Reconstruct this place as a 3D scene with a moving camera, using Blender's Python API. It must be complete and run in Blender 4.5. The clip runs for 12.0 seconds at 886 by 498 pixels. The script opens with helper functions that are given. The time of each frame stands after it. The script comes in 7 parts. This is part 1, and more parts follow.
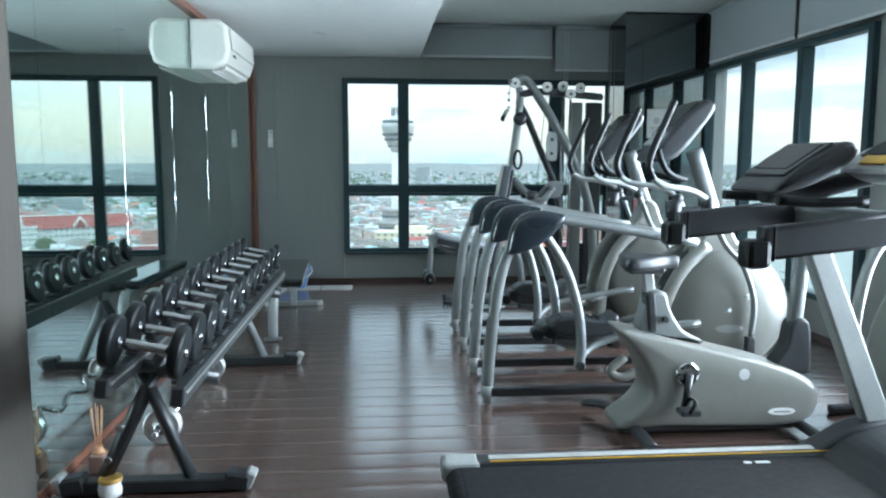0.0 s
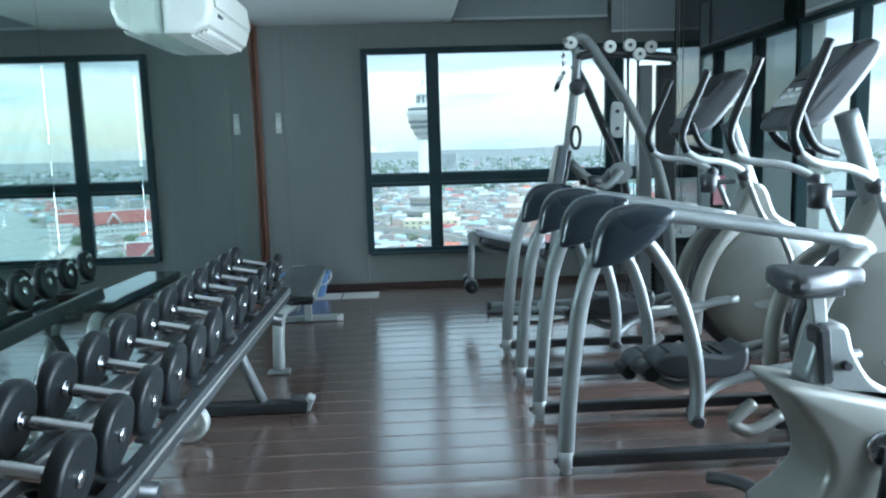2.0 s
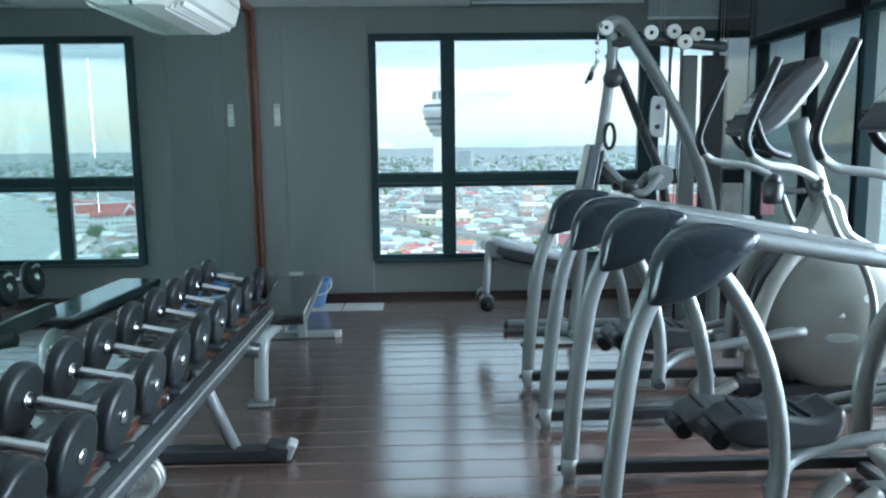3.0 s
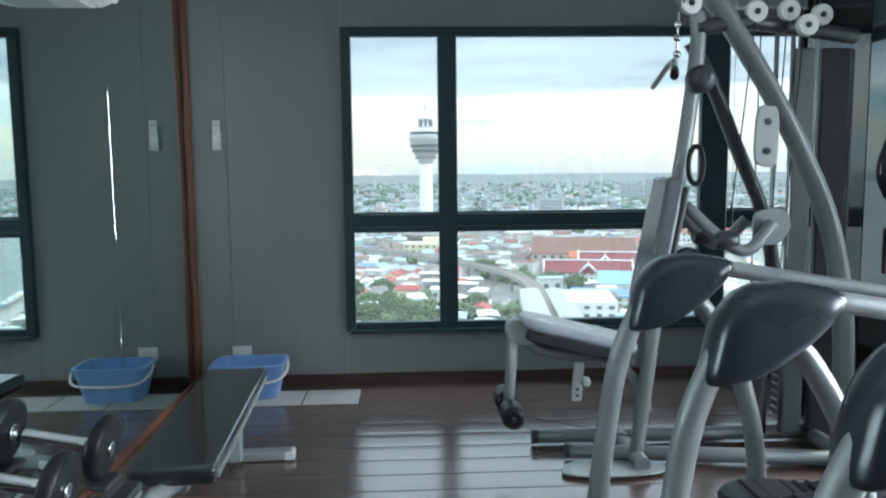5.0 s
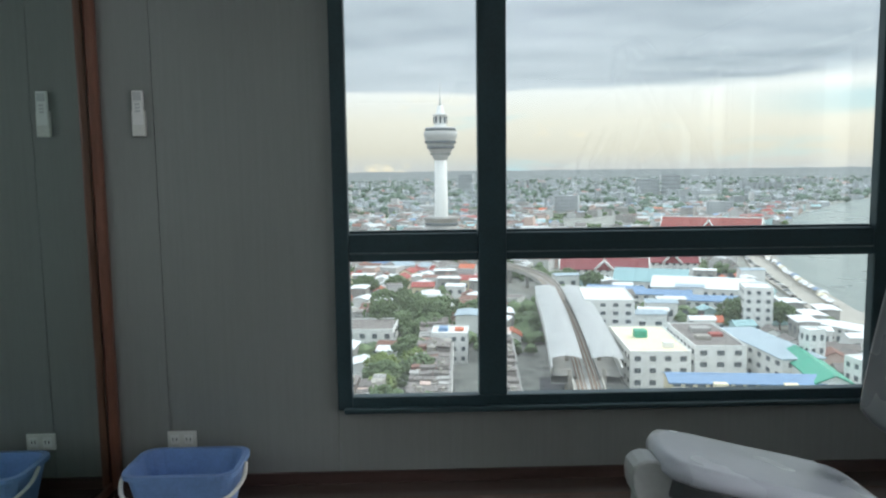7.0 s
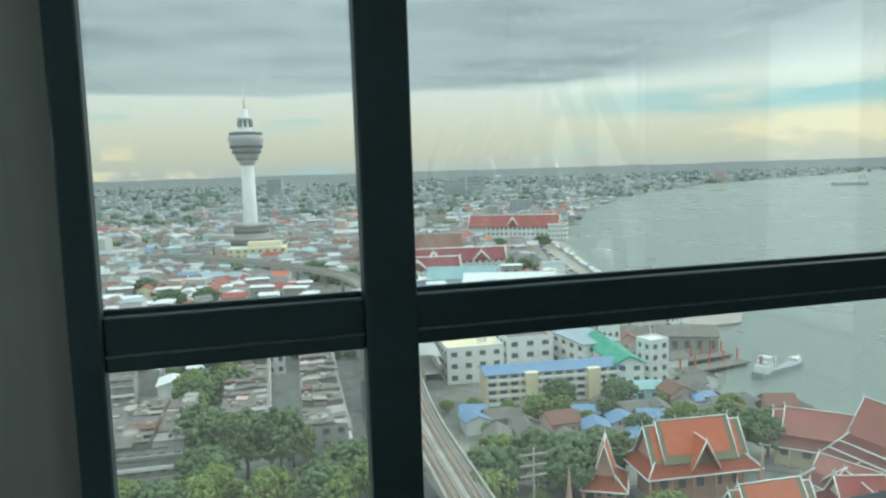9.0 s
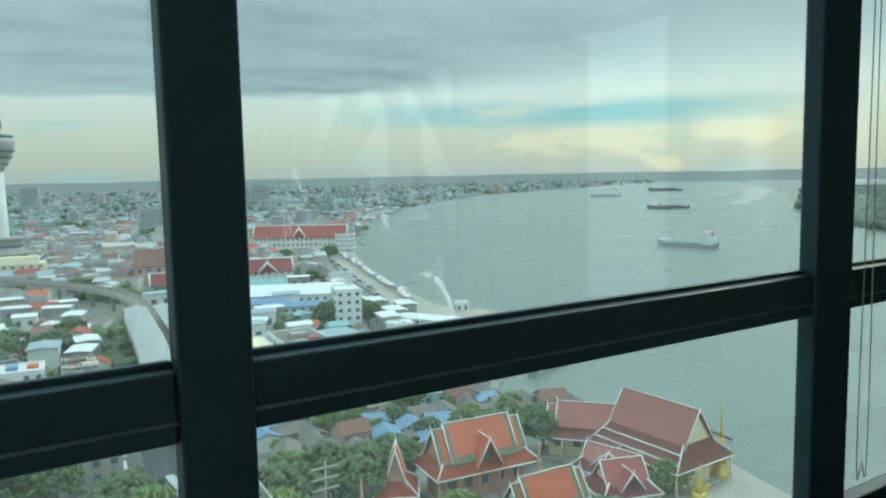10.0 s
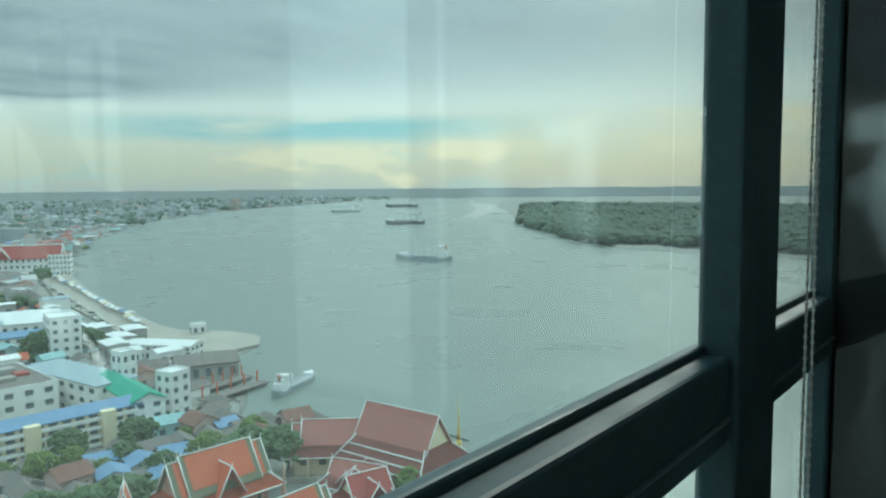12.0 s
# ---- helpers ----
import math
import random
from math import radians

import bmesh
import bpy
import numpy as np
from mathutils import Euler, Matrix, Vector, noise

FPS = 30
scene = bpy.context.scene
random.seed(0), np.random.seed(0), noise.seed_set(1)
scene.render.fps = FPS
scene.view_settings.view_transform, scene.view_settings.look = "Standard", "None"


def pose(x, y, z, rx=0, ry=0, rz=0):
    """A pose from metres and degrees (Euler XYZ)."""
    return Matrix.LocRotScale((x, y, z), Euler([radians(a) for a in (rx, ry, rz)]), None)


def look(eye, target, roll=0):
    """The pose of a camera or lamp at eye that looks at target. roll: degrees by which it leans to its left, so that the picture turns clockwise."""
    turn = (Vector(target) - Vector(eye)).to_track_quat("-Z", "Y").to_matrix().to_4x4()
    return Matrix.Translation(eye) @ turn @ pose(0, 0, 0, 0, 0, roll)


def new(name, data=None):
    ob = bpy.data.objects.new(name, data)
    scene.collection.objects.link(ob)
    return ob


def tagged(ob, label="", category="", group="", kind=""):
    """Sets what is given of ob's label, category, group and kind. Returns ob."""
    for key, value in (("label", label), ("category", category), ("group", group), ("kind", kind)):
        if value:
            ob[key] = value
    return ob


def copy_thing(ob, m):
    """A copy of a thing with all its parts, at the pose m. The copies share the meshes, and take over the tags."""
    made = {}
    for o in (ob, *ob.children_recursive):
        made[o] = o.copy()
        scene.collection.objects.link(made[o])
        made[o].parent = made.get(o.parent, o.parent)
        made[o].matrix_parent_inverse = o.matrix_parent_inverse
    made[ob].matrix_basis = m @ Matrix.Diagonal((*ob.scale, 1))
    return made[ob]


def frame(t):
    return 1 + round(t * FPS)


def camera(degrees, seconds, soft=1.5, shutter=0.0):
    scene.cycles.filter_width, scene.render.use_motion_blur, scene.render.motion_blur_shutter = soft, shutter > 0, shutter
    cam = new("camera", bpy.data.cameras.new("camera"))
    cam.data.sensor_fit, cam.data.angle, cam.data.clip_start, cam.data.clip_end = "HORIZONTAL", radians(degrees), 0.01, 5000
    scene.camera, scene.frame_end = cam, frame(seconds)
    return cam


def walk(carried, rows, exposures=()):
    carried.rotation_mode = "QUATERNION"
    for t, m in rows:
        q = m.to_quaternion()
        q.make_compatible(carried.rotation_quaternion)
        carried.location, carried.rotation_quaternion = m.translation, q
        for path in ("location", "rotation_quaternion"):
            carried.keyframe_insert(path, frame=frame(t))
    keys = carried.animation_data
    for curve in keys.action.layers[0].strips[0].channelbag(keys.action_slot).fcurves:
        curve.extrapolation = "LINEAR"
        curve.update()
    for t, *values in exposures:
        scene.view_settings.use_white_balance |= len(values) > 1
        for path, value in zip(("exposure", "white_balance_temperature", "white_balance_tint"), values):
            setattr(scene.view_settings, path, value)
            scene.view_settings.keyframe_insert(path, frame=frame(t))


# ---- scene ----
cam = camera(61.3, 12.0, 2.2)

PATH = [
    (0, (-0.212, 0.037, 1.419), (-0.046, 2.016, 1.182), 0.1),
    (0.5, (-0.209, 0.318, 1.395), (-0.063, 2.298, 1.151), -0.6),
    (1, (-0.218, 0.606, 1.375), (-0.08, 2.585, 1.125), -0.8),
    (1.5, (-0.238, 0.895, 1.397), (-0.11, 2.873, 1.135), -1.1),
    (2, (-0.218, 1.307, 1.381), (-0.13, 3.286, 1.11), -1.7),
    (2.5, (-0.197, 1.637, 1.394), (-0.115, 3.616, 1.122), -1.3),
    (3, (-0.181, 2.004, 1.382), (-0.128, 3.984, 1.104), -0.7),
    (3.5, (-0.201, 2.441, 1.4), (-0.115, 4.423, 1.148), -0.5),
    (5.5, (-0.207, 4.13, 1.409), (-0.116, 6.117, 1.202), -0.6),
    (6, (-0.195, 4.523, 1.413), (-0.128, 6.509, 1.187), -0.6),
    (6.5, (-0.215, 4.976, 1.41), (-0.178, 6.964, 1.192), -1.0),
    (8.3, (-0.276, 6.485, 1.406), (-0.068, 8.462, 1.186), -1.8),
    (8.5, (-0.27, 6.612, 1.432), (-0.004, 8.582, 1.209), -2.9),
    (9, (-0.29, 6.98, 1.42), (0.25, 8.893, 1.202), -1.8),
    (9.5, (-0.333, 7.217, 1.447), (0.481, 9.031, 1.23), -1.4),
    (10, (-0.264, 7.442, 1.437), (0.792, 9.128, 1.232), -1.1),
    (10.5, (-0.127, 7.639, 1.452), (1.143, 9.171, 1.258), -0.7),
    (11, (0.122, 7.866, 1.425), (1.547, 9.257, 1.24), -0.5),
    (11.5, (0.426, 8.143, 1.405), (1.944, 9.434, 1.222), -0.6),
    (12, (0.735, 8.36, 1.357), (2.3, 9.593, 1.185), -0.5),
]
walk(cam, [(t, look(eye, target, roll)) for t, eye, target, roll in PATH],
     [(0, 1.15, 5650, 7), (2.3, 1.2, 5300, 3), (3.5, 1.2, 5500, 7), (5.5, 1.03, 6000, 13), (6.5, 0.8, 6250, 17),
      (8.3, 0.37, 6650, 14), (8.6, 0.33, 6500, 11), (9.0, 0.28, 6350, 3), (9.6, 0.22, 5950, -4), (12, 0.1, 5800, -8)])

# ---- sky and sun ----
GROUND = -84.0
world = bpy.data.worlds.new("sky")
scene.world = world
world.use_nodes = True
wt = world.node_tree
wt.nodes.clear()


def wn(kind, **inputs):
    n = wt.nodes.new(kind)
    for k, v in inputs.items():
        n.inputs[int(k[1:])].default_value = v
    return n


def wl(a, b):
    wt.links.new(a, b)


def wmath(op, a, b=0.0):
    n = wt.nodes.new("ShaderNodeMath")
    n.operation = op
    for i, v in enumerate((a, b)):
        if isinstance(v, (int, float)):
            n.inputs[i].default_value = v
        else:
            wl(v, n.inputs[i])
    return n.outputs[0]


def wramp(fac, stops):
    n = wt.nodes.new("ShaderNodeValToRGB")
    e = n.color_ramp.elements
    for p, c in stops[2:]:
        e.new(0.5)
    for i, (p, c) in enumerate(sorted(stops)):
        e[i].position = p
        e[i].color = (*c, 1) if len(c) == 3 else c
    wl(fac, n.inputs[0])
    return n.outputs[0]


def wmix(fac, a, b):
    n = wt.nodes.new("ShaderNodeMix")
    n.data_type = "RGBA"
    for sock, v in ((n.inputs[0], fac), (n.inputs[6], a), (n.inputs[7], b)):
        if isinstance(v, (int, float)):
            sock.default_value = v
        elif isinstance(v, tuple):
            sock.default_value = (*v, 1)
        else:
            wl(v, sock)
    return n.outputs[2]


tc = wn("ShaderNodeTexCoord")
sep = wn("ShaderNodeSeparateXYZ")
wl(tc.outputs["Generated"], sep.inputs[0])
up = sep.outputs[2]
# flatten the clouds: project the direction on a deck overhead
lift = wmath("ADD", wmath("MAXIMUM", up, 0.0), 0.07)
cx, cy = wmath("DIVIDE", sep.outputs[0], lift), wmath("DIVIDE", sep.outputs[1], lift)
deck = wn("ShaderNodeCombineXYZ")
wl(cx, deck.inputs[0])
wl(cy, deck.inputs[1])
stretch = wn("ShaderNodeMapping")
stretch.inputs["Rotation"].default_value = (0, 0, 0.5)
stretch.inputs["Scale"].default_value = (0.55, 1.0, 1.0)
wl(deck.outputs[0], stretch.inputs[0])


def wnoise(vec, scale, detail=5.0, rough=0.55):
    n = wn("ShaderNodeTexNoise")
    n.inputs["Scale"].default_value = scale
    n.inputs["Detail"].default_value = detail
    n.inputs["Roughness"].default_value = rough
    wl(vec, n.inputs["Vector"])
    return n.outputs[0]


big = wnoise(stretch.outputs[0], 0.45)
fine = wnoise(stretch.outputs[0], 1.6, 7.0)
nish = wt.nodes.new("ShaderNodeTexSky")
nish.sky_type, nish.sun_disc = "NISHITA", False
nish.sun_elevation, nish.sun_rotation = radians(24), radians(75)
scale_clear = wn("ShaderNodeVectorMath")
scale_clear.operation = "SCALE"
scale_clear.inputs["Scale"].default_value = 0.085
wl(nish.outputs[0], scale_clear.inputs[0])
# pale band under the cloud deck, warm towards the horizon
low = wramp(wmath("MULTIPLY", wmath("MAXIMUM", up, 0.0), 6.0), [
    (0.0, (0.55, 0.57, 0.54)), (0.12, (0.66, 0.63, 0.52)), (0.35, (0.78, 0.75, 0.63)), (0.62, (0.84, 0.87, 0.83)), (1.0, (0.7, 0.78, 0.8))])
high = wmix(wramp(fine, [(0.32, (0, 0, 0)), (0.68, (1, 1, 1))]), (0.27, 0.33, 0.365), (0.52, 0.58, 0.61))
high = wmix(wramp(big, [(0.40, (0, 0, 0)), (0.62, (1, 1, 1))]), high, (0.54, 0.60, 0.63))
# ragged lower edge of the deck, lower in the north and broken to the east
edge = wmath("ADD", wmath("MULTIPLY", up, 15.5), wmath("MULTIPLY", wmath("SUBTRACT", fine, 0.5), 0.28))
edge = wmath("SUBTRACT", edge, wmath("MULTIPLY", wmath("MAXIMUM", sep.outputs[0], 0.0), 0.08))
n_mask = wt.nodes.new("ShaderNodeMapRange")
n_mask.interpolation_type = "SMOOTHSTEP"
for i, v in ((1, 1.46), (2, 1.60)):
    n_mask.inputs[i].default_value = v
wl(edge, n_mask.inputs[0])
wl(wmath("ADD", 1.60, wmath("MULTIPLY", wmath("MAXIMUM", wmath("SUBTRACT", sep.outputs[0], 0.42), 0.0), 3.2)), n_mask.inputs[2])
# gaps of clear sky and heaped clouds near the horizon
dirs = wn("ShaderNodeMapping")
dirs.inputs["Scale"].default_value = (2.2, 2.2, 16.0)
wl(tc.outputs["Generated"], dirs.inputs[0])
gap = wramp(wnoise(dirs.outputs[0], 1.3, 6.0, 0.6), [(0.56, (0, 0, 0)), (0.66, (1, 1, 1))])
low = wmix(wmath("MULTIPLY", gap, 0.75), low, (0.42, 0.68, 0.72))
heap_map = wn("ShaderNodeMapping")
heap_map.inputs["Scale"].default_value = (5.0, 5.0, 12.0)
heap_map.inputs["Location"].default_value = (0.3, 1.7, 0.0)
wl(tc.outputs["Generated"], heap_map.inputs[0])
heap_n = wnoise(heap_map.outputs[0], 1.4, 8.0, 0.62)
heap_low = wramp(wmath("MULTIPLY", wmath("MAXIMUM", up, 0.0), 10.0), [(0.0, (1, 1, 1)), (0.55, (0.85, 0.85, 0.85)), (1.0, (0, 0, 0))])
heap = wmath("MULTIPLY", wramp(heap_n, [(0.58, (0, 0, 0)), (0.64, (1, 1, 1))]), heap_low)
low = wmix(wmath("MULTIPLY", heap, 0.8), low, (1.0, 0.86, 0.6))
# a strip of clear sky north-east and sunlit cloud banks to the east
azim = sep.outputs[0]
height = wmath("MULTIPLY", wmath("MAXIMUM", up, 0.0), 10.0)
K, W1 = (0, 0, 0), (1, 1, 1)
strip = wmath("MULTIPLY", wramp(azim, [(0.38, K), (0.58, W1), (0.76, W1), (0.88, K)]), wramp(height, [(0.50, K), (0.66, W1), (0.80, W1), (0.94, K)]))
low = wmix(wmath("MULTIPLY", strip, wramp(wnoise(dirs.outputs[0], 2.1, 6.0, 0.6), [(0.34, K), (0.52, (0.95, 0.95, 0.95))])), low, (0.33, 0.60, 0.66))
bank_ = wmath("MULTIPLY", wramp(azim, [(0.74, K), (0.88, W1)]), wramp(height, [(0.15, K), (0.45, W1), (0.85, W1), (1.0, K)]))
low = wmix(wmath("MULTIPLY", bank_, wramp(heap_n, [(0.42, (0.0, 0.0, 0.0)), (0.62, (0.75, 0.75, 0.75))])), low, (0.98, 0.86, 0.60))
clouds = wmix(n_mask.outputs[0], low, high)
# two sunlit heaped clouds standing on the haze
for shift, (x0, x1, x2, x3), (h0, h1, h2, h3) in ((0.0, (0.745, 0.785, 0.825, 0.87), (0.25, 0.36, 0.52, 0.80)), (0.5, (0.335, 0.355, 0.385, 0.42), (0.12, 0.22, 0.38, 0.58))):
    body = wmath("MULTIPLY", wramp(wmath("ADD", azim, shift), [(x0, K), (x1, W1), (x2, W1), (x3, K)]), wramp(height, [(h0, K), (h1, W1), (h2, W1), (h3, K)]))
    puff = wramp(wmath("MULTIPLY", body, wmath("ADD", heap_n, 0.06)), [(0.40, K), (0.56, W1)])
    clouds = wmix(wmath("MULTIPLY", puff, 0.8), clouds, (1.02, 0.86, 0.60))
# an overcast sky is brighter overhead than near the horizon
over = wt.nodes.new("ShaderNodeMapRange")
for i, v in ((1, 0.2), (2, 0.75), (3, 1.0), (4, 3.4)):
    over.inputs[i].default_value = v
wl(up, over.inputs[0])
bright = wn("ShaderNodeVectorMath")
bright.operation = "SCALE"
wl(clouds, bright.inputs[0])
wl(over.outputs[0], bright.inputs["Scale"])
sky_col = wmix(0.88, scale_clear.outputs[0], bright.outputs[0])
bg = wn("ShaderNodeBackground")
wl(sky_col, bg.inputs[0])
bg.inputs[1].default_value = 1.0
out = wn("ShaderNodeOutputWorld")
wl(bg.outputs[0], out.inputs[0])

sun_data = bpy.data.lights.new("sun", "SUN")
sun_data.energy, sun_data.angle, sun_data.color = 1.5, radians(14), (1.0, 0.95, 0.86)
sun = new("sun", sun_data)
sun.matrix_world = look((300, 80, 200), (0, 0, -20))

# area lamps added in the side window openings to brighten the room
for ly, power in ((5.56, 34.0), (4.06, 44.0), (2.95, 40.0), (1.85, 26.0)):
    ld = bpy.data.lights.new("window_daylight", "AREA")
    ld.shape, ld.size, ld.size_y, ld.energy, ld.color = "RECTANGLE", 1.92, 0.86 if ly > 5 else 1.02, power, (0.92, 0.98, 1.0)
    lamp = new("window_daylight", ld)
    ld.spread = radians(95)
    lamp.matrix_world = look((3.22, ly, 1.35), (0.0, ly, 1.25), 90)

# ---- materials ----
MATS = {}


def mat(name, color, rough=0.5, metal=0.0, var=0.12, scale=6.0, bump=0.0, stretch=(1, 1, 1), spec=0.5, island=0.0, coat=0.0, coat_rough=0.08, worn=None, world=False, rvar=0.18):
    """A surface with broad and fine variation of colour and gloss, and fine relief."""
    if name in MATS:
        return MATS[name]
    m = bpy.data.materials.new(name)
    m.use_nodes = True
    nt = m.node_tree
    b = nt.nodes["Principled BSDF"]
    b.inputs["Metallic"].default_value = metal
    b.inputs["Specular IOR Level"].default_value = spec
    b.inputs["Coat Weight"].default_value = coat
    b.inputs["Coat Roughness"].default_value = coat_rough
    co = nt.nodes.new("ShaderNodeTexCoord")
    mp = nt.nodes.new("ShaderNodeMapping")
    mp.inputs["Scale"].default_value = stretch
    if world:
        nt.links.new(nt.nodes.new("ShaderNodeNewGeometry").outputs["Position"], mp.inputs[0])
    else:
        nt.links.new(co.outputs["Object"], mp.inputs[0])
    vals = []
    for s, d in ((scale, 3.0), (scale * 9.0, 6.0)):
        n = nt.nodes.new("ShaderNodeTexNoise")
        n.inputs["Scale"].default_value = s
        n.inputs["Detail"].default_value = d
        nt.links.new(mp.outputs[0], n.inputs["Vector"])
        vals.append(n.outputs[0])
    add = nt.nodes.new("ShaderNodeMath")
    add.operation = "ADD"
    nt.links.new(vals[0], add.inputs[0])
    nt.links.new(vals[1], add.inputs[1])
    fac = add.outputs[0]
    if island:
        info = nt.nodes.new("ShaderNodeObjectInfo")
        geo = nt.nodes.new("ShaderNodeNewGeometry")
        s2 = nt.nodes.new("ShaderNodeMath")
        s2.operation = "ADD"
        nt.links.new(info.outputs["Random"], s2.inputs[0])
        nt.links.new(geo.outputs["Random Per Island"], s2.inputs[1])
        fr = nt.nodes.new("ShaderNodeMath")
        fr.operation = "FRACT"
        nt.links.new(s2.outputs[0], fr.inputs[0])
        s3 = nt.nodes.new("ShaderNodeMath")
        s3.operation = "MULTIPLY_ADD"
        nt.links.new(fr.outputs[0], s3.inputs[0])
        s3.inputs[1].default_value = island
        nt.links.new(fac, s3.inputs[2])
        fac = s3.outputs[0]
    ramp = nt.nodes.new("ShaderNodeMapRange")
    ramp.inputs[1].default_value, ramp.inputs[2].default_value = 0.65, 1.35 + island
    nt.links.new(fac, ramp.inputs[0])
    mix = nt.nodes.new("ShaderNodeMix")
    mix.data_type = "RGBA"
    lo = tuple(max(c * (1 - var), 0) for c in color)
    hi = tuple(min(c * (1 + var), 1) for c in (worn or color))
    mix.inputs[6].default_value, mix.inputs[7].default_value = (*lo, 1), (*hi, 1)
    nt.links.new(ramp.outputs[0], mix.inputs[0])
    nt.links.new(mix.outputs[2], b.inputs["Base Color"])
    rr = nt.nodes.new("ShaderNodeMapRange")
    rr.inputs[1].default_value, rr.inputs[2].default_value = 0.3, 0.7
    rr.inputs[3].default_value, rr.inputs[4].default_value = max(rough * (1 - rvar), 0.02), min(rough * (1 + rvar), 1)
    nt.links.new(vals[0], rr.inputs[0])
    nt.links.new(rr.outputs[0], b.inputs["Roughness"])
    if bump:
        bn = nt.nodes.new("ShaderNodeBump")
        bn.inputs["Strength"].default_value = bump
        bn.inputs["Distance"].default_value = 0.01
        nt.links.new(vals[1], bn.inputs["Height"])
        nt.links.new(bn.outputs[0], b.inputs["Normal"])
    MATS[name] = m
    return m


wall_grey = mat("grey_wood_panel", (0.235, 0.245, 0.235), 0.42, var=0.07, scale=6.0, stretch=(10, 10, 0.25), bump=0.012)
ceil_white = mat("white_ceiling_paint", (0.68, 0.69, 0.68), 0.7, var=0.04, scale=1.5, bump=0.02)
frame_dark = mat("dark_window_frame", (0.024, 0.050, 0.058), 0.5, var=0.2, scale=8, bump=0.02, spec=0.35)
# lighter frame colour that paints the highlight along the transom ridge
frame_sheen = mat("sheen_frame_edge", (0.16, 0.20, 0.21), 0.35, metal=0.5, var=0.4, scale=3)
wood_red = mat("red_brown_wood", (0.16, 0.065, 0.04), 0.35, var=0.3, scale=5, stretch=(8, 8, 0.5), bump=0.06)
skirt_wood = mat("dark_red_skirting", (0.06, 0.032, 0.027), 0.35, var=0.25, scale=5, stretch=(0.6, 8, 8))
plank_wood = mat("dark_laminate_plank", (0.090, 0.057, 0.047), 0.24, var=0.25, scale=4.0, stretch=(0.5, 7, 7), bump=0.0035, island=0.12, world=True, rvar=0.12, spec=0.6, coat=1.0, coat_rough=0.18)
black_gloss = mat("polished_black_panel", (0.015, 0.017, 0.018), 0.06, var=0.2, scale=2)
tinted_mirror = mat("tinted_mirror_panel", (0.17, 0.19, 0.195), 0.04, metal=1.0, var=0.08, scale=2)
blind_cloth = mat("grey_blind_fabric", (0.36, 0.39, 0.40), 0.85, var=0.06, scale=40, bump=0.05)
hem_metal = mat("pale_hem_bar", (0.6, 0.62, 0.62), 0.4, var=0.05)
silver = mat("silver_paint", (0.20, 0.215, 0.215), 0.42, metal=0.3, var=0.08, scale=7, bump=0.01)
silver_bright = mat("bright_silver_paint", (0.32, 0.34, 0.33), 0.44, metal=0.2, var=0.07, scale=7)
silver_shell = mat("champagne_silver_plastic", (0.22, 0.222, 0.203), 0.34, metal=0.2, var=0.04, scale=2)
chrome = mat("chrome", (0.50, 0.51, 0.52), 0.16, metal=1.0, var=0.06, scale=20)
black_plastic = mat("black_plastic", (0.024, 0.027, 0.03), 0.42, var=0.2, scale=14, bump=0.015)
black_metal = mat("black_painted_steel", (0.026, 0.029, 0.031), 0.35, var=0.3, scale=10, bump=0.03)
rubber = mat("black_rubber", (0.009, 0.011, 0.012), 0.36, var=0.25, scale=16, bump=0.02, spec=0.22)
vinyl = mat("black_vinyl_upholstery", (0.018, 0.022, 0.023), 0.25, var=0.1, scale=4, bump=0.003, rvar=0.08, coat=1.0)
vinyl_grey = mat("grey_vinyl_upholstery", (0.085, 0.095, 0.105), 0.30, var=0.03, scale=3, bump=0.004)
# seat vinyl, its colour lightened to stand in for the window's reflection
vinyl_glare = mat("glare_paled_vinyl", (0.34, 0.36, 0.39), 0.26, var=0.03, scale=3, bump=0.003)
cover_blue = mat("blue_black_cover_plastic", (0.015, 0.021, 0.027), 0.29, var=0.12, scale=4, bump=0.004, spec=0.4)
ac_white = mat("cream_plastic", (0.60, 0.60, 0.55), 0.35, var=0.04, scale=4)
paper = mat("white_paper", (0.8, 0.8, 0.78), 0.7, var=0.03)
ink = mat("grey_print", (0.3, 0.3, 0.3), 0.7)
bucket_blue = mat("blue_plastic", (0.19, 0.33, 0.62), 0.35, var=0.12, scale=9)
pale_plastic = mat("pale_plastic", (0.68, 0.68, 0.64), 0.4, var=0.06)
mat_grey = mat("grey_foam_mat", (0.36, 0.37, 0.37), 0.8, var=0.15, scale=20, bump=0.1)
gold = mat("gold_wax", (0.65, 0.40, 0.10), 0.35, metal=0.5, var=0.2, scale=20)
reed = mat("reed_sticks", (0.50, 0.27, 0.14), 0.7, var=0.2, scale=30)
screen_black = mat("dark_screen", (0.01, 0.012, 0.014), 0.12, var=0.1)
yellow = mat("yellow_plastic", (0.62, 0.36, 0.03), 0.4, var=0.15)
pink = mat("pink_plastic", (0.75, 0.35, 0.38), 0.5, var=0.1)
mark_grey = mat("pale_marking", (0.55, 0.56, 0.56), 0.5, var=0.1)
iron = mat("worn_cast_iron", (0.42, 0.42, 0.40), 0.38, metal=0.8, var=0.35, scale=14, bump=0.2)
belt = mat("treadmill_belt", (0.016, 0.017, 0.018), 0.7, var=0.25, scale=30, bump=0.08, spec=0.12)
panel_matt = mat("matt_brown_panel", (0.075, 0.068, 0.06), 0.85, var=0.2, scale=4, stretch=(8, 8, 0.4), spec=0.1)

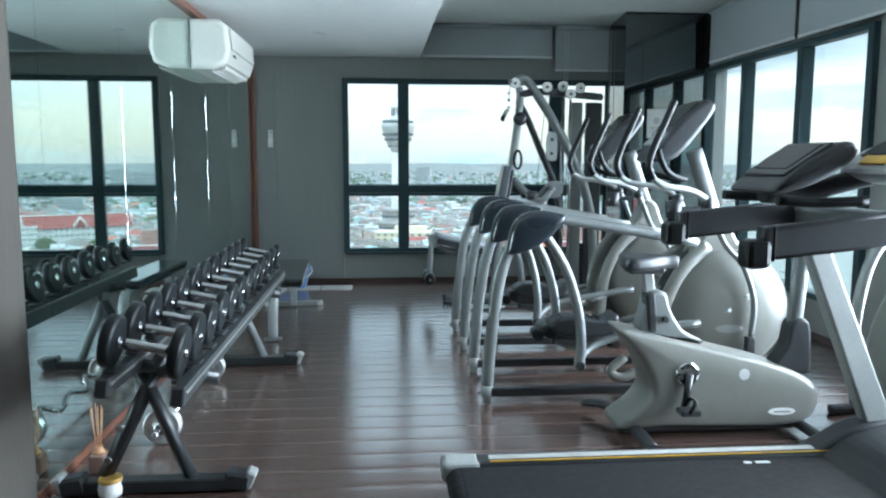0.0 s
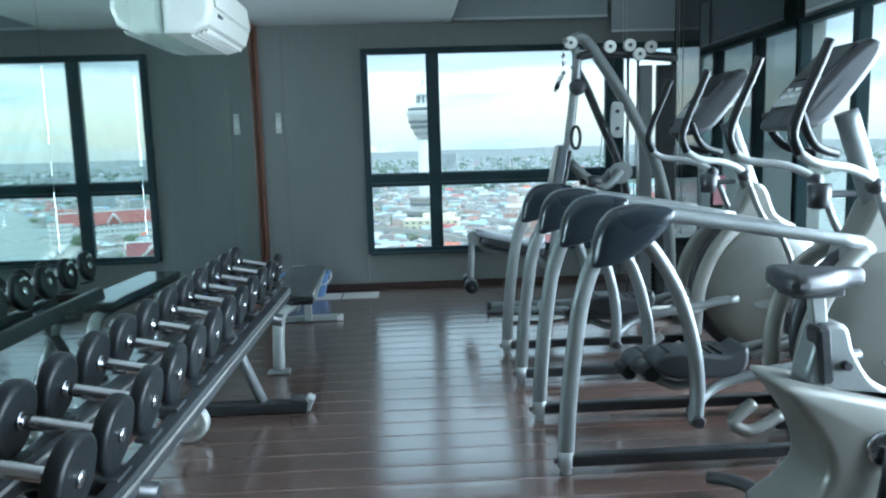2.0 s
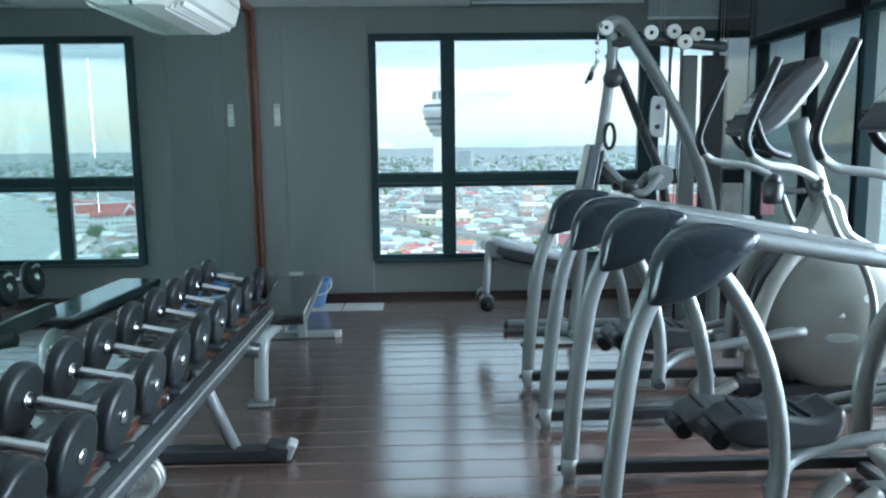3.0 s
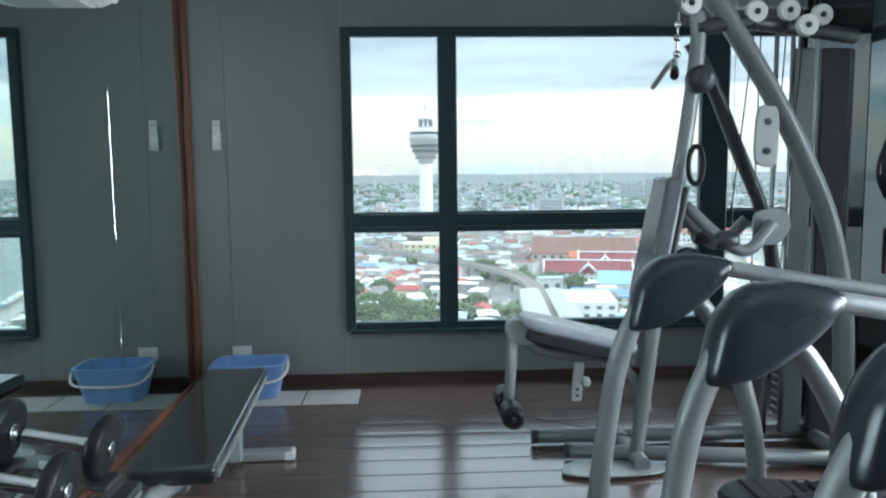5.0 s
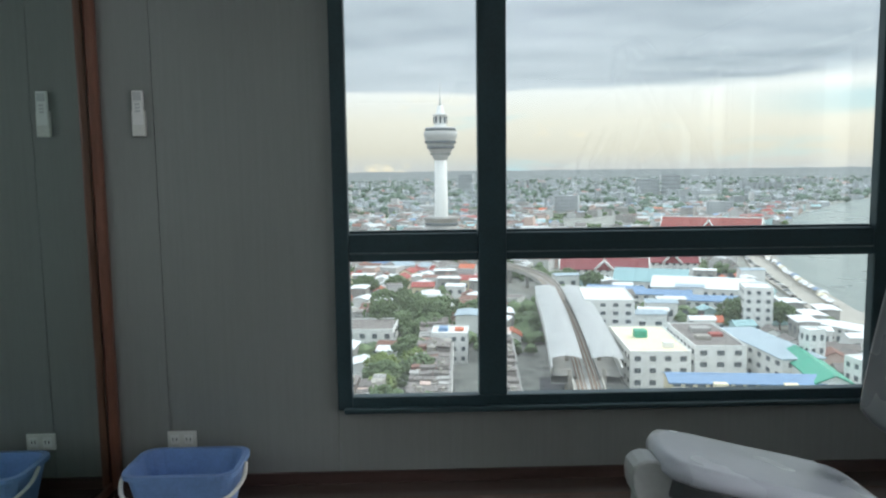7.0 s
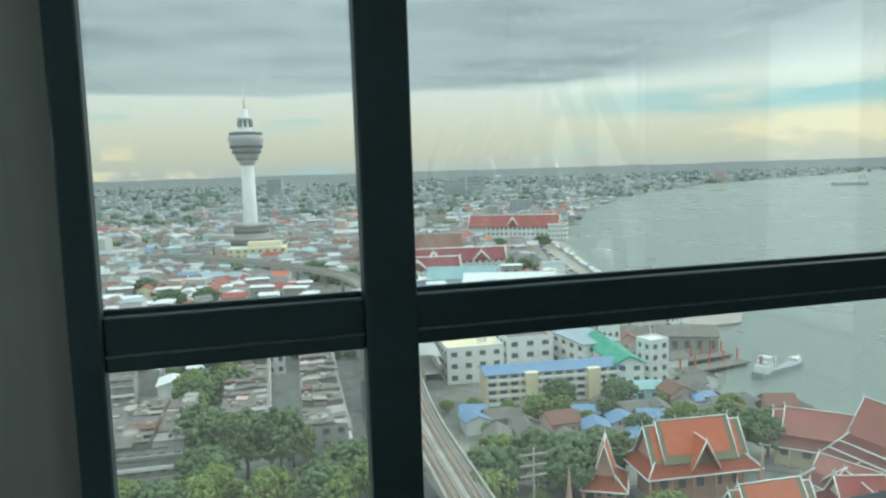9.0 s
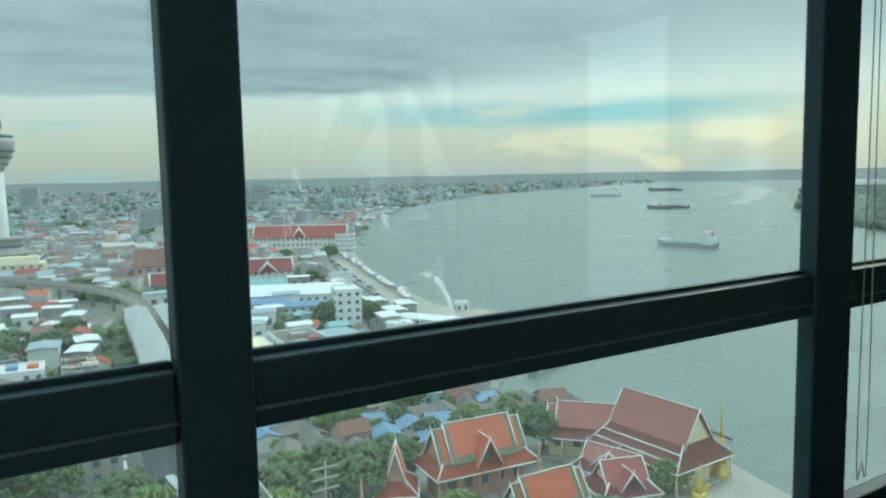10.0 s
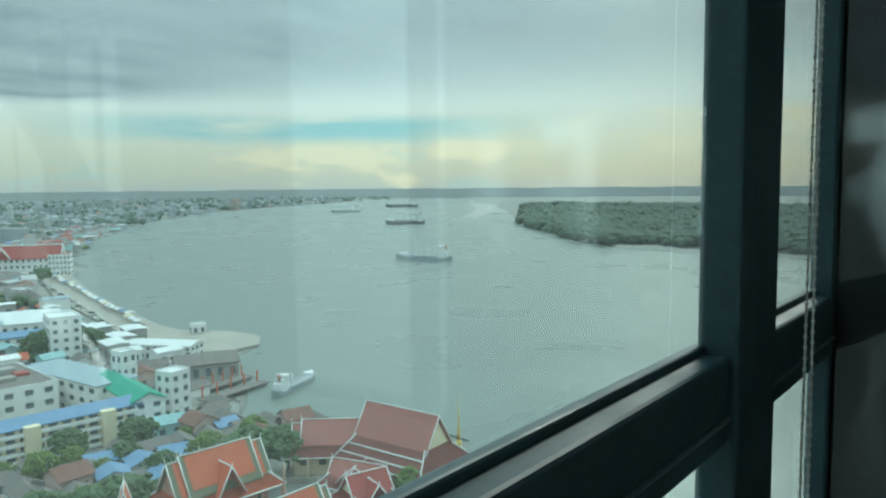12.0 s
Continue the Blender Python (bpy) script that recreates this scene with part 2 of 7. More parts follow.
mirror_mat = mat("mirror_glass", (0.64, 0.74, 0.71), 0.02, metal=1.0, var=0.015, scale=1.0)
glass_mat = bpy.data.materials.new("window_glass")
glass_mat.use_nodes = True
gnt = glass_mat.node_tree
gnt.nodes.clear()
g_out, g_mix = gnt.nodes.new("ShaderNodeOutputMaterial"), gnt.nodes.new("ShaderNodeMixShader")
g_clear, g_gloss, g_lw = gnt.nodes.new("ShaderNodeBsdfTransparent"), gnt.nodes.new("ShaderNodeBsdfGlossy"), gnt.nodes.new("ShaderNodeLayerWeight")
g_clear.inputs[0].default_value = (0.93, 0.97, 0.96, 1)
g_gloss.inputs["Roughness"].default_value = 0.0
g_lw.inputs[0].default_value = 0.5
g_pow, g_mad = gnt.nodes.new("ShaderNodeMath"), gnt.nodes.new("ShaderNodeMath")
g_pow.operation, g_mad.operation = "POWER", "MULTIPLY_ADD"
g_pow.inputs[1].default_value = 5.0
g_mad.inputs[1].default_value, g_mad.inputs[2].default_value = 0.89, 0.085
gnt.links.new(g_lw.outputs["Facing"], g_pow.inputs[0])
gnt.links.new(g_pow.outputs[0], g_mad.inputs[0])
gnt.links.new(g_mad.outputs[0], g_mix.inputs[0])
gnt.links.new(g_clear.outputs[0], g_mix.inputs[1])
gnt.links.new(g_gloss.outputs[0], g_mix.inputs[2])
# thin whitish veil mixed into the pane, imitating haze and glare over the view
g_veil, g_film, g_dn, g_dr = gnt.nodes.new("ShaderNodeBsdfTranslucent"), gnt.nodes.new("ShaderNodeMixShader"), gnt.nodes.new("ShaderNodeTexNoise"), gnt.nodes.new("ShaderNodeMapRange")
g_veil.inputs[0].default_value = (0.75, 0.78, 0.76, 1)
g_dn.inputs["Scale"].default_value, g_dn.inputs["Detail"].default_value = 3.0, 5.0
g_dr.inputs[1].default_value, g_dr.inputs[2].default_value, g_dr.inputs[3].default_value, g_dr.inputs[4].default_value = 0.3, 0.7, 0.03, 0.055
gnt.links.new(g_dn.outputs[0], g_dr.inputs[0])
gnt.links.new(g_dr.outputs[0], g_film.inputs[0])
gnt.links.new(g_mix.outputs[0], g_film.inputs[1])
gnt.links.new(g_veil.outputs[0], g_film.inputs[2])
gnt.links.new(g_film.outputs[0], g_out.inputs[0])

# ---- builders ----
ORIGIN = {}


def box(bm, c, s, bev=0.0, rot=None, seg=1):
    """A box of size s about c, with bevelled edges."""
    r = bmesh.ops.create_cube(bm, size=1.0)
    vs = r["verts"]
    for v in vs:
        v.co = Vector((v.co.x * s[0], v.co.y * s[1], v.co.z * s[2]))
    if bev > 0:
        es = list({e for v in vs for e in v.link_edges})
        r2 = bmesh.ops.bevel(bm, geom=es, offset=min(bev, min(s) * 0.49), segments=seg, profile=0.5, affect="EDGES")
        vs = list({v for f in r2["faces"] for v in f.verts} | {v for v in vs if v.is_valid})
    m = Matrix.Translation(c) @ (rot.to_4x4() if rot is not None else Matrix.Identity(4))
    bmesh.ops.transform(bm, matrix=m, verts=vs)
    return vs


def smooth_path(pts, n):
    """A Catmull-Rom line through the points."""
    P = [Vector(p) for p in pts]
    if n <= 1 or len(P) < 3:
        return P
    out = []
    for i in range(len(P) - 1):
        a, b, c, d = P[max(i - 1, 0)], P[i], P[i + 1], P[min(i + 2, len(P) - 1)]
        for k in range(n):
            t = k / n
            out.append(0.5 * ((2 * b) + (c - a) * t + (2 * a - 5 * b + 4 * c - d) * t * t + (3 * b - a - 3 * c + d) * t ** 3))
    return out + [P[-1]]


def tube(bm, pts, r, n=10, smooth=6, flat=1.0, r_end=None, closed=False):
    """A round (or flattened) tube along a smoothed line."""
    P = smooth_path(pts, smooth)
    rings, side = [], None
    for i, p in enumerate(P):
        if closed:
            d = (P[(i + 1) % len(P)] - P[i - 1]).normalized()
        else:
            d = (P[min(i + 1, len(P) - 1)] - P[max(i - 1, 0)]).normalized()
        if side is None:
            ref = Vector((0, 0, 1)) if abs(d.z) < 0.9 else Vector((0, 1, 0))
            side = d.cross(ref).normalized()
        side = (side - d * side.dot(d)).normalized()
        other = d.cross(side)
        k = i / max(len(P) - 1, 1)
        rad = r if r_end is None else r + (r_end - r) * k
        rings.append([bm.verts.new(p + rad * (math.cos(a) * side + flat * math.sin(a) * other))
                      for a in (2 * math.pi * j / n for j in range(n))])
    pairs = list(zip(rings, rings[1:])) + ([(rings[-1], rings[0])] if closed else [])
    for A, B in pairs:
        for j in range(n):
            f = bm.faces.new((A[j], A[(j + 1) % n], B[(j + 1) % n], B[j]))
            f.smooth = True
    if not closed:
        bm.faces.new(list(reversed(rings[0])))
        bm.faces.new(rings[-1])


def rod(bm, a, b, r, n=12, r_end=None):
    tube(bm, [a, b], r, n, 1, 1.0, r_end)


def lathe(bm, c, prof, axis="z", n=24):
    """A turned body: prof is a list of (radius, height) about c along an axis."""
    def place(rad, h, a):
        u, v = rad * math.cos(a), rad * math.sin(a)
        return Vector(c) + Vector({"z": (u, v, h), "x": (h, u, v), "y": (v, h, u)}[axis])
    rings = [[bm.verts.new(place(max(rad, 1e-4), h, 2 * math.pi * j / n)) for j in range(n)] for rad, h in prof]
    for A, B in zip(rings, rings[1:]):
        for j in range(n):
            f = bm.faces.new((A[j], A[(j + 1) % n], B[(j + 1) % n], B[j]))
            f.smooth = True
    bm.faces.new(list(reversed(rings[0])))
    bm.faces.new(rings[-1])


def slab(bm, outline, y0, y1, bev=0.0, axis="y", seg=2):
    """An outline in the xz plane given thickness along y (or in xy along z, or in yz along x)."""
    def at(p, d):
        return {"y": (p[0], d, p[1]), "z": (p[0], p[1], d), "x": (d, p[0], p[1])}[axis]
    lo, hi = [bm.verts.new(at(p, y0)) for p in outline], [bm.verts.new(at(p, y1)) for p in outline]
    n = len(outline)
    fs = [bm.faces.new(lo), bm.faces.new(list(reversed(hi)))]
    sides = [bm.faces.new((lo[j], hi[j], hi[(j + 1) % n], lo[(j + 1) % n])) for j in range(n)]
    bmesh.ops.recalc_face_normals(bm, faces=fs + sides)
    if bev:
        es = [e for f in fs for e in f.edges]
        r = bmesh.ops.bevel(bm, geom=es, offset=bev, segments=seg, profile=0.6, affect="EDGES")
        for f in r["faces"]:
            f.smooth = True
    return fs


def pillow(bm, outline, yc, half, prof=((1.0, 0.0), (0.985, 0.45), (0.93, 0.75), (0.8, 0.93), (0.5, 1.0), (0.2, 1.02)), centre=None):
    """A puffed body about an outline in the xz plane, thickest along its middle."""
    n = len(outline)
    cx, cz = centre or (sum(p[0] for p in outline) / n, sum(p[1] for p in outline) / n)
    levels = [(k, -h) for k, h in reversed(prof)] + [(k, h) for k, h in prof[1 if prof[0][1] == 0 else 0:]]
    rings = [[bm.verts.new((cx + (p[0] - cx) * k, yc + half * h, cz + (p[1] - cz) * k)) for p in outline] for k, h in levels]
    for A, C in zip(rings, rings[1:]):
        for j in range(n):
            f = bm.faces.new((A[j], A[(j + 1) % n], C[(j + 1) % n], C[j]))
            f.smooth = True
    bm.faces.new(list(reversed(rings[0])))
    bm.faces.new(rings[-1])


def rounded(pts, n=5):
    """A closed smooth outline through 2D points."""
    P = [Vector((p[0], p[1], 0)) for p in pts]
    out, m = [], len(P)
    for i in range(m):
        a, b, c, d = P[i - 1], P[i], P[(i + 1) % m], P[(i + 2) % m]
        for k in range(n):
            t = k / n
            q = 0.5 * ((2 * b) + (c - a) * t + (2 * a - 5 * b + 4 * c - d) * t * t + (3 * b - a - 3 * c + d) * t ** 3)
            out.append((q.x, q.y))
    return out


def mesh_of(name, bm, material, fix=True):
    if fix:
        bmesh.ops.recalc_face_normals(bm, faces=bm.faces)
    me = bpy.data.meshes.new(name)
    bm.to_mesh(me)
    bm.free()
    for m in (material if isinstance(material, (list, tuple)) else (material,)):
        me.materials.append(m)
    return me


def thing(name, loc, label, category, group="", kind=""):
    ob = new(name)
    ob.location = loc
    ORIGIN[ob.name] = Vector(loc)
    ob.empty_display_size = 0.1
    return tagged(ob, label, category, group, kind)


def part(name, bm, material, parent, label=""):
    """Links a bmesh, drawn in place, as one mesh under a thing or part."""
    o = ORIGIN[parent.name]
    bmesh.ops.translate(bm, verts=bm.verts, vec=-o)
    ob = new(name, mesh_of(name, bm, material))
    ob.parent = parent
    ORIGIN[ob.name] = o
    if label:
        ob["label"] = label
    return ob


def solo(name, bm, material, label, category, group="", kind="", loc=(0, 0, 0)):
    """A top-level thing or piece of the setting of one mesh."""
    bmesh.ops.translate(bm, verts=bm.verts, vec=-Vector(loc))
    ob = new(name, mesh_of(name, bm, material))
    ob.location = loc
    ORIGIN[ob.name] = Vector(loc)
    return tagged(ob, label, category, group, kind)


def B():
    return bmesh.new()


def one(fn, *a, **k):
    bm = bmesh.new()
    fn(bm, *a, **k)
    return bm


# ---- room: plan ----
XL, XR, YF, YB = -1.64, 3.25, 8.70, -1.6
Z_LOW, Z_HIGH, X_STEP = 2.565, 2.94, 0.25
SILL, TR0, TR1, TOP = 0.405, 1.005, 1.125, 2.27


def boxes(bm, *bs):
    for x0, x1, y0, y1, z0, z1 in bs:
        box(bm, ((x0 + x1) / 2, (y0 + y1) / 2, (z0 + z1) / 2), (x1 - x0, y1 - y0, z1 - z0))


bm = B()
boxes(bm, (XL - 0.2, XR + 0.2, YB - 0.2, YF + 0.2, -0.3, -0.012))
floor = solo("floor", bm, black_metal, "dark red-brown wooden plank floor with a glossy finish", "floor", kind="structure")
bm = B()
boxes(bm, (XL - 0.2, -1.385, YF, YF + 0.2, 0, Z_HIGH), (-1.382, -0.632, YF, YF + 0.2, 0, Z_HIGH), (-0.629, 2.45, YF, YF + 0.03, 0, SILL - 0.06),
      (-0.629, 2.45, YF + 0.002, YF + 0.2, TOP + 0.06, Z_HIGH), (2.45, XR + 0.2, YF, YF + 0.015, 0, Z_HIGH))
solo("wall_north", bm, wall_grey, "dark grey wood-grained panelled wall around the window", "wall", kind="structure")
bm = B()
boxes(bm, (XL - 0.2, XL - 0.012, 3.13, YF, 0, Z_HIGH))
solo("wall_west", bm, wall_grey, "dark grey panelled wall behind the mirror", "wall", kind="structure")
solo("wall_west_2", one(boxes, (XL - 0.2, XL - 0.002, YB, 3.13, 0, Z_HIGH)), panel_matt, "dark matt wooden panel beside the mirror", "wall", kind="structure")
bm = B()
boxes(bm, (XL - 0.2, XR + 0.2, YB - 0.2, YB, 0, Z_HIGH))
solo("wall_south", bm, wall_grey, "plain dark grey wall at the entrance end", "wall", kind="structure")
RW = [(7.77, 6.96), (6.96, 6.00), (6.00, 5.12), (4.62, 3.5), (3.5, 2.4), (2.4, 1.3)]
R_SILL, R_TOP = 0.37, 2.33
bm = B()
boxes(bm, (XR, XR + 0.2, YB, YF, 0, R_SILL - 0.05), (XR, XR + 0.2, YB, YF, R_TOP + 0.05, Z_HIGH), (XR, XR + 0.2, 7.81, YF, R_SILL - 0.05, R_TOP + 0.05),
      (XR, XR + 0.2, 4.66, 5.1, R_SILL - 0.05, R_TOP + 0.05), (XR, XR + 0.2, YB, 1.26, R_SILL - 0.05, R_TOP + 0.05))
solo("wall_east", bm, wall_grey, "dark grey wall with a row of tall windows", "wall", kind="structure")
bm = B()
slab(bm, [(2.33, 7.8), (XR, 7.8), (XR, YF), (2.45, YF), (2.425, YF - 0.02)], 0, Z_HIGH, axis="z")
solo("pillar", bm, black_gloss, "polished black corner pillar reflecting the windows", "pillar", kind="structure")
bm = B()
boxes(bm, (2.335, XR - 0.06, 7.796, 7.799, 0.06, Z_HIGH - 0.02))
solo("trim_4", bm, tinted_mirror, "dark tinted mirror panel facing the pillar", "panel", kind="structure")
bm = B()
boxes(bm, (XL - 0.2, X_STEP, YB - 0.2, YF + 0.2, Z_LOW, Z_HIGH + 0.15), (X_STEP, XR + 0.2, YB - 0.2, YF + 0.2, Z_HIGH, Z_HIGH + 0.15))
solo("ceiling", bm, ceil_white, "white plastered ceiling with a raised bay beside the windows", "ceiling", kind="structure")
bm = B()
boxes(bm, (XL, -0.64, YF - 0.014, YF, 0, 0.052), (-0.64, 2.42, YF - 0.014, YF, 0, 0.052))
solo("baseboard", bm, skirt_wood, "low dark red wooden skirting board", "skirting", kind="structure")
bm = B()
boxes(bm, (XR - 0.014, XR, 1.0, 7.8, 0, 0.052))
solo("baseboard_2", bm, skirt_wood, "low dark red wooden skirting board", "skirting", kind="structure")
bm = B()
boxes(bm, (XL - 0.012, XL + 0.008, 3.13, YF - 0.015, 0, 0.035))
solo("trim", bm, wood_red, "red-brown wooden strip under the mirror", "trim", kind="structure")
bm = B()
boxes(bm, (XL - 0.012, XL + 0.03, 3.13, YF - 0.045, Z_LOW - 0.05, Z_LOW))
solo("trim_2", bm, wood_red, "red-brown wooden strip along the top of the mirror", "trim", kind="structure")
bm = B()
box(bm, (XL + 0.02, YF - 0.022, 1.2825), (0.045, 0.042, 2.55), 0.012, seg=2)
solo("trim_3", bm, wood_red, "red-brown wooden corner moulding beside the mirror", "trim", kind="structure")

mirror = thing("mirror", (XL, 5.9, 0.1), "wall-wide frameless mirror in tall panels", "mirror", kind="structure")
cuts = [3.13, 3.37, 4.39, 5.41, 6.43, 7.45, YF - 0.045]
for y0, y1 in zip(cuts, cuts[1:]):
    bm = B()
    box(bm, (XL - 0.006, (y0 + y1) / 2, (0.035 + Z_LOW - 0.05) / 2), (0.012, y1 - y0 - 0.0018, Z_LOW - 0.085), 0.00035)
    part("mirror_panel", bm, mirror_mat, mirror)

# windows: frames, transoms and panes


def pane(bm_c, size, parent):
    ob = part("pane", one(box, bm_c, size), glass_mat, parent)
    ob.visible_shadow = False
    return ob


win = thing("window_1", (0.9, YF, SILL), "three-bay dark aluminium window overlooking the river city", "window", kind="structure")
FY0, FY1 = YF - 0.045, YF + 0.012
fc, fd = (FY0 + FY1) / 2, FY1 - FY0


def bar(name, x0, x1, z0, z1, parent, y0=FY0, y1=FY1, bev=0.006):
    return part(name, one(box, ((x0 + x1) / 2, (y0 + y1) / 2, (z0 + z1) / 2), (x1 - x0, y1 - y0, z1 - z0), bev, seg=2), frame_dark, parent)


bar("jamb", -0.63, -0.565, SILL - 0.06, TOP + 0.06, win)
bar("jamb", 2.40, 2.445, SILL - 0.06, TOP + 0.06, win, y0=YF - 0.03)
bar("head", -0.565, 2.40, TOP, TOP + 0.06, win)
bar("sill", -0.565, 2.40, SILL - 0.06, SILL, win)
bar("sill_ledge", -0.60, 2.38, SILL - 0.068, SILL - 0.045, win, y0=FY0 - 0.03, y1=FY0 + 0.01)
bar("mullion", -0.006, 0.118, SILL, TOP, win)
bar("mullion", 1.74, 1.925, SILL, TOP, win)
for x0, x1 in ((-0.565, -0.006), (0.118, 1.74), (1.925, 2.40)):
    bar("transom", x0, x1, TR0, TR1, win, y0=FY0 + 0.012)
    part("transom_lip", one(box, ((x0 + x1) / 2, FY0 + 0.0105, TR0 + 0.036), (x1 - x0, 0.007, 0.006), 0.002), frame_sheen, win, "thin pale strip painted as a highlight along the transom")
    bar("transom_bead", x0, x1, TR0 + 0.075, TR1 + 0.012, win, y0=FY0 + 0.045, y1=FY0 + 0.062, bev=0.004)
    for z0, z1 in ((SILL, TR0), (TR1, TOP)):
        pane(((x0 + x1) / 2, YF + 0.005, (z0 + z1) / 2), (x1 - x0, 0.006, z1 - z0), win)

# the second bay, mostly out of view, is added to let in light
for k, runs in enumerate(([0, 1, 2], [3, 4, 5])):
    a, b = RW[runs[0]][0], RW[runs[-1]][1]
    w2 = thing("window_%d" % (k + 2), (XR, (a + b) / 2, R_SILL), "tall dark-framed window bay beside the exercise machines", "window", kind="structure")

    def rbar(name, y0, y1, z0, z1, x0=XR - 0.05, x1=XR + 0.055, m=frame_dark):
        part(name, one(box, ((x0 + x1) / 2, (y0 + y1) / 2, (z0 + z1) / 2), (x1 - x0, y1 - y0, z1 - z0), 0.006, seg=2), m, w2)
    rbar("jamb", a - 0.02, a + 0.04, R_SILL - 0.05, R_TOP + 0.05)
    rbar("jamb", b - 0.04, b + 0.03, R_SILL - 0.05, R_TOP + 0.05)
    rbar("head", b + 0.03, a - 0.02, R_TOP, R_TOP + 0.05)
    rbar("sill", b + 0.03, a - 0.02, R_SILL - 0.05, R_SILL)
    for i in runs:
        y1, y0 = RW[i]
        if i != runs[-1]:
            rbar("mullion", y0 - 0.045, y0 + 0.045, R_SILL, R_TOP)
        p = part("pane", one(box, (XR + 0.045, (y0 + y1) / 2, (R_SILL + R_TOP) / 2), (0.006, y1 - y0 - 0.06, R_TOP - R_SILL)), glass_mat, w2)
        p.visible_shadow = False

# roller blinds


def blind(lo, hi, z_hem, axis, plane, label):
    mid = (lo + hi) / 2
    c = (mid, plane, Z_HIGH) if axis == "x" else (plane, mid, Z_HIGH)
    t = thing("roller_blind", c, label, "blind", "roller blinds above the windows")

    def bx(name, z0, z1, thick, m, inset=0.0, off=0.0):
        L = hi - lo - 2 * inset
        s = (L, thick, z1 - z0) if axis == "x" else (thick, L, z1 - z0)
        cc = (mid, plane + off, (z0 + z1) / 2) if axis == "x" else (plane + off, mid, (z0 + z1) / 2)
        return part(name, one(box, cc, s, 0.004), m, t)
    bx("cloth", z_hem + 0.02, Z_HIGH - 0.05, 0.006, blind_cloth, 0.01)
    bx("hem_bar", z_hem, z_hem + 0.024, 0.014, hem_metal, 0.008)
    rollp = (lo + 0.01, plane, Z_HIGH - 0.03), (hi - 0.01, plane, Z_HIGH - 0.03)
    if axis == "y":
        rollp = (plane, lo + 0.01, Z_HIGH - 0.03), (plane, hi - 0.01, Z_HIGH - 0.03)
    part("roller", one(rod, *rollp, 0.028), blind_cloth, t)
    return t


blind(X_STEP + 0.01, 1.76, 2.565, "x", YF - 0.08, "rolled-up grey fabric roller blind with a pale hem bar")
blind(1.78, 2.42, 2.425, "x", YF - 0.08, "slightly lowered grey fabric roller blind with a pale hem bar")
blind(6.02, 7.62, 2.40, "y", XR - 0.09, "rolled-up grey fabric roller blind over the side windows")
blind(4.4, 5.98, 2.40, "y", XR - 0.09, "rolled-up grey fabric roller blind over the side windows")
blind(2.3, 4.36, 2.40, "y", XR - 0.09, "rolled-up grey fabric roller blind over the side windows")


def chain(pts, label):
    t = thing("blind_chain", pts[0], label, "chain", "bead chains of the blinds")
    bm = B()
    P = smooth_path(pts, 8)
    tube(bm, pts, 0.0016, 5, 8)
    acc = 0.0
    for a, b in zip(P, P[1:]):
        L = (b - a).length
        d = -acc
        while d < L:
            if d >= 0:
                q = a + (b - a) * (d / L)
                bmesh.ops.create_icosphere(bm, subdivisions=1, radius=0.0033, matrix=Matrix.Translation(q))
            d += 0.016
        acc = (acc + L) % 0.016
    part("cord", bm, pale_plastic, t)


def strand(x, y, z0, z1, dx, dy, label):
    chain([(x, y, z1), (x + dx * 0.1, y, (z0 + z1) / 2), (x, y, z0 + 0.05), (x + dx / 2, y + dy / 2, z0), (x + dx, y + dy, z0 + 0.05), (x + dx * 0.7, y + dy, (z0 + z1) / 2), (x + dx * 0.6, y + dy, z1)], label)


strand(1.90, 8.61, 0.55, 2.86, 0.055, 0.0, "looped white bead chain hanging by the narrow window pane")
strand(2.375, 8.47, 0.52, 2.86, 0.0, -0.06, "thin looped bead chain hanging beside the black pillar")

for x, y, z in ((1.53, 7.13, Z_HIGH), (-0.74, 7.1, Z_LOW), (-0.74, 4.2, Z_LOW), (1.53, 4.2, Z_HIGH)):
    t = thing("downlight", (x, y, z), "small round recessed ceiling light, switched off", "ceiling light", "recessed ceiling lights")
    part("rim", one(lathe, (x, y, z), [(0.06, -0.001), (0.065, -0.006), (0.052, -0.01), (0.048, -0.002)], n=20), ceil_white, t)
    part("lens", one(lathe, (x, y, z), [(0.046, -0.001), (0.046, -0.004)], n=20), hem_metal, t)

# ---- wall things ----
ac = thing("air_conditioner", (-1.5, 6.5, 2.4), "cream wall-hung air conditioner under the ceiling", "air conditioner")
A0, A1 = 5.95, 7.05
prof = [(XL + 0.002, 2.475), (-1.42, 2.475), (-1.36, 2.43), (-1.34, 2.24), (-1.37, 2.15), (-1.48, 2.10), (XL + 0.002, 2.10)]
bm = B()
slab(bm, [(p[0], p[1]) for p in prof], A0, A1, 0.035)
part("body", bm, ac_white, ac)
bm = B()
for i in range(4):
    box(bm, (-1.395 - 0.03 * i, (A0 + A1) / 2, 2.118 - 0.006 * i), (0.006, A1 - A0 - 0.16, 0.03), 0.002, Matrix.Rotation(radians(35), 3, "Y"))
part("louvre", bm, pale_plastic, ac)
part("front_panel", one(box, (-1.338, (A0 + A1) / 2, 2.33), (0.012, A1 - A0 - 0.12, 0.16), 0.004, Matrix.Rotation(radians(-5), 3, "Y")), ac_white, ac)
part("grille", one(box, (-1.345, A0 + 0.22, 2.22), (0.01, 0.1, 0.02), 0.002), black_plastic, ac, "small dark display window")

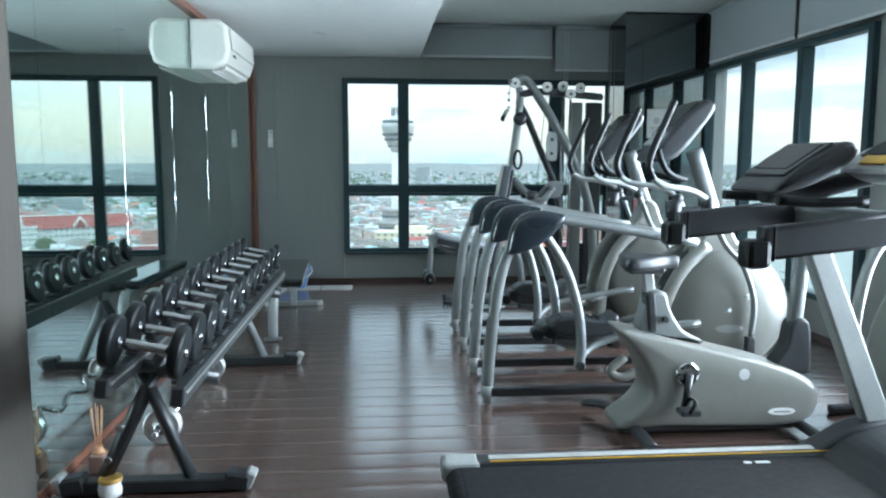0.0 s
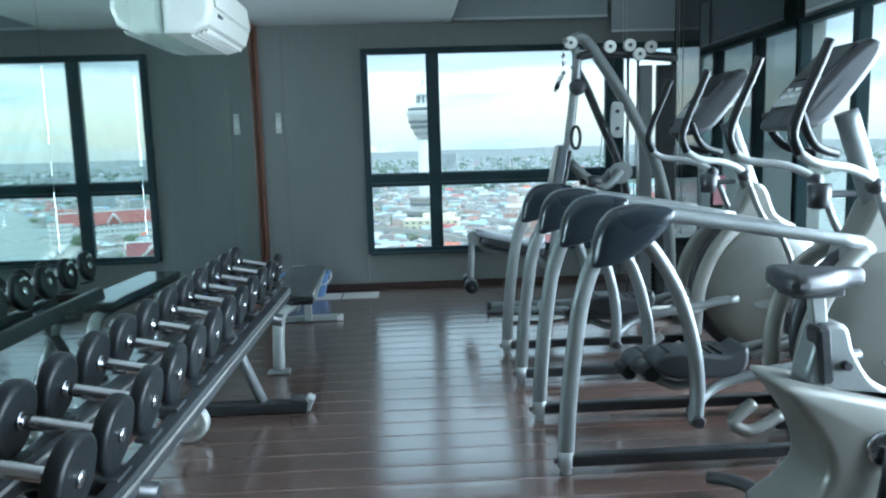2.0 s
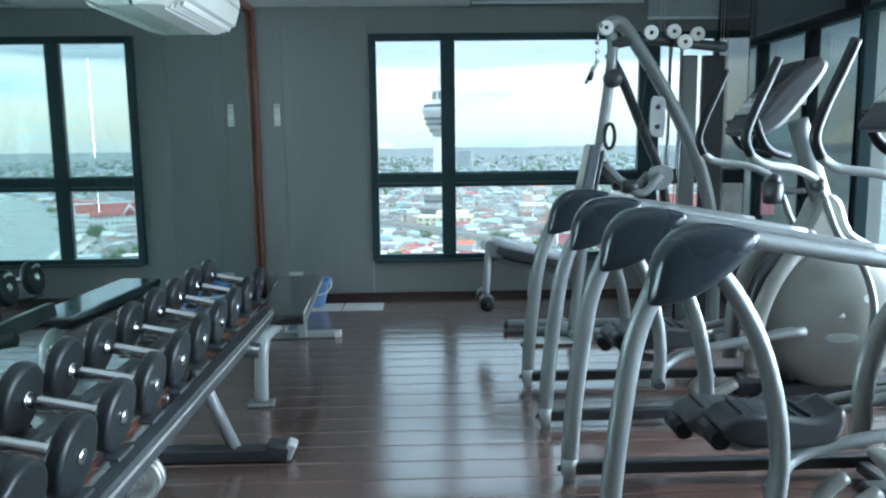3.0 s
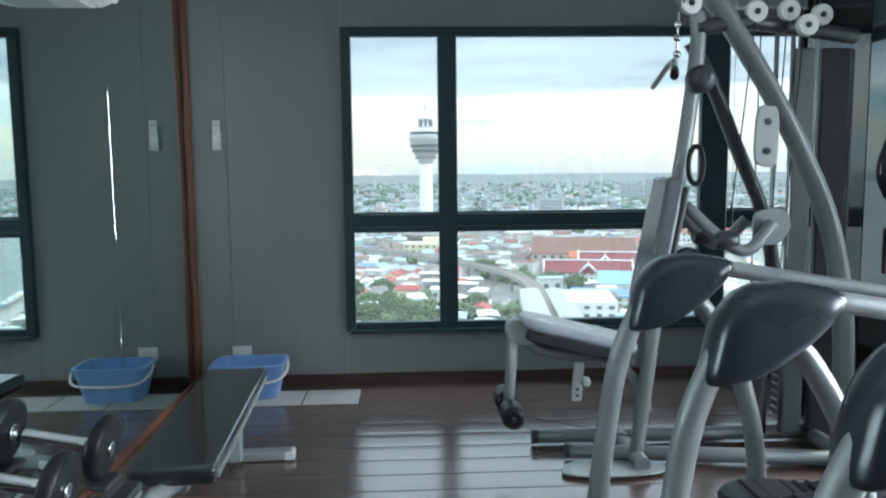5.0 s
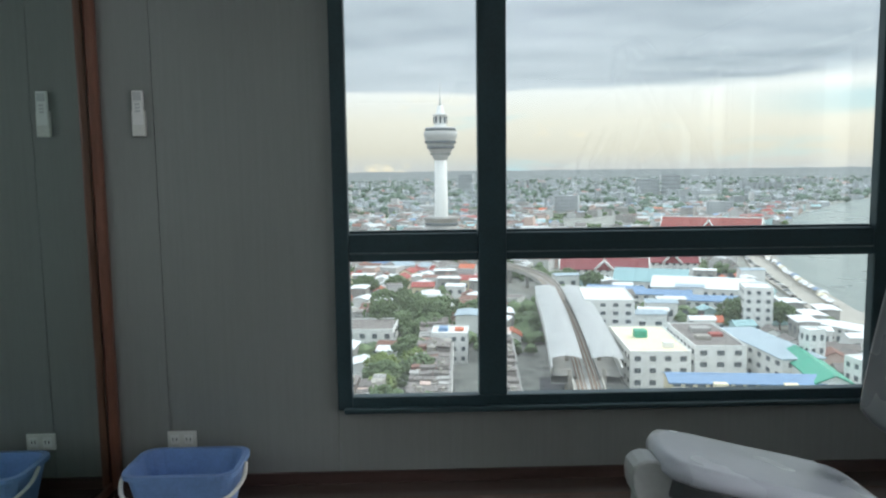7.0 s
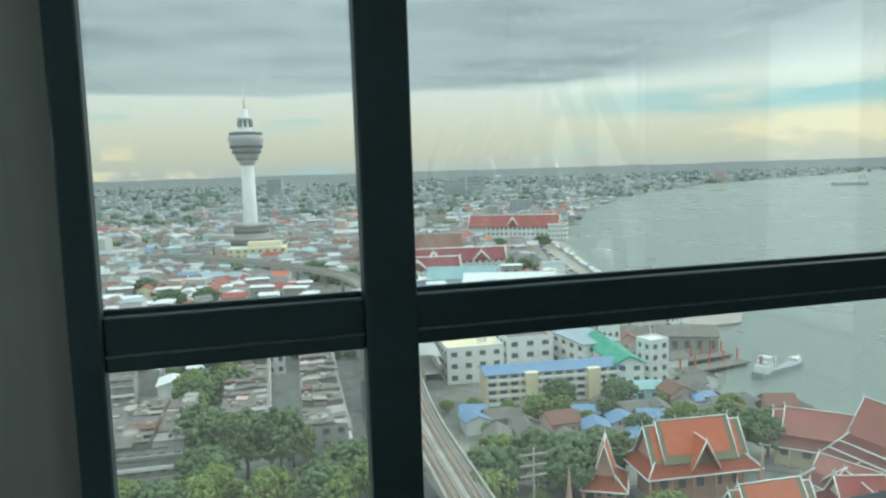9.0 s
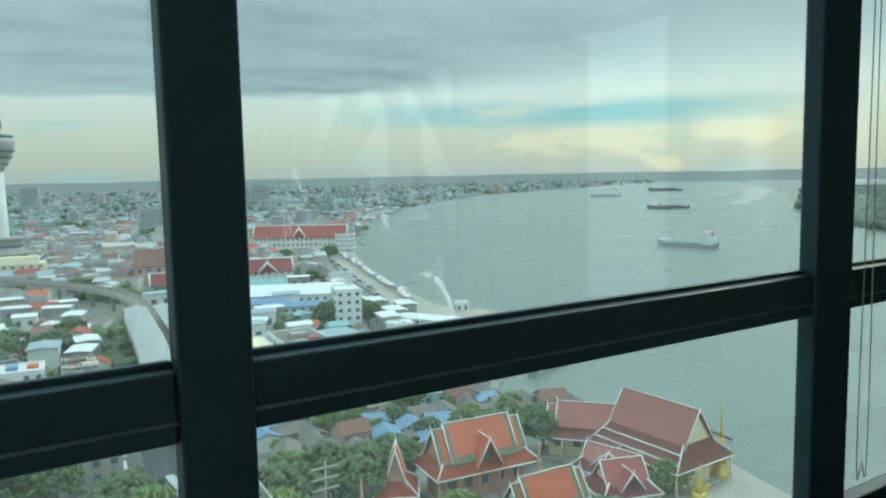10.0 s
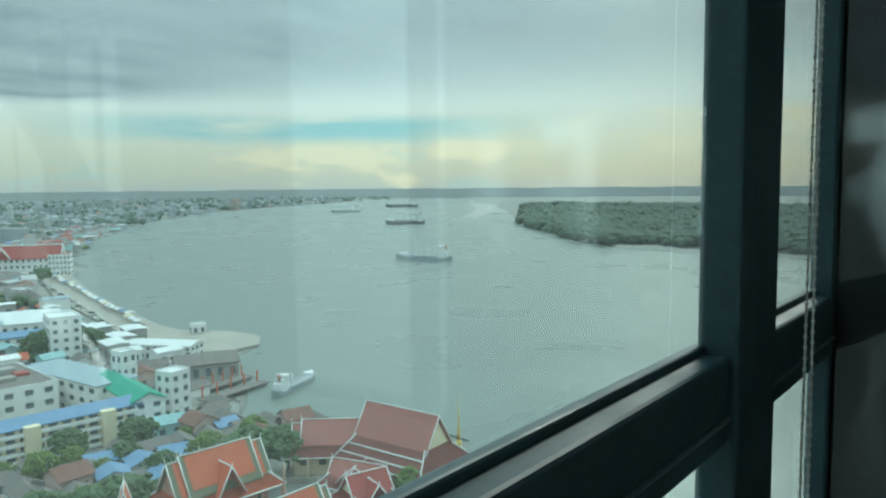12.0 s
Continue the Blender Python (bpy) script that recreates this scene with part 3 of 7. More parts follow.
rc = thing("remote_control", (-1.44, YF, 1.65), "white remote control in a holder on the wall", "remote control")
part("holder", one(box, (-1.44, YF - 0.012, 1.61), (0.058, 0.024, 0.11), 0.006, seg=2), pale_plastic, rc)
part("body", one(box, (-1.44, YF - 0.017, 1.675), (0.048, 0.018, 0.145), 0.005, seg=2), paper, rc)
part("display", one(box, (-1.44, YF - 0.0275, 1.722), (0.034, 0.003, 0.035), 0.001), mark_grey, rc)
for i in range(3):
    part("button", one(box, (-1.44, YF - 0.028, 1.688 - 0.014 * i), (0.02, 0.004, 0.008), 0.001), mark_grey, rc)
so = thing("wall_socket", (-1.33, YF, 0.22), "white double power socket low on the grey wall", "socket")
part("plate", one(box, (-1.33, YF - 0.006, 0.22), (0.128, 0.012, 0.074), 0.004, seg=2), pale_plastic, so)
for dx in (-0.03, 0.03):
    part("outlet", one(box, (-1.33 + dx, YF - 0.0135, 0.22), (0.04, 0.005, 0.045), 0.003), paper, so)
    for k in (-0.008, 0.008):
        part("slot", one(box, (-1.33 + dx + k, YF - 0.0165, 0.222), (0.003, 0.003, 0.014)), black_plastic, so)
nt_ = thing("notice", (2.69, 7.8, 1.8), "white printed notice sheet on the black pillar", "notice")
part("sheet", one(box, (2.69, 7.793, 1.80), (0.205, 0.003, 0.30), 0.001), paper, nt_)
part("emblem", one(lathe, (2.69, 7.7905, 1.83), [(0.035, 0.0), (0.035, 0.001)], "y", 20), mark_grey, nt_)
for i in range(4):
    part("print_line", one(box, (2.69, 7.7905, 1.76 - 0.022 * i), (0.13 - 0.02 * (i % 2), 0.001, 0.006)), ink, nt_)
fr = thing("air_freshener", (2.52, 7.79, 0.95), "pink packet hanging on a thread beside the pillar", "packet")
part("packet", one(box, (2.52, 7.78, 0.93), (0.11, 0.016, 0.26), 0.006, seg=2), pink, fr)
part("thread", one(rod, (2.52, 7.785, 1.05), (2.52, 7.795, 1.28), 0.0015, 5), pale_plastic, fr)

# ---- bucket, mats ----
bk = thing("bucket", (-1.22, 8.42, 0), "blue rectangular plastic bucket with a pale carrying handle", "bucket")


def tub(bm, cx, cy, z0, z1, w0, d0, w1, d1, th):
    def ring(w, d, z):
        r = min(w, d) * 0.22
        out = []
        for sx, sy, a0 in ((1, 1, 0), (-1, 1, 90), (-1, -1, 180), (1, -1, 270)):
            for k in range(5):
                a = radians(a0 + 22.5 * k)
                out.append(bm.verts.new((cx + sx * (w / 2 - r) + r * math.cos(a), cy + sy * (d / 2 - r) + r * math.sin(a), z)))
        return out
    R = [ring(w0, d0, z0), ring(w1, d1, z1 - 0.02), ring(w1 + 0.03, d1 + 0.03, z1 - 0.018), ring(w1 + 0.03, d1 + 0.03, z1),
         ring(w1 - 2 * th, d1 - 2 * th, z1), ring(w0 - 2 * th, d0 - 2 * th, z0 + th)]
    for A, C in zip(R, R[1:]):
        n = len(A)
        for j in range(n):
            bm.faces.new((A[j], A[(j + 1) % n], C[(j + 1) % n], C[j]))
    bm.faces.new(list(reversed(R[0])))
    bm.faces.new(R[-1])


part("tub", one(tub, -1.22, 8.42, 0.005, 0.225, 0.34, 0.22, 0.43, 0.29, 0.006), bucket_blue, bk)
part("handle", one(tube, [(-1.455, 8.42, 0.215), (-1.46, 8.33, 0.175), (-1.40, 8.245, 0.135), (-1.22, 8.232, 0.125), (-1.04, 8.245, 0.135), (-0.98, 8.33, 0.175), (-0.985, 8.42, 0.215)], 0.009, 8, 6, 0.6), pale_plastic, bk, "pale plastic bail handle")
for i, (x0, x1) in enumerate(((-1.62, -1.23), (-1.22, -0.88), (-0.87, -0.53))):
    bm = B()
    box(bm, ((x0 + x1) / 2, 8.33, 0.0022), (x1 - x0, 0.30, 0.004), 0.001)
    solo("foam_tile", bm, mat_grey, "flat grey foam floor tile under the bucket by the wall", "mat", "grey foam tiles", loc=((x0 + x1) / 2, 8.33, 0))

# ---- dumbbell rack ----
rk = thing("dumbbell_rack", (-1.15, 4.4, 0), "black steel dumbbell rack with slanted saddles and splayed legs", "rack")
Y0, Y1 = 2.78, 5.72
for fy in (3.2, 5.19):
    ft = part("foot", one(box, (-1.18, fy, 0.035), (0.66, 0.075, 0.055), 0.006), black_metal, rk)
    for ex, sg in ((-0.835, 1), (-1.52, -1)):
        part("end_cap", one(box, (ex, fy, 0.044), (0.11, 0.085, 0.078), 0.012, Matrix.Rotation(radians(10 * sg), 3, "Y")), black_plastic, ft)
        part("cap_plate", one(box, (ex + 0.05 * sg, fy, 0.05), (0.045, 0.08, 0.075), 0.008, Matrix.Rotation(radians(24 * sg), 3, "Y")), silver_bright, ft, "bright silver end plate")
    part("leg", one(tube, [(-1.40, fy, 0.06), (-1.13, fy, 0.60)], 0.032, 4, 1), black_metal, rk)
    part("leg", one(tube, [(-1.03, fy, 0.06), (-1.22, fy, 0.53)], 0.03, 4, 1), silver if fy > 4 else black_metal, rk)
    part("cross_arm", one(tube, [(-1.34, fy, 0.572), (-0.90, fy, 0.50)], 0.034, 4, 1), black_metal, rk)
    for bx_, bz in ((-1.385, 0.16), (-1.33, 0.30)):
        part("bolt", one(lathe, (bx_ + 0.02, fy - 0.03, bz), [(0.016, -0.012), (0.018, -0.006), (0.018, 0.0)], "y", 10), chrome, rk)
for rx, rz in ((-1.235, 0.585), (-0.965, 0.545)):
    part("shelf_rail", one(box, (rx, (Y0 + Y1) / 2, rz), (0.05, Y1 - Y0, 0.075), 0.006, Matrix.Rotation(radians(8), 3, "Y")), black_metal, rk)
    part("rail_lip", one(box, (rx + 0.03, (Y0 + Y1) / 2, rz + 0.012), (0.006, Y1 - Y0 - 0.04, 0.012), 0.002), iron, rk)
N_DB = 12
for i in range(N_DB):
    y = 2.90 + 0.245 * i
    hr = 0.104 - 0.0018 * i
    z = 0.712 + 0.003 * i
    tilt = -0.2
    db = thing("dumbbell", (-1.105, y, z - hr), "black round-headed dumbbell with a knurled chrome handle on the rack", "dumbbell", "dumbbells on the rack")
    hw, hl = 0.046 - 0.0008 * i, 0.092

    def px(u):
        return (-1.105 + u, z + tilt * u)
    for s in (-1, 1):
        bm = B()
        c = px(s * (hl + hw / 2 + 0.008))
        lathe(bm, (0, 0, 0), [(hr * 0.86, -hw / 2), (hr * 0.97, -hw / 2 + 0.004), (hr, -hw / 2 + 0.012), (hr, hw / 2 - 0.012), (hr * 0.97, hw / 2 - 0.004), (hr * 0.86, hw / 2)], "x", 26)
        bmesh.ops.transform(bm, matrix=Matrix.Translation((c[0], y, c[1])) @ Matrix.Rotation(-math.atan(tilt), 4, "Y"), verts=bm.verts)
        hd = part("head", bm, rubber, db)
        bm = B()
        lathe(bm, (0, 0, 0), [(0.020, -0.003), (0.020, 0.004), (0.013, 0.006)], "x", 14)
        e = px(s * (hl + hw + 0.009))
        bmesh.ops.transform(bm, matrix=Matrix.Translation((e[0], y, e[1])) @ Matrix.Rotation(-math.atan(tilt) + (math.pi if s < 0 else 0), 4, "Y"), verts=bm.verts)
        part("end_bolt", bm, chrome, hd)
        bm = B()
        for k in range(5):
            a = radians(62 + 14 * k)
            box(bm, (e[0] - s * 0.001, y + 0.7 * hr * math.cos(a), e[1] + 0.7 * hr * math.sin(a)), (0.002, 0.008, 0.012), 0, Matrix.Rotation(a - math.pi / 2, 3, "X"))
        part("marking", bm, mark_grey, hd, "pale raised marks")
        cc = px(s * (hl + 0.004))
        part("collar", one(lathe, (cc[0], y, cc[1]), [(0.021, -0.006), (0.024, -0.004), (0.024, 0.004), (0.021, 0.006)], "x", 14), chrome, db)
    a, b = px(-hl), px(hl)
    part("handle", one(tube, [(a[0], y, a[1]), (-1.105, y, z), (b[0], y, b[1])], 0.019, 12, 3), chrome, db)
    for s in (-1, 1):
        c = px(s * (hl + hw / 2 + 0.008))
        part("saddle", one(box, (c[0], y, c[1] - hr - 0.005), (0.05, 0.10, 0.012), 0.004, Matrix.Rotation(radians(7), 3, "Y")), black_plastic, rk)

# ---- curl bar on the floor ----
cb = thing("curl_bar", (-1.32, 4.3, 0), "chrome zigzag curl bar with small iron plates on the floor", "barbell")
ya, yb = 3.62, 4.98
part("bar", one(tube, [(-1.31, ya, 0.092), (-1.31, ya + 0.28, 0.092), (-1.28, ya + 0.38, 0.12), (-1.33, ya + 0.5, 0.066), (-1.30, (ya + yb) / 2, 0.10), (-1.33, yb - 0.5, 0.066), (-1.28, yb - 0.38, 0.12), (-1.31, yb - 0.28, 0.092), (-1.31, yb, 0.092)], 0.0135, 10, 6), chrome, cb)
for y in (ya + 0.13, ya + 0.165, yb - 0.13, yb - 0.165):
    part("plate", one(lathe, (-1.31, y, 0.092), [(0.03, -0.018), (0.034, -0.012), (0.075, -0.008), (0.08, -0.014), (0.09, -0.012), (0.091, 0.0), (0.09, 0.012), (0.08, 0.014), (0.03, 0.014)], "y", 26), iron, cb)
for y in (ya + 0.09, yb - 0.09):
    part("collar", one(lathe, (-1.31, y, 0.092), [(0.022, -0.014), (0.03, -0.01), (0.03, 0.01), (0.022, 0.014)], "y", 8), chrome, cb)

# ---- diffuser and candle ----
df = thing("reed_diffuser", (-1.50, 3.43, 0), "small glass reed diffuser with brown sticks on the floor", "diffuser")
diff_glass = mat("tinted_bottle_glass", (0.25, 0.16, 0.13), 0.08, var=0.1)
part("bottle", one(box, (-1.50, 3.43, 0.045), (0.075, 0.075, 0.09), 0.012, seg=3), diff_glass, df)
part("neck", one(lathe, (-1.50, 3.43, 0.09), [(0.028, 0.0), (0.026, 0.012), (0.018, 0.016), (0.018, 0.03)], n=16), reed, df)
for i in range(6):
    a = 2 * math.pi * i / 6
    part("reed", one(rod, (-1.50 + 0.006 * math.cos(a), 3.43 + 0.006 * math.sin(a), 0.04), (-1.50 + 0.026 * math.cos(a), 3.43 + 0.026 * math.sin(a), 0.30 + 0.008 * (i % 3)), 0.0022, 5), reed, df)
cd = thing("candle_jar", (-1.36, 3.17, 0), "round white glass candle jar with gold wax on the floor", "candle")
part("jar", one(lathe, (-1.36, 3.17, 0), [(0.035, 0.0), (0.048, 0.012), (0.052, 0.035), (0.045, 0.062), (0.042, 0.072), (0.047, 0.082), (0.043, 0.082), (0.039, 0.07)], n=24), paper, cd)
part("wax", one(lathe, (-1.36, 3.17, 0.07), [(0.039, 0.0), (0.039, 0.008)], n=20), gold, cd)
part("rim", one(lathe, (-1.36, 3.17, 0.078), [(0.046, -0.012), (0.0485, -0.008), (0.0485, 0.002), (0.046, 0.006)], n=24), gold, cd)

# ---- flat bench ----
bn = thing("weight_bench", (-1.03, 6.7, 0), "flat black-padded weight bench on a silver steel frame", "bench")
bx_tilt = Matrix.Rotation(radians(3.0), 4, "Z")


def bench_part(name, bm, m, label=""):
    bmesh.ops.transform(bm, matrix=Matrix.Translation((-1.03, 6.75, 0)) @ bx_tilt, verts=bm.verts)
    return part(name, bm, m, bn, label)


bench_part("pad", one(box, (0, 0, 0.425), (0.29, 1.26, 0.055), 0.018, seg=3), vinyl)
bench_part("pad_board", one(box, (0, 0, 0.39), (0.27, 1.22, 0.018), 0.004), black_metal)
bench_part("edge_strip", one(box, (0.147, 0, 0.408), (0.006, 1.18, 0.022), 0.002), silver_bright)
bench_part("spine", one(box, (0, 0.02, 0.35), (0.06, 1.1, 0.06), 0.006), silver)
bench_part("front_leg", one(tube, [(0.0, -0.46, 0.36), (-0.06, -0.70, 0.355), (-0.075, -0.78, 0.28), (-0.08, -0.83, 0.02)], 0.04, 8, 5, 0.75), silver_bright)
bench_part("front_plate", one(box, (-0.08, -0.84, 0.011), (0.14, 0.10, 0.018), 0.005), silver)
bench_part("rear_leg", one(box, (0.0, 0.52, 0.19), (0.06, 0.07, 0.34), 0.006), silver_bright)
bench_part("rear_foot", one(box, (0.0, 0.58, 0.024), (0.52, 0.075, 0.045), 0.006), silver_bright)
for s in (-1, 1):
    bench_part("foot_cap", one(box, (0.25 * s, 0.58, 0.022), (0.05, 0.085, 0.042), 0.006), pale_plastic)

# ---- elliptical trainers ----


def elliptical(yc):
    e = thing("elliptical_trainer", (1.2, yc, 0), "silver elliptical trainer with dark arched pedal covers and curved black grips", "elliptical trainer", "elliptical trainers in a row")
    for s in (-1, 1):
        y = yc + 0.315 * s
        part("frame_leg", one(tube, [(0.405, y, 0.05), (0.415, y, 0.25), (0.44, y, 0.50), (0.49, y, 0.80), (0.60, y, 1.02), (0.72, y, 1.08)], 0.036, 12, 5, 0.8), silver, e)
        ft = part("leg_foot", one(lathe, (0.405, y, 0.0), [(0.022, 0.0), (0.026, 0.006), (0.020, 0.02), (0.034, 0.03), (0.034, 0.10)], n=14), silver_bright, e)
        part("bolt", one(lathe, (0.368, y, 0.055), [(0.012, -0.012), (0.014, 0.0)], "x", 10), black_metal, ft)
        part("base_tube", one(box, (1.05, y, 0.06), (1.26, 0.05, 0.055), 0.01, seg=2), black_metal, e)
        part("upper_bar", one(tube, [(0.70, y, 1.10), (1.2, y + 0.012 * -s, 1.015), (1.66, y + 0.03 * -s, 0.935)], 0.030, 12, 4, 0.9), silver, e)
        cov = B()
        pillow(cov, rounded([(0.512, 0.880), (0.520, 0.957), (0.545, 1.045), (0.605, 1.110), (0.695, 1.128), (0.785, 1.120), (0.850, 1.098), (0.825, 1.045), (0.775, 0.990), (0.717, 0.945), (0.651, 0.905), (0.580, 0.882)], 4), y, 0.066, ((1.0, 0.0), (0.99, 0.40), (0.95, 0.72), (0.86, 0.92), (0.6, 1.0), (0.25, 1.02)))
        cv = part("pedal_cover", cov, cover_blue, e, "blue-black arched plastic cover")
        part("screw", one(lathe, (0.77, y - 0.063, 1.05), [(0.008, -0.003), (0.009, 0.002)], "y", 10), silver, cv)
        part("swing_arm", one(tube, [(0.68, y, 1.02), (0.77, y, 0.94), (0.875, y, 0.76), (0.94, y, 0.55), (0.965, y, 0.35), (0.955, y, 0.19)], 0.037, 12, 5, 0.8), silver, e)
        part("arm_knob", one(lathe, (0.955, y, 0.215), [(0.02, -0.058), (0.028, -0.05), (0.028, -0.03), (0.02, -0.02), (0.02, 0.03)], "y", 14), black_plastic, e)
        yi = yc + 0.17 * s
        zz = 0.40 if s < 0 else 0.30
        part("pedal_link", one(tube, [(0.955, y - 0.05 * s, 0.22), (1.10, yi, zz - 0.10), (1.35, yi, 0.36), (1.75, yi, 0.42)], 0.024, 10, 5), silver, e)
        ped = part("pedal", one(slab, rounded([(0.80, zz + 0.02), (0.84, zz + 0.075), (0.95, zz + 0.085), (1.12, zz + 0.065), (1.20, zz + 0.10), (1.21, zz + 0.03), (1.15, zz - 0.03), (0.90, zz - 0.035)], 4), yi - 0.09, yi + 0.09, 0.02), black_plastic, e)
        for k in range(6):
            part("tread_rib", one(box, (0.87 + 0.045 * k, yi, zz + 0.082 - 0.002 * k), (0.012, 0.14, 0.012), 0.003), rubber, ped)
        part("pedal_bumper", one(rod, (0.80, yi - 0.07, zz - 0.01), (0.80, yi + 0.07, zz - 0.01), 0.034, 12), rubber, ped)
        part("crank_arm", one(tube, [(1.42, yi, 0.34), (1.75, yi * 0.7 + yc * 0.3, 0.44), (1.95, yc + 0.15 * s, 0.50)], 0.035, 8, 4, 0.6), silver_bright, e)
        hy = yc + 0.30 * s
        part("grip", one(tube, [(1.485, hy, 1.76), (1.44, hy, 1.65), (1.375, hy, 1.50), (1.345, hy, 1.39), (1.375, hy, 1.31)], 0.0215, 10, 5), rubber, e, "curved black foam grip")
        part("moving_arm", one(tube, [(1.375, hy, 1.31), (1.45, hy, 1.268), (1.60, hy - 0.03 * s, 1.245), (1.72, hy - 0.06 * s, 1.19), (1.78, hy - 0.08 * s, 1.10)], 0.0195, 10, 5), silver_bright, e)
        part("pivot_ball", one(lathe, (1.74, hy - 0.07 * s, 1.165), [(0.005, -0.04), (0.026, -0.033), (0.036, -0.015), (0.038, 0.0), (0.036, 0.015), (0.026, 0.033), (0.005, 0.04)], "y", 14), black_plastic, e)
        part("drop_rod", one(tube, [(1.78, hy - 0.08 * s, 1.10), (1.86, hy - 0.08 * s, 0.92), (1.99, hy - 0.09 * s, 0.78), (2.07, hy - 0.09 * s, 0.56), (2.06, hy - 0.09 * s, 0.34)], 0.018, 10, 5), silver, e)
        part("rod_boot", one(box, (2.055, hy - 0.09 * s, 0.27), (0.06, 0.05, 0.14), 0.012, seg=2), black_plastic, e)
        part("fixed_grip", one(tube, [(1.66, yc + 0.09 * s, 1.30), (1.55, yc + 0.13 * s, 1.33), (1.49, yc + 0.15 * s, 1.39), (1.45, yc + 0.155 * s, 1.49)], 0.019, 10, 4), rubber, e)
    sh = B()
    lathe(sh, (1.97, yc, 0.48), [(0.05, -0.175), (0.22, -0.165), (0.33, -0.135), (0.385, -0.09), (0.40, -0.04), (0.40, 0.04), (0.385, 0.09), (0.33, 0.135), (0.22, 0.165), (0.05, 0.175)], "y", 48)
    dome = part("drive_shroud", sh, silver_shell, e, "large round champagne-silver drive shroud")
    for s in (-1, 1):
        bm = B()
        lathe(bm, (0, 0, 0), [(0.085, -0.006), (0.09, 0.0), (0.085, 0.006)], "y", 24)
        bmesh.ops.scale(bm, vec=(1, 1, 0.3), verts=bm.verts)
        bmesh.ops.translate(bm, vec=(1.94, yc + 0.168 * s, 0.38), verts=bm.verts)
        part("name_plate", bm, silver_bright, dome, "pale oval plate")
        part("badge", one(lathe, (2.06, yc + 0.168 * s, 0.58), [(0.018, -0.006), (0.022, 0.0), (0.018, 0.006)], "y", 18), mark_grey, dome)
    rim = B()
    tube(rim, [(1.97 + 0.402 * math.cos(a), yc, 0.48 + 0.402 * math.sin(a)) for a in (radians(100 + 9 * k) for k in range(17))], 0.035, 8, 1, 1.6)
    part("rear_guard", rim, black_plastic, dome)
    part("guard_arm", one(tube, [(1.50, yc - 0.13, 0.20), (1.52, yc - 0.15, 0.50), (1.62, yc - 0.16, 0.74), (1.80, yc - 0.12, 0.90)], 0.045, 10, 5, 0.6), silver_shell, e)
    part("guard_arm", one(tube, [(1.50, yc + 0.13, 0.20), (1.52, yc + 0.15, 0.50), (1.62, yc + 0.16, 0.74), (1.80, yc + 0.12, 0.90)], 0.045, 10, 5, 0.6), silver_shell, e)
    part("neck_fairing", one(slab, rounded([(1.72, 0.80), (1.80, 0.98), (1.86, 1.10), (1.95, 1.08), (2.02, 0.92), (2.16, 0.82), (1.95, 0.76)], 4), yc - 0.085, yc + 0.085, 0.03), silver_shell, e)
    part("mast", one(tube, [(1.93, yc, 0.95), (1.84, yc, 1.20), (1.74, yc, 1.48)], 0.055, 10, 4, 0.75), silver, e)
    con = part("console", one(slab, rounded([(1.42, 1.425), (1.47, 1.405), (1.58, 1.44), (1.72, 1.60), (1.80, 1.72), (1.785, 1.77), (1.72, 1.77), (1.56, 1.63), (1.46, 1.50)], 4), yc - 0.16, yc + 0.16, 0.03), black_plastic, e)
    tilt = Matrix.Rotation(radians(-45), 3, "Y")
    part("screen", one(box, (1.628, yc, 1.694), (0.20, 0.27, 0.014), 0.006, tilt, seg=2), screen_black, con)
    part("key_panel", one(box, (1.498, yc, 1.552), (0.11, 0.24, 0.012), 0.005, tilt, seg=2), silver_bright, con)
    for k in range(6):
        part("key", one(box, (1.492 + 0.03 * (k % 2), yc - 0.07 + 0.07 * (k // 2), 1.556 + 0.03 * (k % 2)), (0.016, 0.04, 0.014), 0.003, tilt), mark_grey, con)
    cup = part("cup_holder", one(lathe, (1.60, yc - 0.06, 1.06), [(0.032, 0.0), (0.045, 0.005), (0.052, 0.11), (0.046, 0.11), (0.04, 0.012)], n=18), black_plastic, e)
    part("cup_bracket", one(box, (1.70, yc - 0.03, 1.12), (0.16, 0.03, 0.03), 0.006), black_plastic, cup)
    part("front_beam", one(box, (1.9, yc, 0.07), (0.9, 0.09, 0.07), 0.01), black_metal, e)
    part("front_foot", one(box, (2.32, yc, 0.03), (0.08, 0.62, 0.06), 0.015, seg=2), black_plastic, e)
    part("rear_cross", one(box, (1.62, yc, 0.04), (0.06, 0.60, 0.05), 0.01), black_metal, e)
    part("rail_curl", one(tube, [(1.30, yc - 0.12, 0.20), (1.20, yc - 0.14, 0.12), (1.28, yc - 0.15, 0.08), (1.42, yc - 0.13, 0.14)], 0.028, 8, 5), silver_shell, e)
    return e


elliptical(4.595)
elliptical(5.82)

# ---- exercise bike ----
bkx = thing("exercise_bike", (1.5, 3.75, 0), "silver upright exercise bike with a black saddle and pedals", "exercise bike")
yb_ = 3.75
shell = part("body_shell", one(pillow, rounded([(0.985, 0.565), (1.09, 0.555), (1.30, 0.505), (1.56, 0.44), (1.82, 0.37), (2.0, 0.29), (2.055, 0.19), (2.0, 0.085), (1.85, 0.055), (1.50, 0.06), (1.22, 0.065), (0.985, 0.06), (1.075, 0.14), (1.15, 0.24), (1.12, 0.37), (1.05, 0.48)], 5), yb_, 0.145, ((1.0, 0.72), (0.985, 0.86), (0.955, 0.95), (0.88, 1.0), (0.3, 1.01)), (1.5, 0.28)), silver_shell, bkx, "rounded champagne-silver body shell")
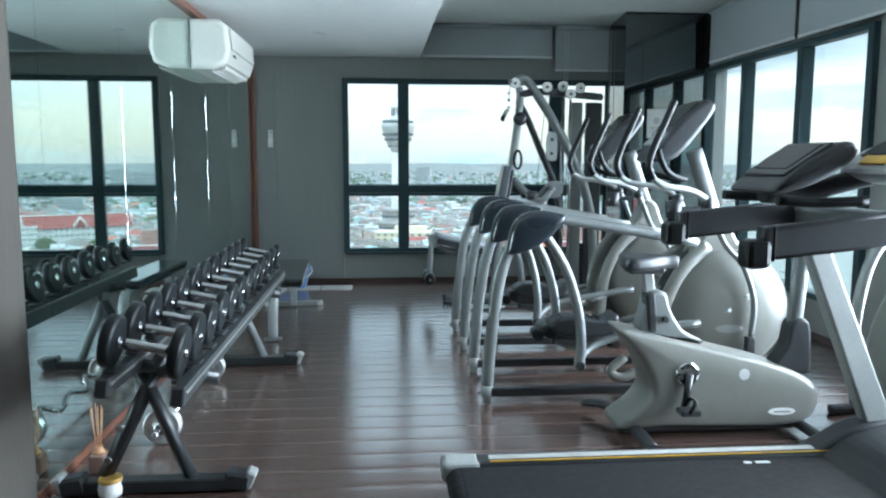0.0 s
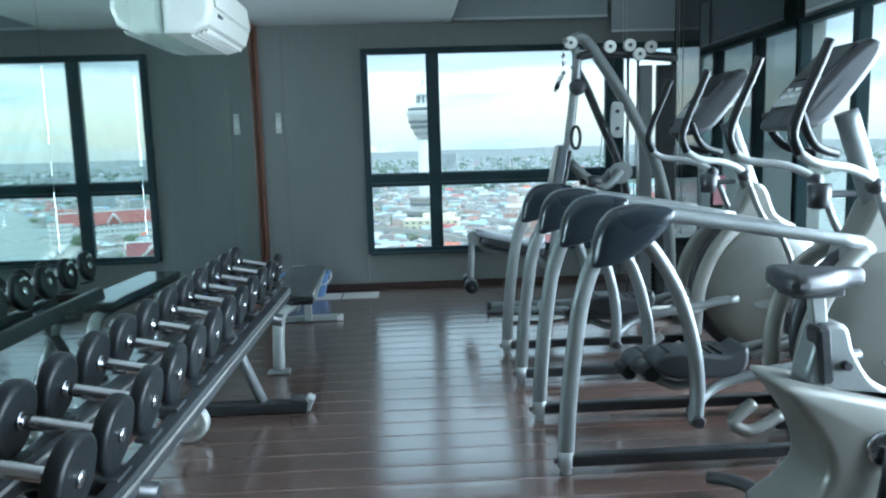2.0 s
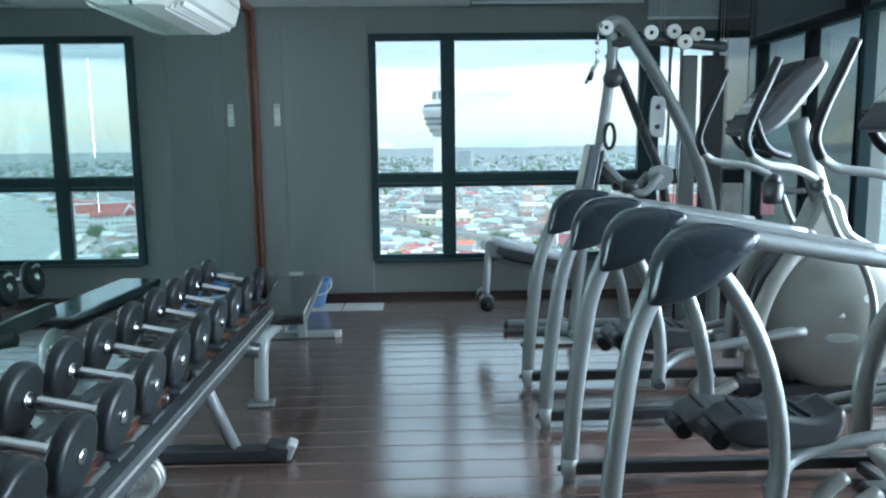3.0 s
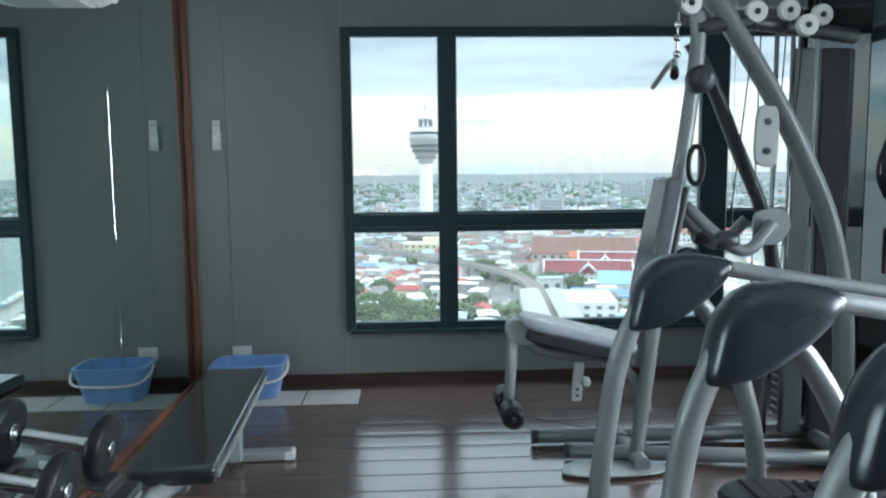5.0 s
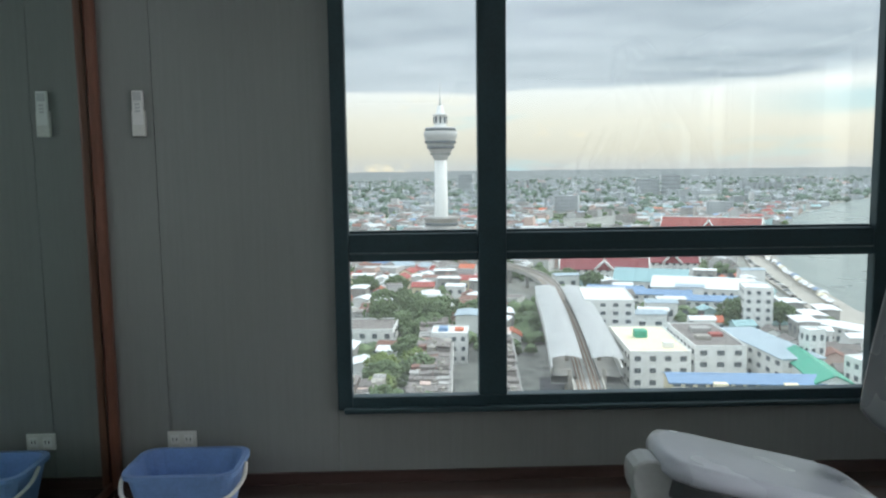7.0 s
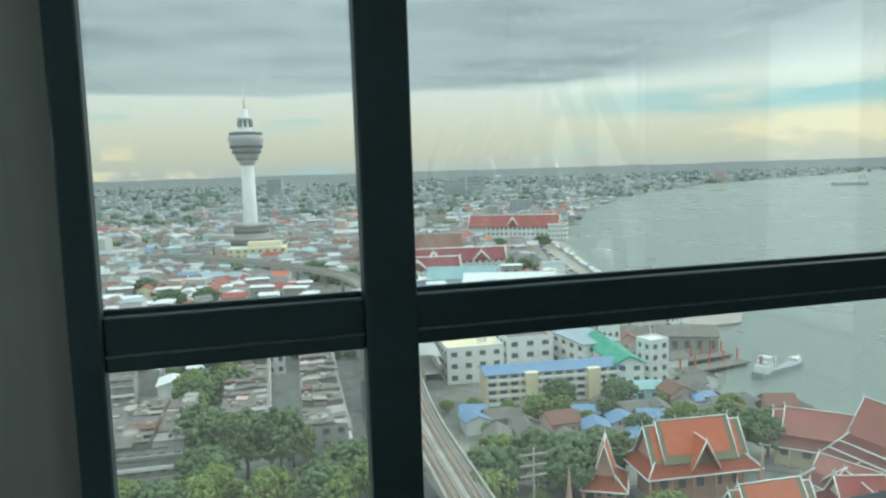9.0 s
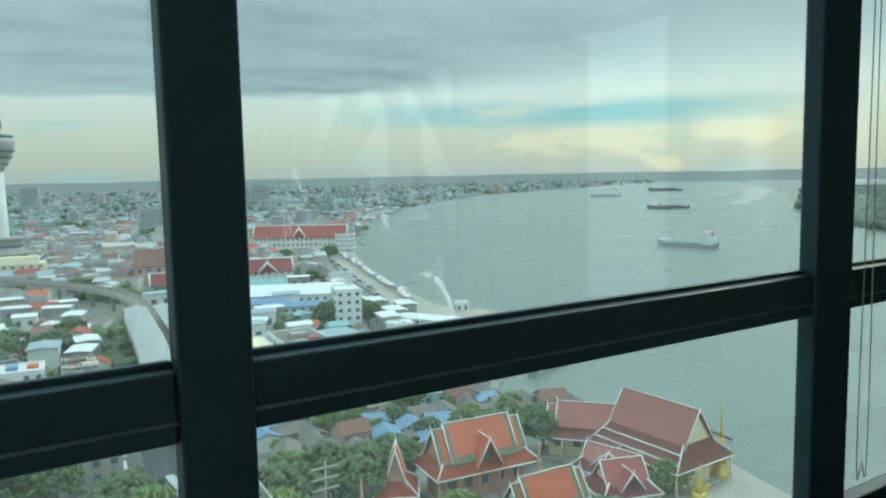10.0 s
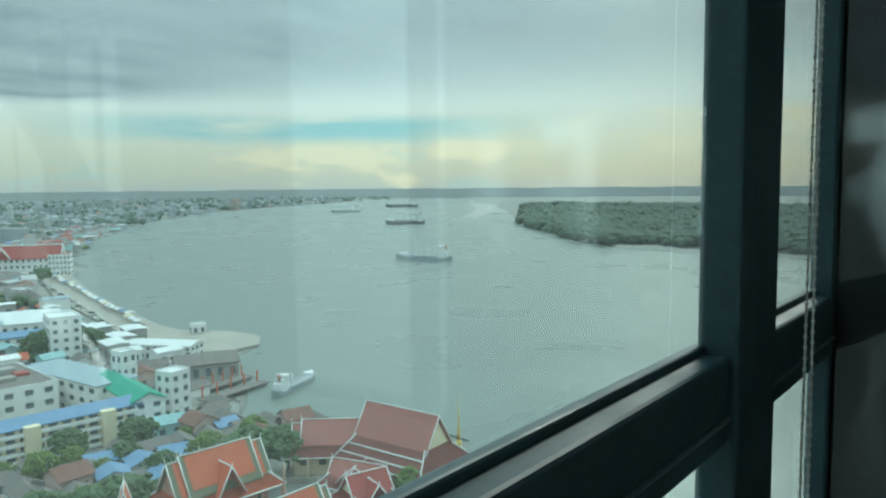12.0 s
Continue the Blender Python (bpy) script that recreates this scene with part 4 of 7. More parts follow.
for s in (-1, 1):
    yy = yb_ + 0.15 * s
    cr = part("crank_plate", one(lathe, (1.33, yy, 0.345), [(0.05, -0.008), (0.062, -0.004), (0.062, 0.004), (0.05, 0.008)], "y", 26), chrome, bkx)
    for k in range(8):
        a = 2 * math.pi * k / 8
        part("hole", one(lathe, (1.33 + 0.046 * math.cos(a), yy + 0.0065 * s, 0.345 + 0.046 * math.sin(a)), [(0.007, -0.003), (0.007, 0.003)], "y", 8), black_plastic, cr)
    d = -1 if s < 0 else 1
    part("crank_arm", one(tube, [(1.335, yy + 0.022 * s, 0.35), (1.31, yy + 0.03 * s, 0.345 + 0.17 * d)], 0.022, 8, 1, 0.55), black_metal, bkx)
    pz = 0.345 + 0.17 * d
    pd = part("pedal", one(box, (1.31, yy + 0.075 * s, pz), (0.10, 0.085, 0.03), 0.008, seg=2), black_plastic, bkx)
    part("strap", one(tube, [(1.30, yy + 0.04 * s, pz), (1.33, yy + 0.045 * s, pz + 0.055), (1.33, yy + 0.11 * s, pz + 0.055), (1.30, yy + 0.115 * s, pz)], 0.006, 6, 4, 2.2), rubber, pd)
    part("badge", one(lathe, (1.63, yb_ + 0.1455 * s, 0.335), [(0.028, -0.003), (0.03, 0.003)], "y", 20), mark_grey, shell)
    bm = B()
    lathe(bm, (0, 0, 0), [(0.072, -0.003), (0.075, 0.003)], "y", 24)
    bmesh.ops.scale(bm, vec=(1, 1, 0.27), verts=bm.verts)
    bmesh.ops.translate(bm, vec=(1.84, yb_ + 0.1455 * s, 0.135), verts=bm.verts)
    part("name_plate", bm, paper, shell, "white oval plate")
    bm = B()
    box(bm, (1.84, yb_ + 0.150 * s, 0.135), (0.085, 0.002, 0.008))
    part("plate_mark", bm, ink, shell)
part("post_boot", one(slab, rounded([(1.11, 0.54), (1.13, 0.66), (1.16, 0.745), (1.24, 0.745), (1.27, 0.66), (1.34, 0.55), (1.45, 0.48), (1.2, 0.50)], 4), yb_ - 0.06, yb_ + 0.06, 0.02), silver, bkx)
part("boot_trim", one(box, (1.165, yb_ - 0.03, 0.645), (0.05, 0.09, 0.20), 0.012, Matrix.Rotation(radians(-6), 3, "Y")), black_plastic, bkx)
part("boot_knob", one(lathe, (1.235, yb_ - 0.065, 0.61), [(0.014, -0.02), (0.018, 0.0)], "y", 12), black_plastic, bkx)
pst = part("seat_post", one(box, (1.165, yb_, 0.79), (0.05, 0.04, 0.20), 0.005, Matrix.Rotation(radians(-8), 3, "Y")), silver_bright, bkx)
part("post_hole", one(lathe, (1.165, yb_ - 0.021, 0.745), [(0.006, -0.002), (0.006, 0.002)], "y", 8), black_plastic, pst)
bm = B()
slab(bm, rounded([(1.03, -0.12), (1.06, 0.12), (1.16, 0.11), (1.26, 0.045), (1.33, 0.025), (1.34, 0.0), (1.33, -0.025), (1.26, -0.045), (1.16, -0.11)], 4), 0.865, 0.935, 0.028, axis="z", seg=3)
bmesh.ops.translate(bm, vec=(-0.02, yb_, 0), verts=bm.verts)
sd = part("saddle", bm, black_plastic, bkx, "wide black padded saddle")
part("saddle_base", one(box, (1.14, yb_, 0.858), (0.18, 0.12, 0.03), 0.008), black_plastic, sd)
part("rear_bar", one(tube, [(0.93, 4.06, 0.055), (1.02, 3.95, 0.075), (1.06, 3.75, 0.07), (1.08, 3.55, 0.05), (1.09, 3.42, 0.03)], 0.035, 10, 5, 0.7), black_plastic, bkx)
part("front_bar", one(tube, [(1.98, 4.05, 0.035), (1.95, 3.75, 0.06), (1.98, 3.45, 0.035)], 0.035, 10, 5, 0.7), black_plastic, bkx)
part("underframe", one(box, (1.5, yb_, 0.045), (0.95, 0.2, 0.04), 0.01), black_plastic, bkx)
part("mast_boot", one(slab, rounded([(1.84, 0.34), (1.90, 0.45), (1.93, 0.58), (2.02, 0.58), (2.04, 0.40), (2.02, 0.30)], 4), yb_ - 0.055, yb_ + 0.055, 0.02), black_plastic, bkx)
part("mast", one(tube, [(1.96, yb_, 0.5), (1.98, yb_, 0.8), (2.0, yb_, 1.08)], 0.04, 10, 4), silver, bkx)
bcon = part("console", one(box, (1.98, yb_, 1.18), (0.06, 0.26, 0.24), 0.02, Matrix.Rotation(radians(25), 3, "Y"), seg=2), silver, bkx)
part("screen", one(box, (1.95, yb_, 1.19), (0.012, 0.18, 0.14), 0.004, Matrix.Rotation(radians(25), 3, "Y")), screen_black, bcon)
for s in (-1, 1):
    part("handlebar", one(tube, [(1.99, yb_, 1.06), (1.92, yb_ + 0.14 * s, 1.05), (1.78, yb_ + 0.19 * s, 1.06), (1.70, yb_ + 0.19 * s, 1.12)], 0.017, 10, 5), rubber, bkx)

# ---- treadmill ----
tm = thing("treadmill", (1.0, 2.69, 0), "large silver and black treadmill facing the side windows", "treadmill")
TY0, TY1 = 2.32, 3.06
part("deck", one(box, (0.95, 2.69, 0.10), (1.72, 0.62, 0.10), 0.01), black_plastic, tm)
part("belt", one(box, (0.93, 2.69, 0.163), (1.66, 0.52, 0.016), 0.006, seg=2), belt, tm)
part("rear_roller", one(rod, (0.10, TY0 + 0.1, 0.115), (0.10, TY1 - 0.1, 0.115), 0.055, 16), belt, tm)
for y in (TY0 + 0.055, TY1 - 0.055):
    s = 1 if y > 2.69 else -1
    rl = part("side_rail", one(box, (0.98, y, 0.155), (1.62, 0.105, 0.06), 0.014, seg=2), black_plastic, tm)
    part("yellow_line", one(box, (0.98, y - 0.043 * s, 0.187), (1.5, 0.006, 0.004)), yellow, rl)
    for k in range(3):
        part("tread_strip", one(box, (0.98, y - 0.012 * s + 0.014 * k * s, 0.1865), (1.5, 0.006, 0.004)), mark_grey, rl)
    part("rail_skirt", one(box, (0.98, y + 0.04 * s, 0.10), (1.6, 0.02, 0.09), 0.006), silver, rl)
    part("end_cap", one(box, (0.11, y, 0.145), (0.16, 0.12, 0.085), 0.018, seg=2), silver_bright, rl, "silver rear corner cap")
    part("foot", one(lathe, (0.18, y, 0.0), [(0.03, 0.0), (0.03, 0.02), (0.015, 0.025), (0.015, 0.07)], n=12), rubber, tm)
    py = TY1 - 0.03 if s > 0 else TY0 + 0.03
    part("post", one(slab, [(1.93, 0.16), (2.06, 0.16), (1.59, 1.23), (1.49, 1.23)], py - 0.035, py + 0.035, 0.012), silver_bright, tm)
    part("post_base", one(slab, rounded([(1.62, 0.13), (1.74, 0.24), (1.9, 0.30), (2.12, 0.28), (2.2, 0.13)], 4), py - 0.06, py + 0.06, 0.02), black_plastic, tm)
    hr_ = part("handrail", one(slab, [(1.01, 1.095), (1.01, 1.205), (1.30, 1.235), (1.56, 1.265), (1.56, 1.155), (1.30, 1.125)], py - 0.032, py + 0.032, 0.014), black_plastic, tm, "thick black padded handrail")
    part("rail_end", one(box, (0.995, py, 1.118), (0.085, 0.085, 0.095), 0.02, seg=2), rubber, hr_)
    part("rail_band", one(box, (1.045, py, 1.153), (0.012, 0.068, 0.115), 0.004), rubber, hr_)
    for k in range(3):
        part("bolt", one(lathe, (1.535 + 0.03 * k, py - 0.036, 1.16 - 0.02 * k), [(0.008, -0.004), (0.009, 0.002)], "y", 10), chrome, tm)
    part("heart_grip", one(tube, [(1.46, 2.69 + 0.2 * s, 1.28), (1.30, 2.69 + 0.2 * s, 1.275), (1.14, 2.69 + 0.2 * s, 1.285)], 0.019, 10, 4), rubber, tm)
part("motor_cover", one(slab, rounded([(1.66, 0.12), (1.70, 0.20), (1.82, 0.27), (2.05, 0.30), (2.25, 0.24), (2.30, 0.12)], 4), TY0 + 0.08, TY1 - 0.08, 0.03), black_plastic, tm)
part("cross_beam", one(box, (1.56, 2.69, 1.19), (0.12, 0.66, 0.10), 0.025, seg=2), silver, tm)
tcon = part("console", one(slab, rounded([(1.21, 1.318), (1.235, 1.298), (1.37, 1.335), (1.49, 1.405), (1.525, 1.455), (1.505, 1.485), (1.45, 1.478), (1.32, 1.405)], 4), 2.64, 2.98, 0.02, seg=3), black_plastic, tm)
ctilt = Matrix.Rotation(radians(-33), 3, "Y")
part("screen", one(box, (1.350, 2.81, 1.432), (0.17, 0.24, 0.010), 0.005, ctilt, seg=2), screen_black, tcon)
part("bezel", one(box, (1.345, 2.81, 1.423), (0.22, 0.30, 0.012), 0.006, ctilt, seg=2), black_metal, tcon)
part("boom", one(tube, [(1.25, 2.80, 1.295), (1.42, 2.79, 1.30), (1.60, 2.70, 1.36), (1.78, 2.60, 1.40)], 0.048, 12, 5, 0.8), black_plastic, tcon)
hood = part("hood", one(slab, rounded([(1.53, 1.372), (1.60, 1.445), (1.70, 1.482), (1.86, 1.478), (1.93, 1.42), (1.90, 1.36), (1.75, 1.335), (1.60, 1.335)], 4), 2.38, 2.78, 0.035, seg=3), silver_bright, tm, "silver display hood")
part("display", one(box, (1.622, 2.58, 1.462), (0.11, 0.26, 0.012), 0.004, Matrix.Rotation(radians(-28), 3, "Y")), screen_black, hood)
part("label_strip", one(box, (1.563, 2.60, 1.424), (0.05, 0.14, 0.008), 0.002, Matrix.Rotation(radians(-42), 3, "Y")), yellow, hood, "yellow display strip")
for dy in (-0.02, 0.03, 0.06):
    part("deck_mark", one(box, (1.32 + dy, TY1 - 0.16, 0.1725), (0.03, 0.02, 0.002)), mark_grey, tm)

# a second machine stands further back by the side windows
st = thing("stair_stepper", (2.62, 3.72, 0), "silver stepper machine with curved side tubes by the window", "stepper")
for s in (-1, 1):
    part("side_tube", one(tube, [(2.45, 3.72 + 0.2 * s, 0.05), (2.42, 3.72 + 0.2 * s, 0.5), (2.50, 3.72 + 0.2 * s, 0.9), (2.72, 3.72 + 0.17 * s, 1.2)], 0.03, 10, 5), silver_bright, st)
    part("foot", one(box, (2.6, 3.72 + 0.2 * s, 0.025), (0.6, 0.06, 0.05), 0.012), black_plastic, st)
part("body", one(slab, rounded([(2.46, 0.06), (2.44, 0.45), (2.58, 0.75), (2.80, 0.70), (2.9, 0.3), (2.88, 0.06)], 5), 3.58, 3.86, 0.04), silver_shell, st)
part("mast", one(tube, [(2.68, 3.72, 0.65), (2.72, 3.72, 1.2)], 0.04, 10, 1), black_plastic, st)
part("console", one(box, (2.70, 3.72, 1.30), (0.08, 0.26, 0.24), 0.02, Matrix.Rotation(radians(25), 3, "Y"), seg=2), black_plastic, st)

# ---- multi gym ----
mg = thing("multi_gym", (1.1, 7.15, 0), "silver multi-gym with a grey back pad, black rollers and cables", "multi gym")
gy = 7.13
part("front_upright", one(tube, [(0.86, gy, 0.05), (0.90, gy, 0.40), (0.97, gy, 0.95), (1.05, gy, 1.45), (1.11, gy, 1.95), (1.10, gy, 2.10)], 0.036, 12, 5, 0.85), silver, mg)
arch = part("main_arch", one(tube, [(1.05, gy, 2.14), (1.16, gy, 2.17), (1.30, gy, 1.99), (1.46, gy, 1.74), (1.62, gy, 1.45), (1.75, gy, 1.15), (1.83, gy, 0.80), (1.855, gy, 0.40), (1.855, gy, 0.05)], 0.058, 12, 6, 0.75), silver, mg)
for k in range(6):
    t = k / 6
    part("letter_block", one(box, (1.425 + 0.075 * t, gy - 0.046, 1.80 - 0.125 * t), (0.012, 0.004, 0.032), 0.0, Matrix.Rotation(radians(32), 3, "Y")), mark_grey, arch)
part("inner_arch", one(tube, [(1.10, gy + 0.06, 1.98), (1.20, gy + 0.06, 1.80), (1.33, gy + 0.06, 1.50), (1.47, gy + 0.06, 1.18), (1.53, gy + 0.06, 0.90)], 0.045, 10, 5, 0.7), black_metal, mg)
part("top_beam", one(tube, [(1.10, gy, 2.03), (1.30, gy, 2.06), (1.55, gy + 0.05, 2.05), (1.95, gy + 0.2, 2.03)], 0.036, 10, 4), black_metal, mg)
part("top_hook_arm", one(tube, [(1.10, gy, 2.08), (1.06, gy - 0.03, 2.15), (1.00, gy - 0.06, 2.14)], 0.026, 10, 5), silver, mg)
for x, z, dy in ((1.05, 2.13, 0.0), (1.36, 2.10, 0.03), (1.52, 2.11, 0.05), (1.58, 2.035, 0.0), (1.70, 2.10, 0.1)):
    pl = part("pulley", one(lathe, (x, gy - 0.06 + dy, z), [(0.042, -0.014), (0.048, -0.012), (0.038, -0.004), (0.038, 0.004), (0.048, 0.012), (0.042, 0.014)], "y", 24), pale_plastic, mg, "white grooved pulley wheel")
    part("axle", one(lathe, (x, gy - 0.078 + dy, z), [(0.012, -0.006), (0.014, 0.0)], "y", 10), black_metal, pl)
for x0, x1 in ((1.66, 1.78), (1.80, 1.96)):
    part("stack_shroud", one(box, ((x0 + x1) / 2, 7.36, 1.02), (x1 - x0 - 0.012, 0.05, 1.92), 0.012, seg=2), black_metal if x0 > 1.7 else silver, mg)
part("stack_shroud", one(box, (1.955, 7.46, 1.0), (0.03, 0.26, 1.95), 0.01), black_metal, mg)
for x in (1.56, 1.64):
    part("guide_rod", one(rod, (x, 7.30, 0.08), (x, 7.30, 2.04), 0.011, 10), chrome, mg)
for k in range(11):
    part("weight_plate", one(box, (1.81, 7.455, 0.14 + 0.042 * k), (0.24, 0.10, 0.036), 0.004), black_metal, mg)
for x0, x1 in (((1.36, gy - 0.03, 2.06), (1.28, gy, 1.15)), ((1.52, gy, 2.07), (1.50, gy + 0.05, 1.12)), ((1.40, gy, 2.06), (1.39, gy, 0.72)), ((1.58, gy - 0.03, 2.0), (1.60, 7.30, 0.66)), ((1.46, gy, 1.2), (1.44, gy, 0.12)), ((0.25, 7.13, 0.27), (0.98, 7.2, 0.09))):
    part("cable", one(rod, x0, x1, 0.0035, 6), black_metal, mg)
part("link_plate", one(slab, rounded([(1.36, 1.66), (1.41, 1.68), (1.455, 1.65), (1.455, 1.45), (1.43, 1.41), (1.37, 1.42), (1.35, 1.47)], 4), gy - 0.085, gy - 0.065, 0.006), silver_bright, mg)
for z in (1.48, 1.61):
    part("link_bolt", one(lathe, (1.405, gy - 0.088, z), [(0.014, -0.006), (0.016, 0.0)], "y", 12), black_metal, mg)
bp_rot = Matrix.Rotation(radians(11), 3, "Y")
pad_mesh = B()
slab(pad_mesh, rounded([(-0.12, -0.22), (-0.11, 0.25), (-0.06, 0.30), (0.06, 0.30), (0.11, 0.25), (0.12, -0.22), (0.07, -0.30), (-0.07, -0.30)], 4), -0.042, 0.042, 0.022, axis="x", seg=3)
bmesh.ops.transform(pad_mesh, matrix=Matrix.Translation((0.935, gy, 1.065)) @ bp_rot.to_4x4(), verts=pad_mesh.verts)
pad = part("back_pad", pad_mesh, vinyl_grey, mg, "tall grey padded backrest")
part("pad_backing", one(box, (0.985, gy, 1.06), (0.03, 0.24, 0.54), 0.012, bp_rot, seg=2), black_plastic, pad)
part("adjust_hub", one(lathe, (1.06, gy - 0.06, 0.98), [(0.06, -0.03), (0.07, -0.02), (0.07, 0.02), (0.06, 0.03)], "y", 20), black_plastic, mg)
part("adjust_knob", one(lathe, (1.03, gy - 0.12, 0.99), [(0.012, -0.03), (0.024, -0.025), (0.024, -0.005), (0.01, 0.0), (0.008, 0.05)], "y", 10), yellow, mg, "yellow pull knob")
bm = B()
slab(bm, rounded([(-0.27, -0.12), (-0.25, 0.12), (0.0, 0.15), (0.24, 0.14), (0.27, 0.0), (0.24, -0.14), (0.0, -0.15)], 4), -0.015, 0.035, 0.024, axis="z", seg=3)
bmesh.ops.transform(bm, matrix=Matrix.Translation((0.585, 7.2, 0.632)) @ Matrix.Rotation(radians(14), 4, "Y"), verts=bm.verts)
part("seat", bm, vinyl_glare, mg, "grey padded seat paled with painted window glare, sloping towards the back")
bm = B()
slab(bm, rounded([(-0.25, -0.115), (-0.24, 0.115), (0.0, 0.145), (0.235, 0.135), (0.265, 0.0), (0.235, -0.135), (0.0, -0.145)], 4), -0.01, 0.052, 0.012, axis="z", seg=2)
bmesh.ops.transform(bm, matrix=Matrix.Translation((0.585, 7.2, 0.572)) @ Matrix.Rotation(radians(14), 4, "Y"), verts=bm.verts)
part("seat_base", bm, black_plastic, mg)
part("seat_frame", one(tube, [(0.28, 7.18, 0.66), (0.38, 7.18, 0.57), (0.55, 7.18, 0.53), (0.74, 7.18, 0.50), (0.88, 7.16, 0.38), (0.91, 7.14, 0.26)], 0.027, 10, 5), silver, mg)
part("lever_plate", one(slab, rounded([(0.245, 0.70), (0.30, 0.715), (0.38, 0.65), (0.37, 0.60), (0.30, 0.60), (0.25, 0.63)], 3), 7.12, 7.20, 0.006), silver_bright, mg)
part("leg_lever", one(tube, [(0.275, 7.15, 0.68), (0.265, 7.15, 0.50), (0.25, 7.15, 0.30)], 0.026, 4, 1), silver_bright, mg)
part("roller_axle", one(rod, (0.25, 6.94, 0.30), (0.25, 7.36, 0.30), 0.011, 8), chrome, mg)
for y0, y1 in ((6.95, 7.11), (7.19, 7.35)):
    part("foam_roller", one(lathe, (0.25, (y0 + y1) / 2, 0.30), [(0.03, -0.08), (0.05, -0.072), (0.053, -0.05), (0.053, 0.05), (0.05, 0.072), (0.03, 0.08)], "y", 18), rubber, mg, "black foam leg roller")
hp = part("hole_plate", one(box, (0.575, 7.13, 0.415), (0.05, 0.012, 0.19), 0.006, Matrix.Rotation(radians(4), 3, "Y")), silver_bright, mg)
for z in (0.35, 0.38):
    part("hole", one(lathe, (0.572, 7.122, z), [(0.008, -0.002), (0.008, 0.002)], "y", 8), black_metal, hp)
part("pin_knob", one(lathe, (0.60, 7.08, 0.43), [(0.008, 0.04), (0.024, 0.0), (0.022, -0.02), (0.008, -0.024)], "y", 12), silver_bright, mg)
part("lat_chain", one(tube, [(1.0, gy - 0.06, 2.10), (0.995, gy - 0.06, 1.99), (0.99, gy - 0.06, 1.88)], 0.005, 6, 3), chrome, mg)
for z in (2.04, 1.98, 1.91):
    part("chain_link", one(lathe, (0.994, gy - 0.06, z), [(0.006, -0.016), (0.017, -0.008), (0.017, 0.008), (0.006, 0.016)], "z", 8), chrome, mg)
lat = part("lat_bar", one(tube, [(0.90, gy - 0.30, 1.80), (0.94, gy - 0.18, 1.86), (0.985, gy - 0.06, 1.88), (1.0, gy + 0.06, 1.88), (0.99, gy + 0.25, 1.80)], 0.013, 10, 5), silver_bright, mg)
part("bar_grip", one(rod, (0.888, gy - 0.33, 1.782), (0.91, gy - 0.27, 1.815), 0.018, 10), rubber, lat)
part("press_hub", one(lathe, (1.10, gy - 0.07, 1.80), [(0.02, -0.06), (0.05, -0.05), (0.062, -0.02), (0.062, 0.03), (0.05, 0.06)], "y", 20), black_plastic, mg)
part("hand_loop", one(tube, [(1.08 + 0.035 * math.cos(a), gy - 0.09, 1.42 + 0.085 * math.sin(a)) for a in (2 * math.pi * k / 14 for k in range(14))], 0.013, 8, 1, closed=True), rubber, mg)
for s in (-1, 1):
    part("press_arm", one(tube, [(1.05, gy + 0.05 * s, 1.24), (1.18, gy + 0.12 * s, 1.10), (1.30, gy + 0.15 * s, 1.04), (1.42, gy + 0.13 * s, 1.16)], 0.028, 10, 5), silver, mg)
    part("press_joint", one(lathe, (1.21, gy + 0.13 * s, 1.085), [(0.034, -0.05), (0.044, -0.04), (0.044, 0.04), (0.034, 0.05)], "x", 14), black_plastic, mg)
part("cam_plate", one(slab, rounded([(1.36, 1.20), (1.48, 1.22), (1.52, 1.14), (1.46, 1.06), (1.36, 1.08)], 4), gy - 0.10, gy - 0.08, 0.005), silver, mg)
for p0, p1 in (((0.42, 7.43, 0.045), (1.9, 7.40, 0.045)), ((0.55, 7.22, 0.045), (1.9, 7.02, 0.045))):
    bt = part("base_tube", one(rod, p0, p1, 0.036, 12), silver, mg)
    part("end_plug", one(rod, (p0[0] - 0.012, p0[1], p0[2]), (p0[0] + 0.02, p0[1], p0[2]), 0.037, 12), black_plastic, bt)
part("base_cross", one(rod, (0.86, 7.46, 0.045), (0.86, 7.02, 0.045), 0.036, 12), silver, mg)
part("base_cross", one(rod, (1.84, 7.55, 0.045), (1.84, 6.9, 0.045), 0.036, 12), silver, mg)
part("foot_plate", one(slab, rounded([(0.50, 7.00), (0.52, 7.12), (0.70, 7.16), (0.95, 7.10), (0.95, 7.0), (0.70, 6.96)], 4), 0.012, 0.022, 0.003, axis="z"), silver_bright, mg)

# ---- the city below ----
G = GROUND
land_mat = mat("mixed_city_ground", (0.20, 0.20, 0.18), 0.9, var=0.35, scale=0.02, worn=(0.25, 0.25, 0.22))
green_mat = mat("rough_grass", (0.09, 0.13, 0.05), 0.95, var=0.35, scale=0.05)
paved = mat("pale_concrete", (0.35, 0.325, 0.28), 0.85, var=0.2, scale=0.05)
asphalt = mat("grey_asphalt", (0.10, 0.10, 0.105), 0.9, var=0.2, scale=0.08)
wall_white = mat("white_render", (0.74, 0.74, 0.71), 0.8, var=0.12, scale=0.3)
# copies of the white wall and roof for far houses, dulled to paint haze
wall_haze = mat("hazed_white_render", (0.50, 0.50, 0.48), 0.85, var=0.2, scale=0.1, island=0.4)
roof_haze = mat("hazed_pale_roof", (0.46, 0.47, 0.46), 0.8, var=0.2, scale=0.1, island=0.4)
wall_cream = mat("cream_render", (0.74, 0.65, 0.45), 0.8, var=0.1, scale=0.3)
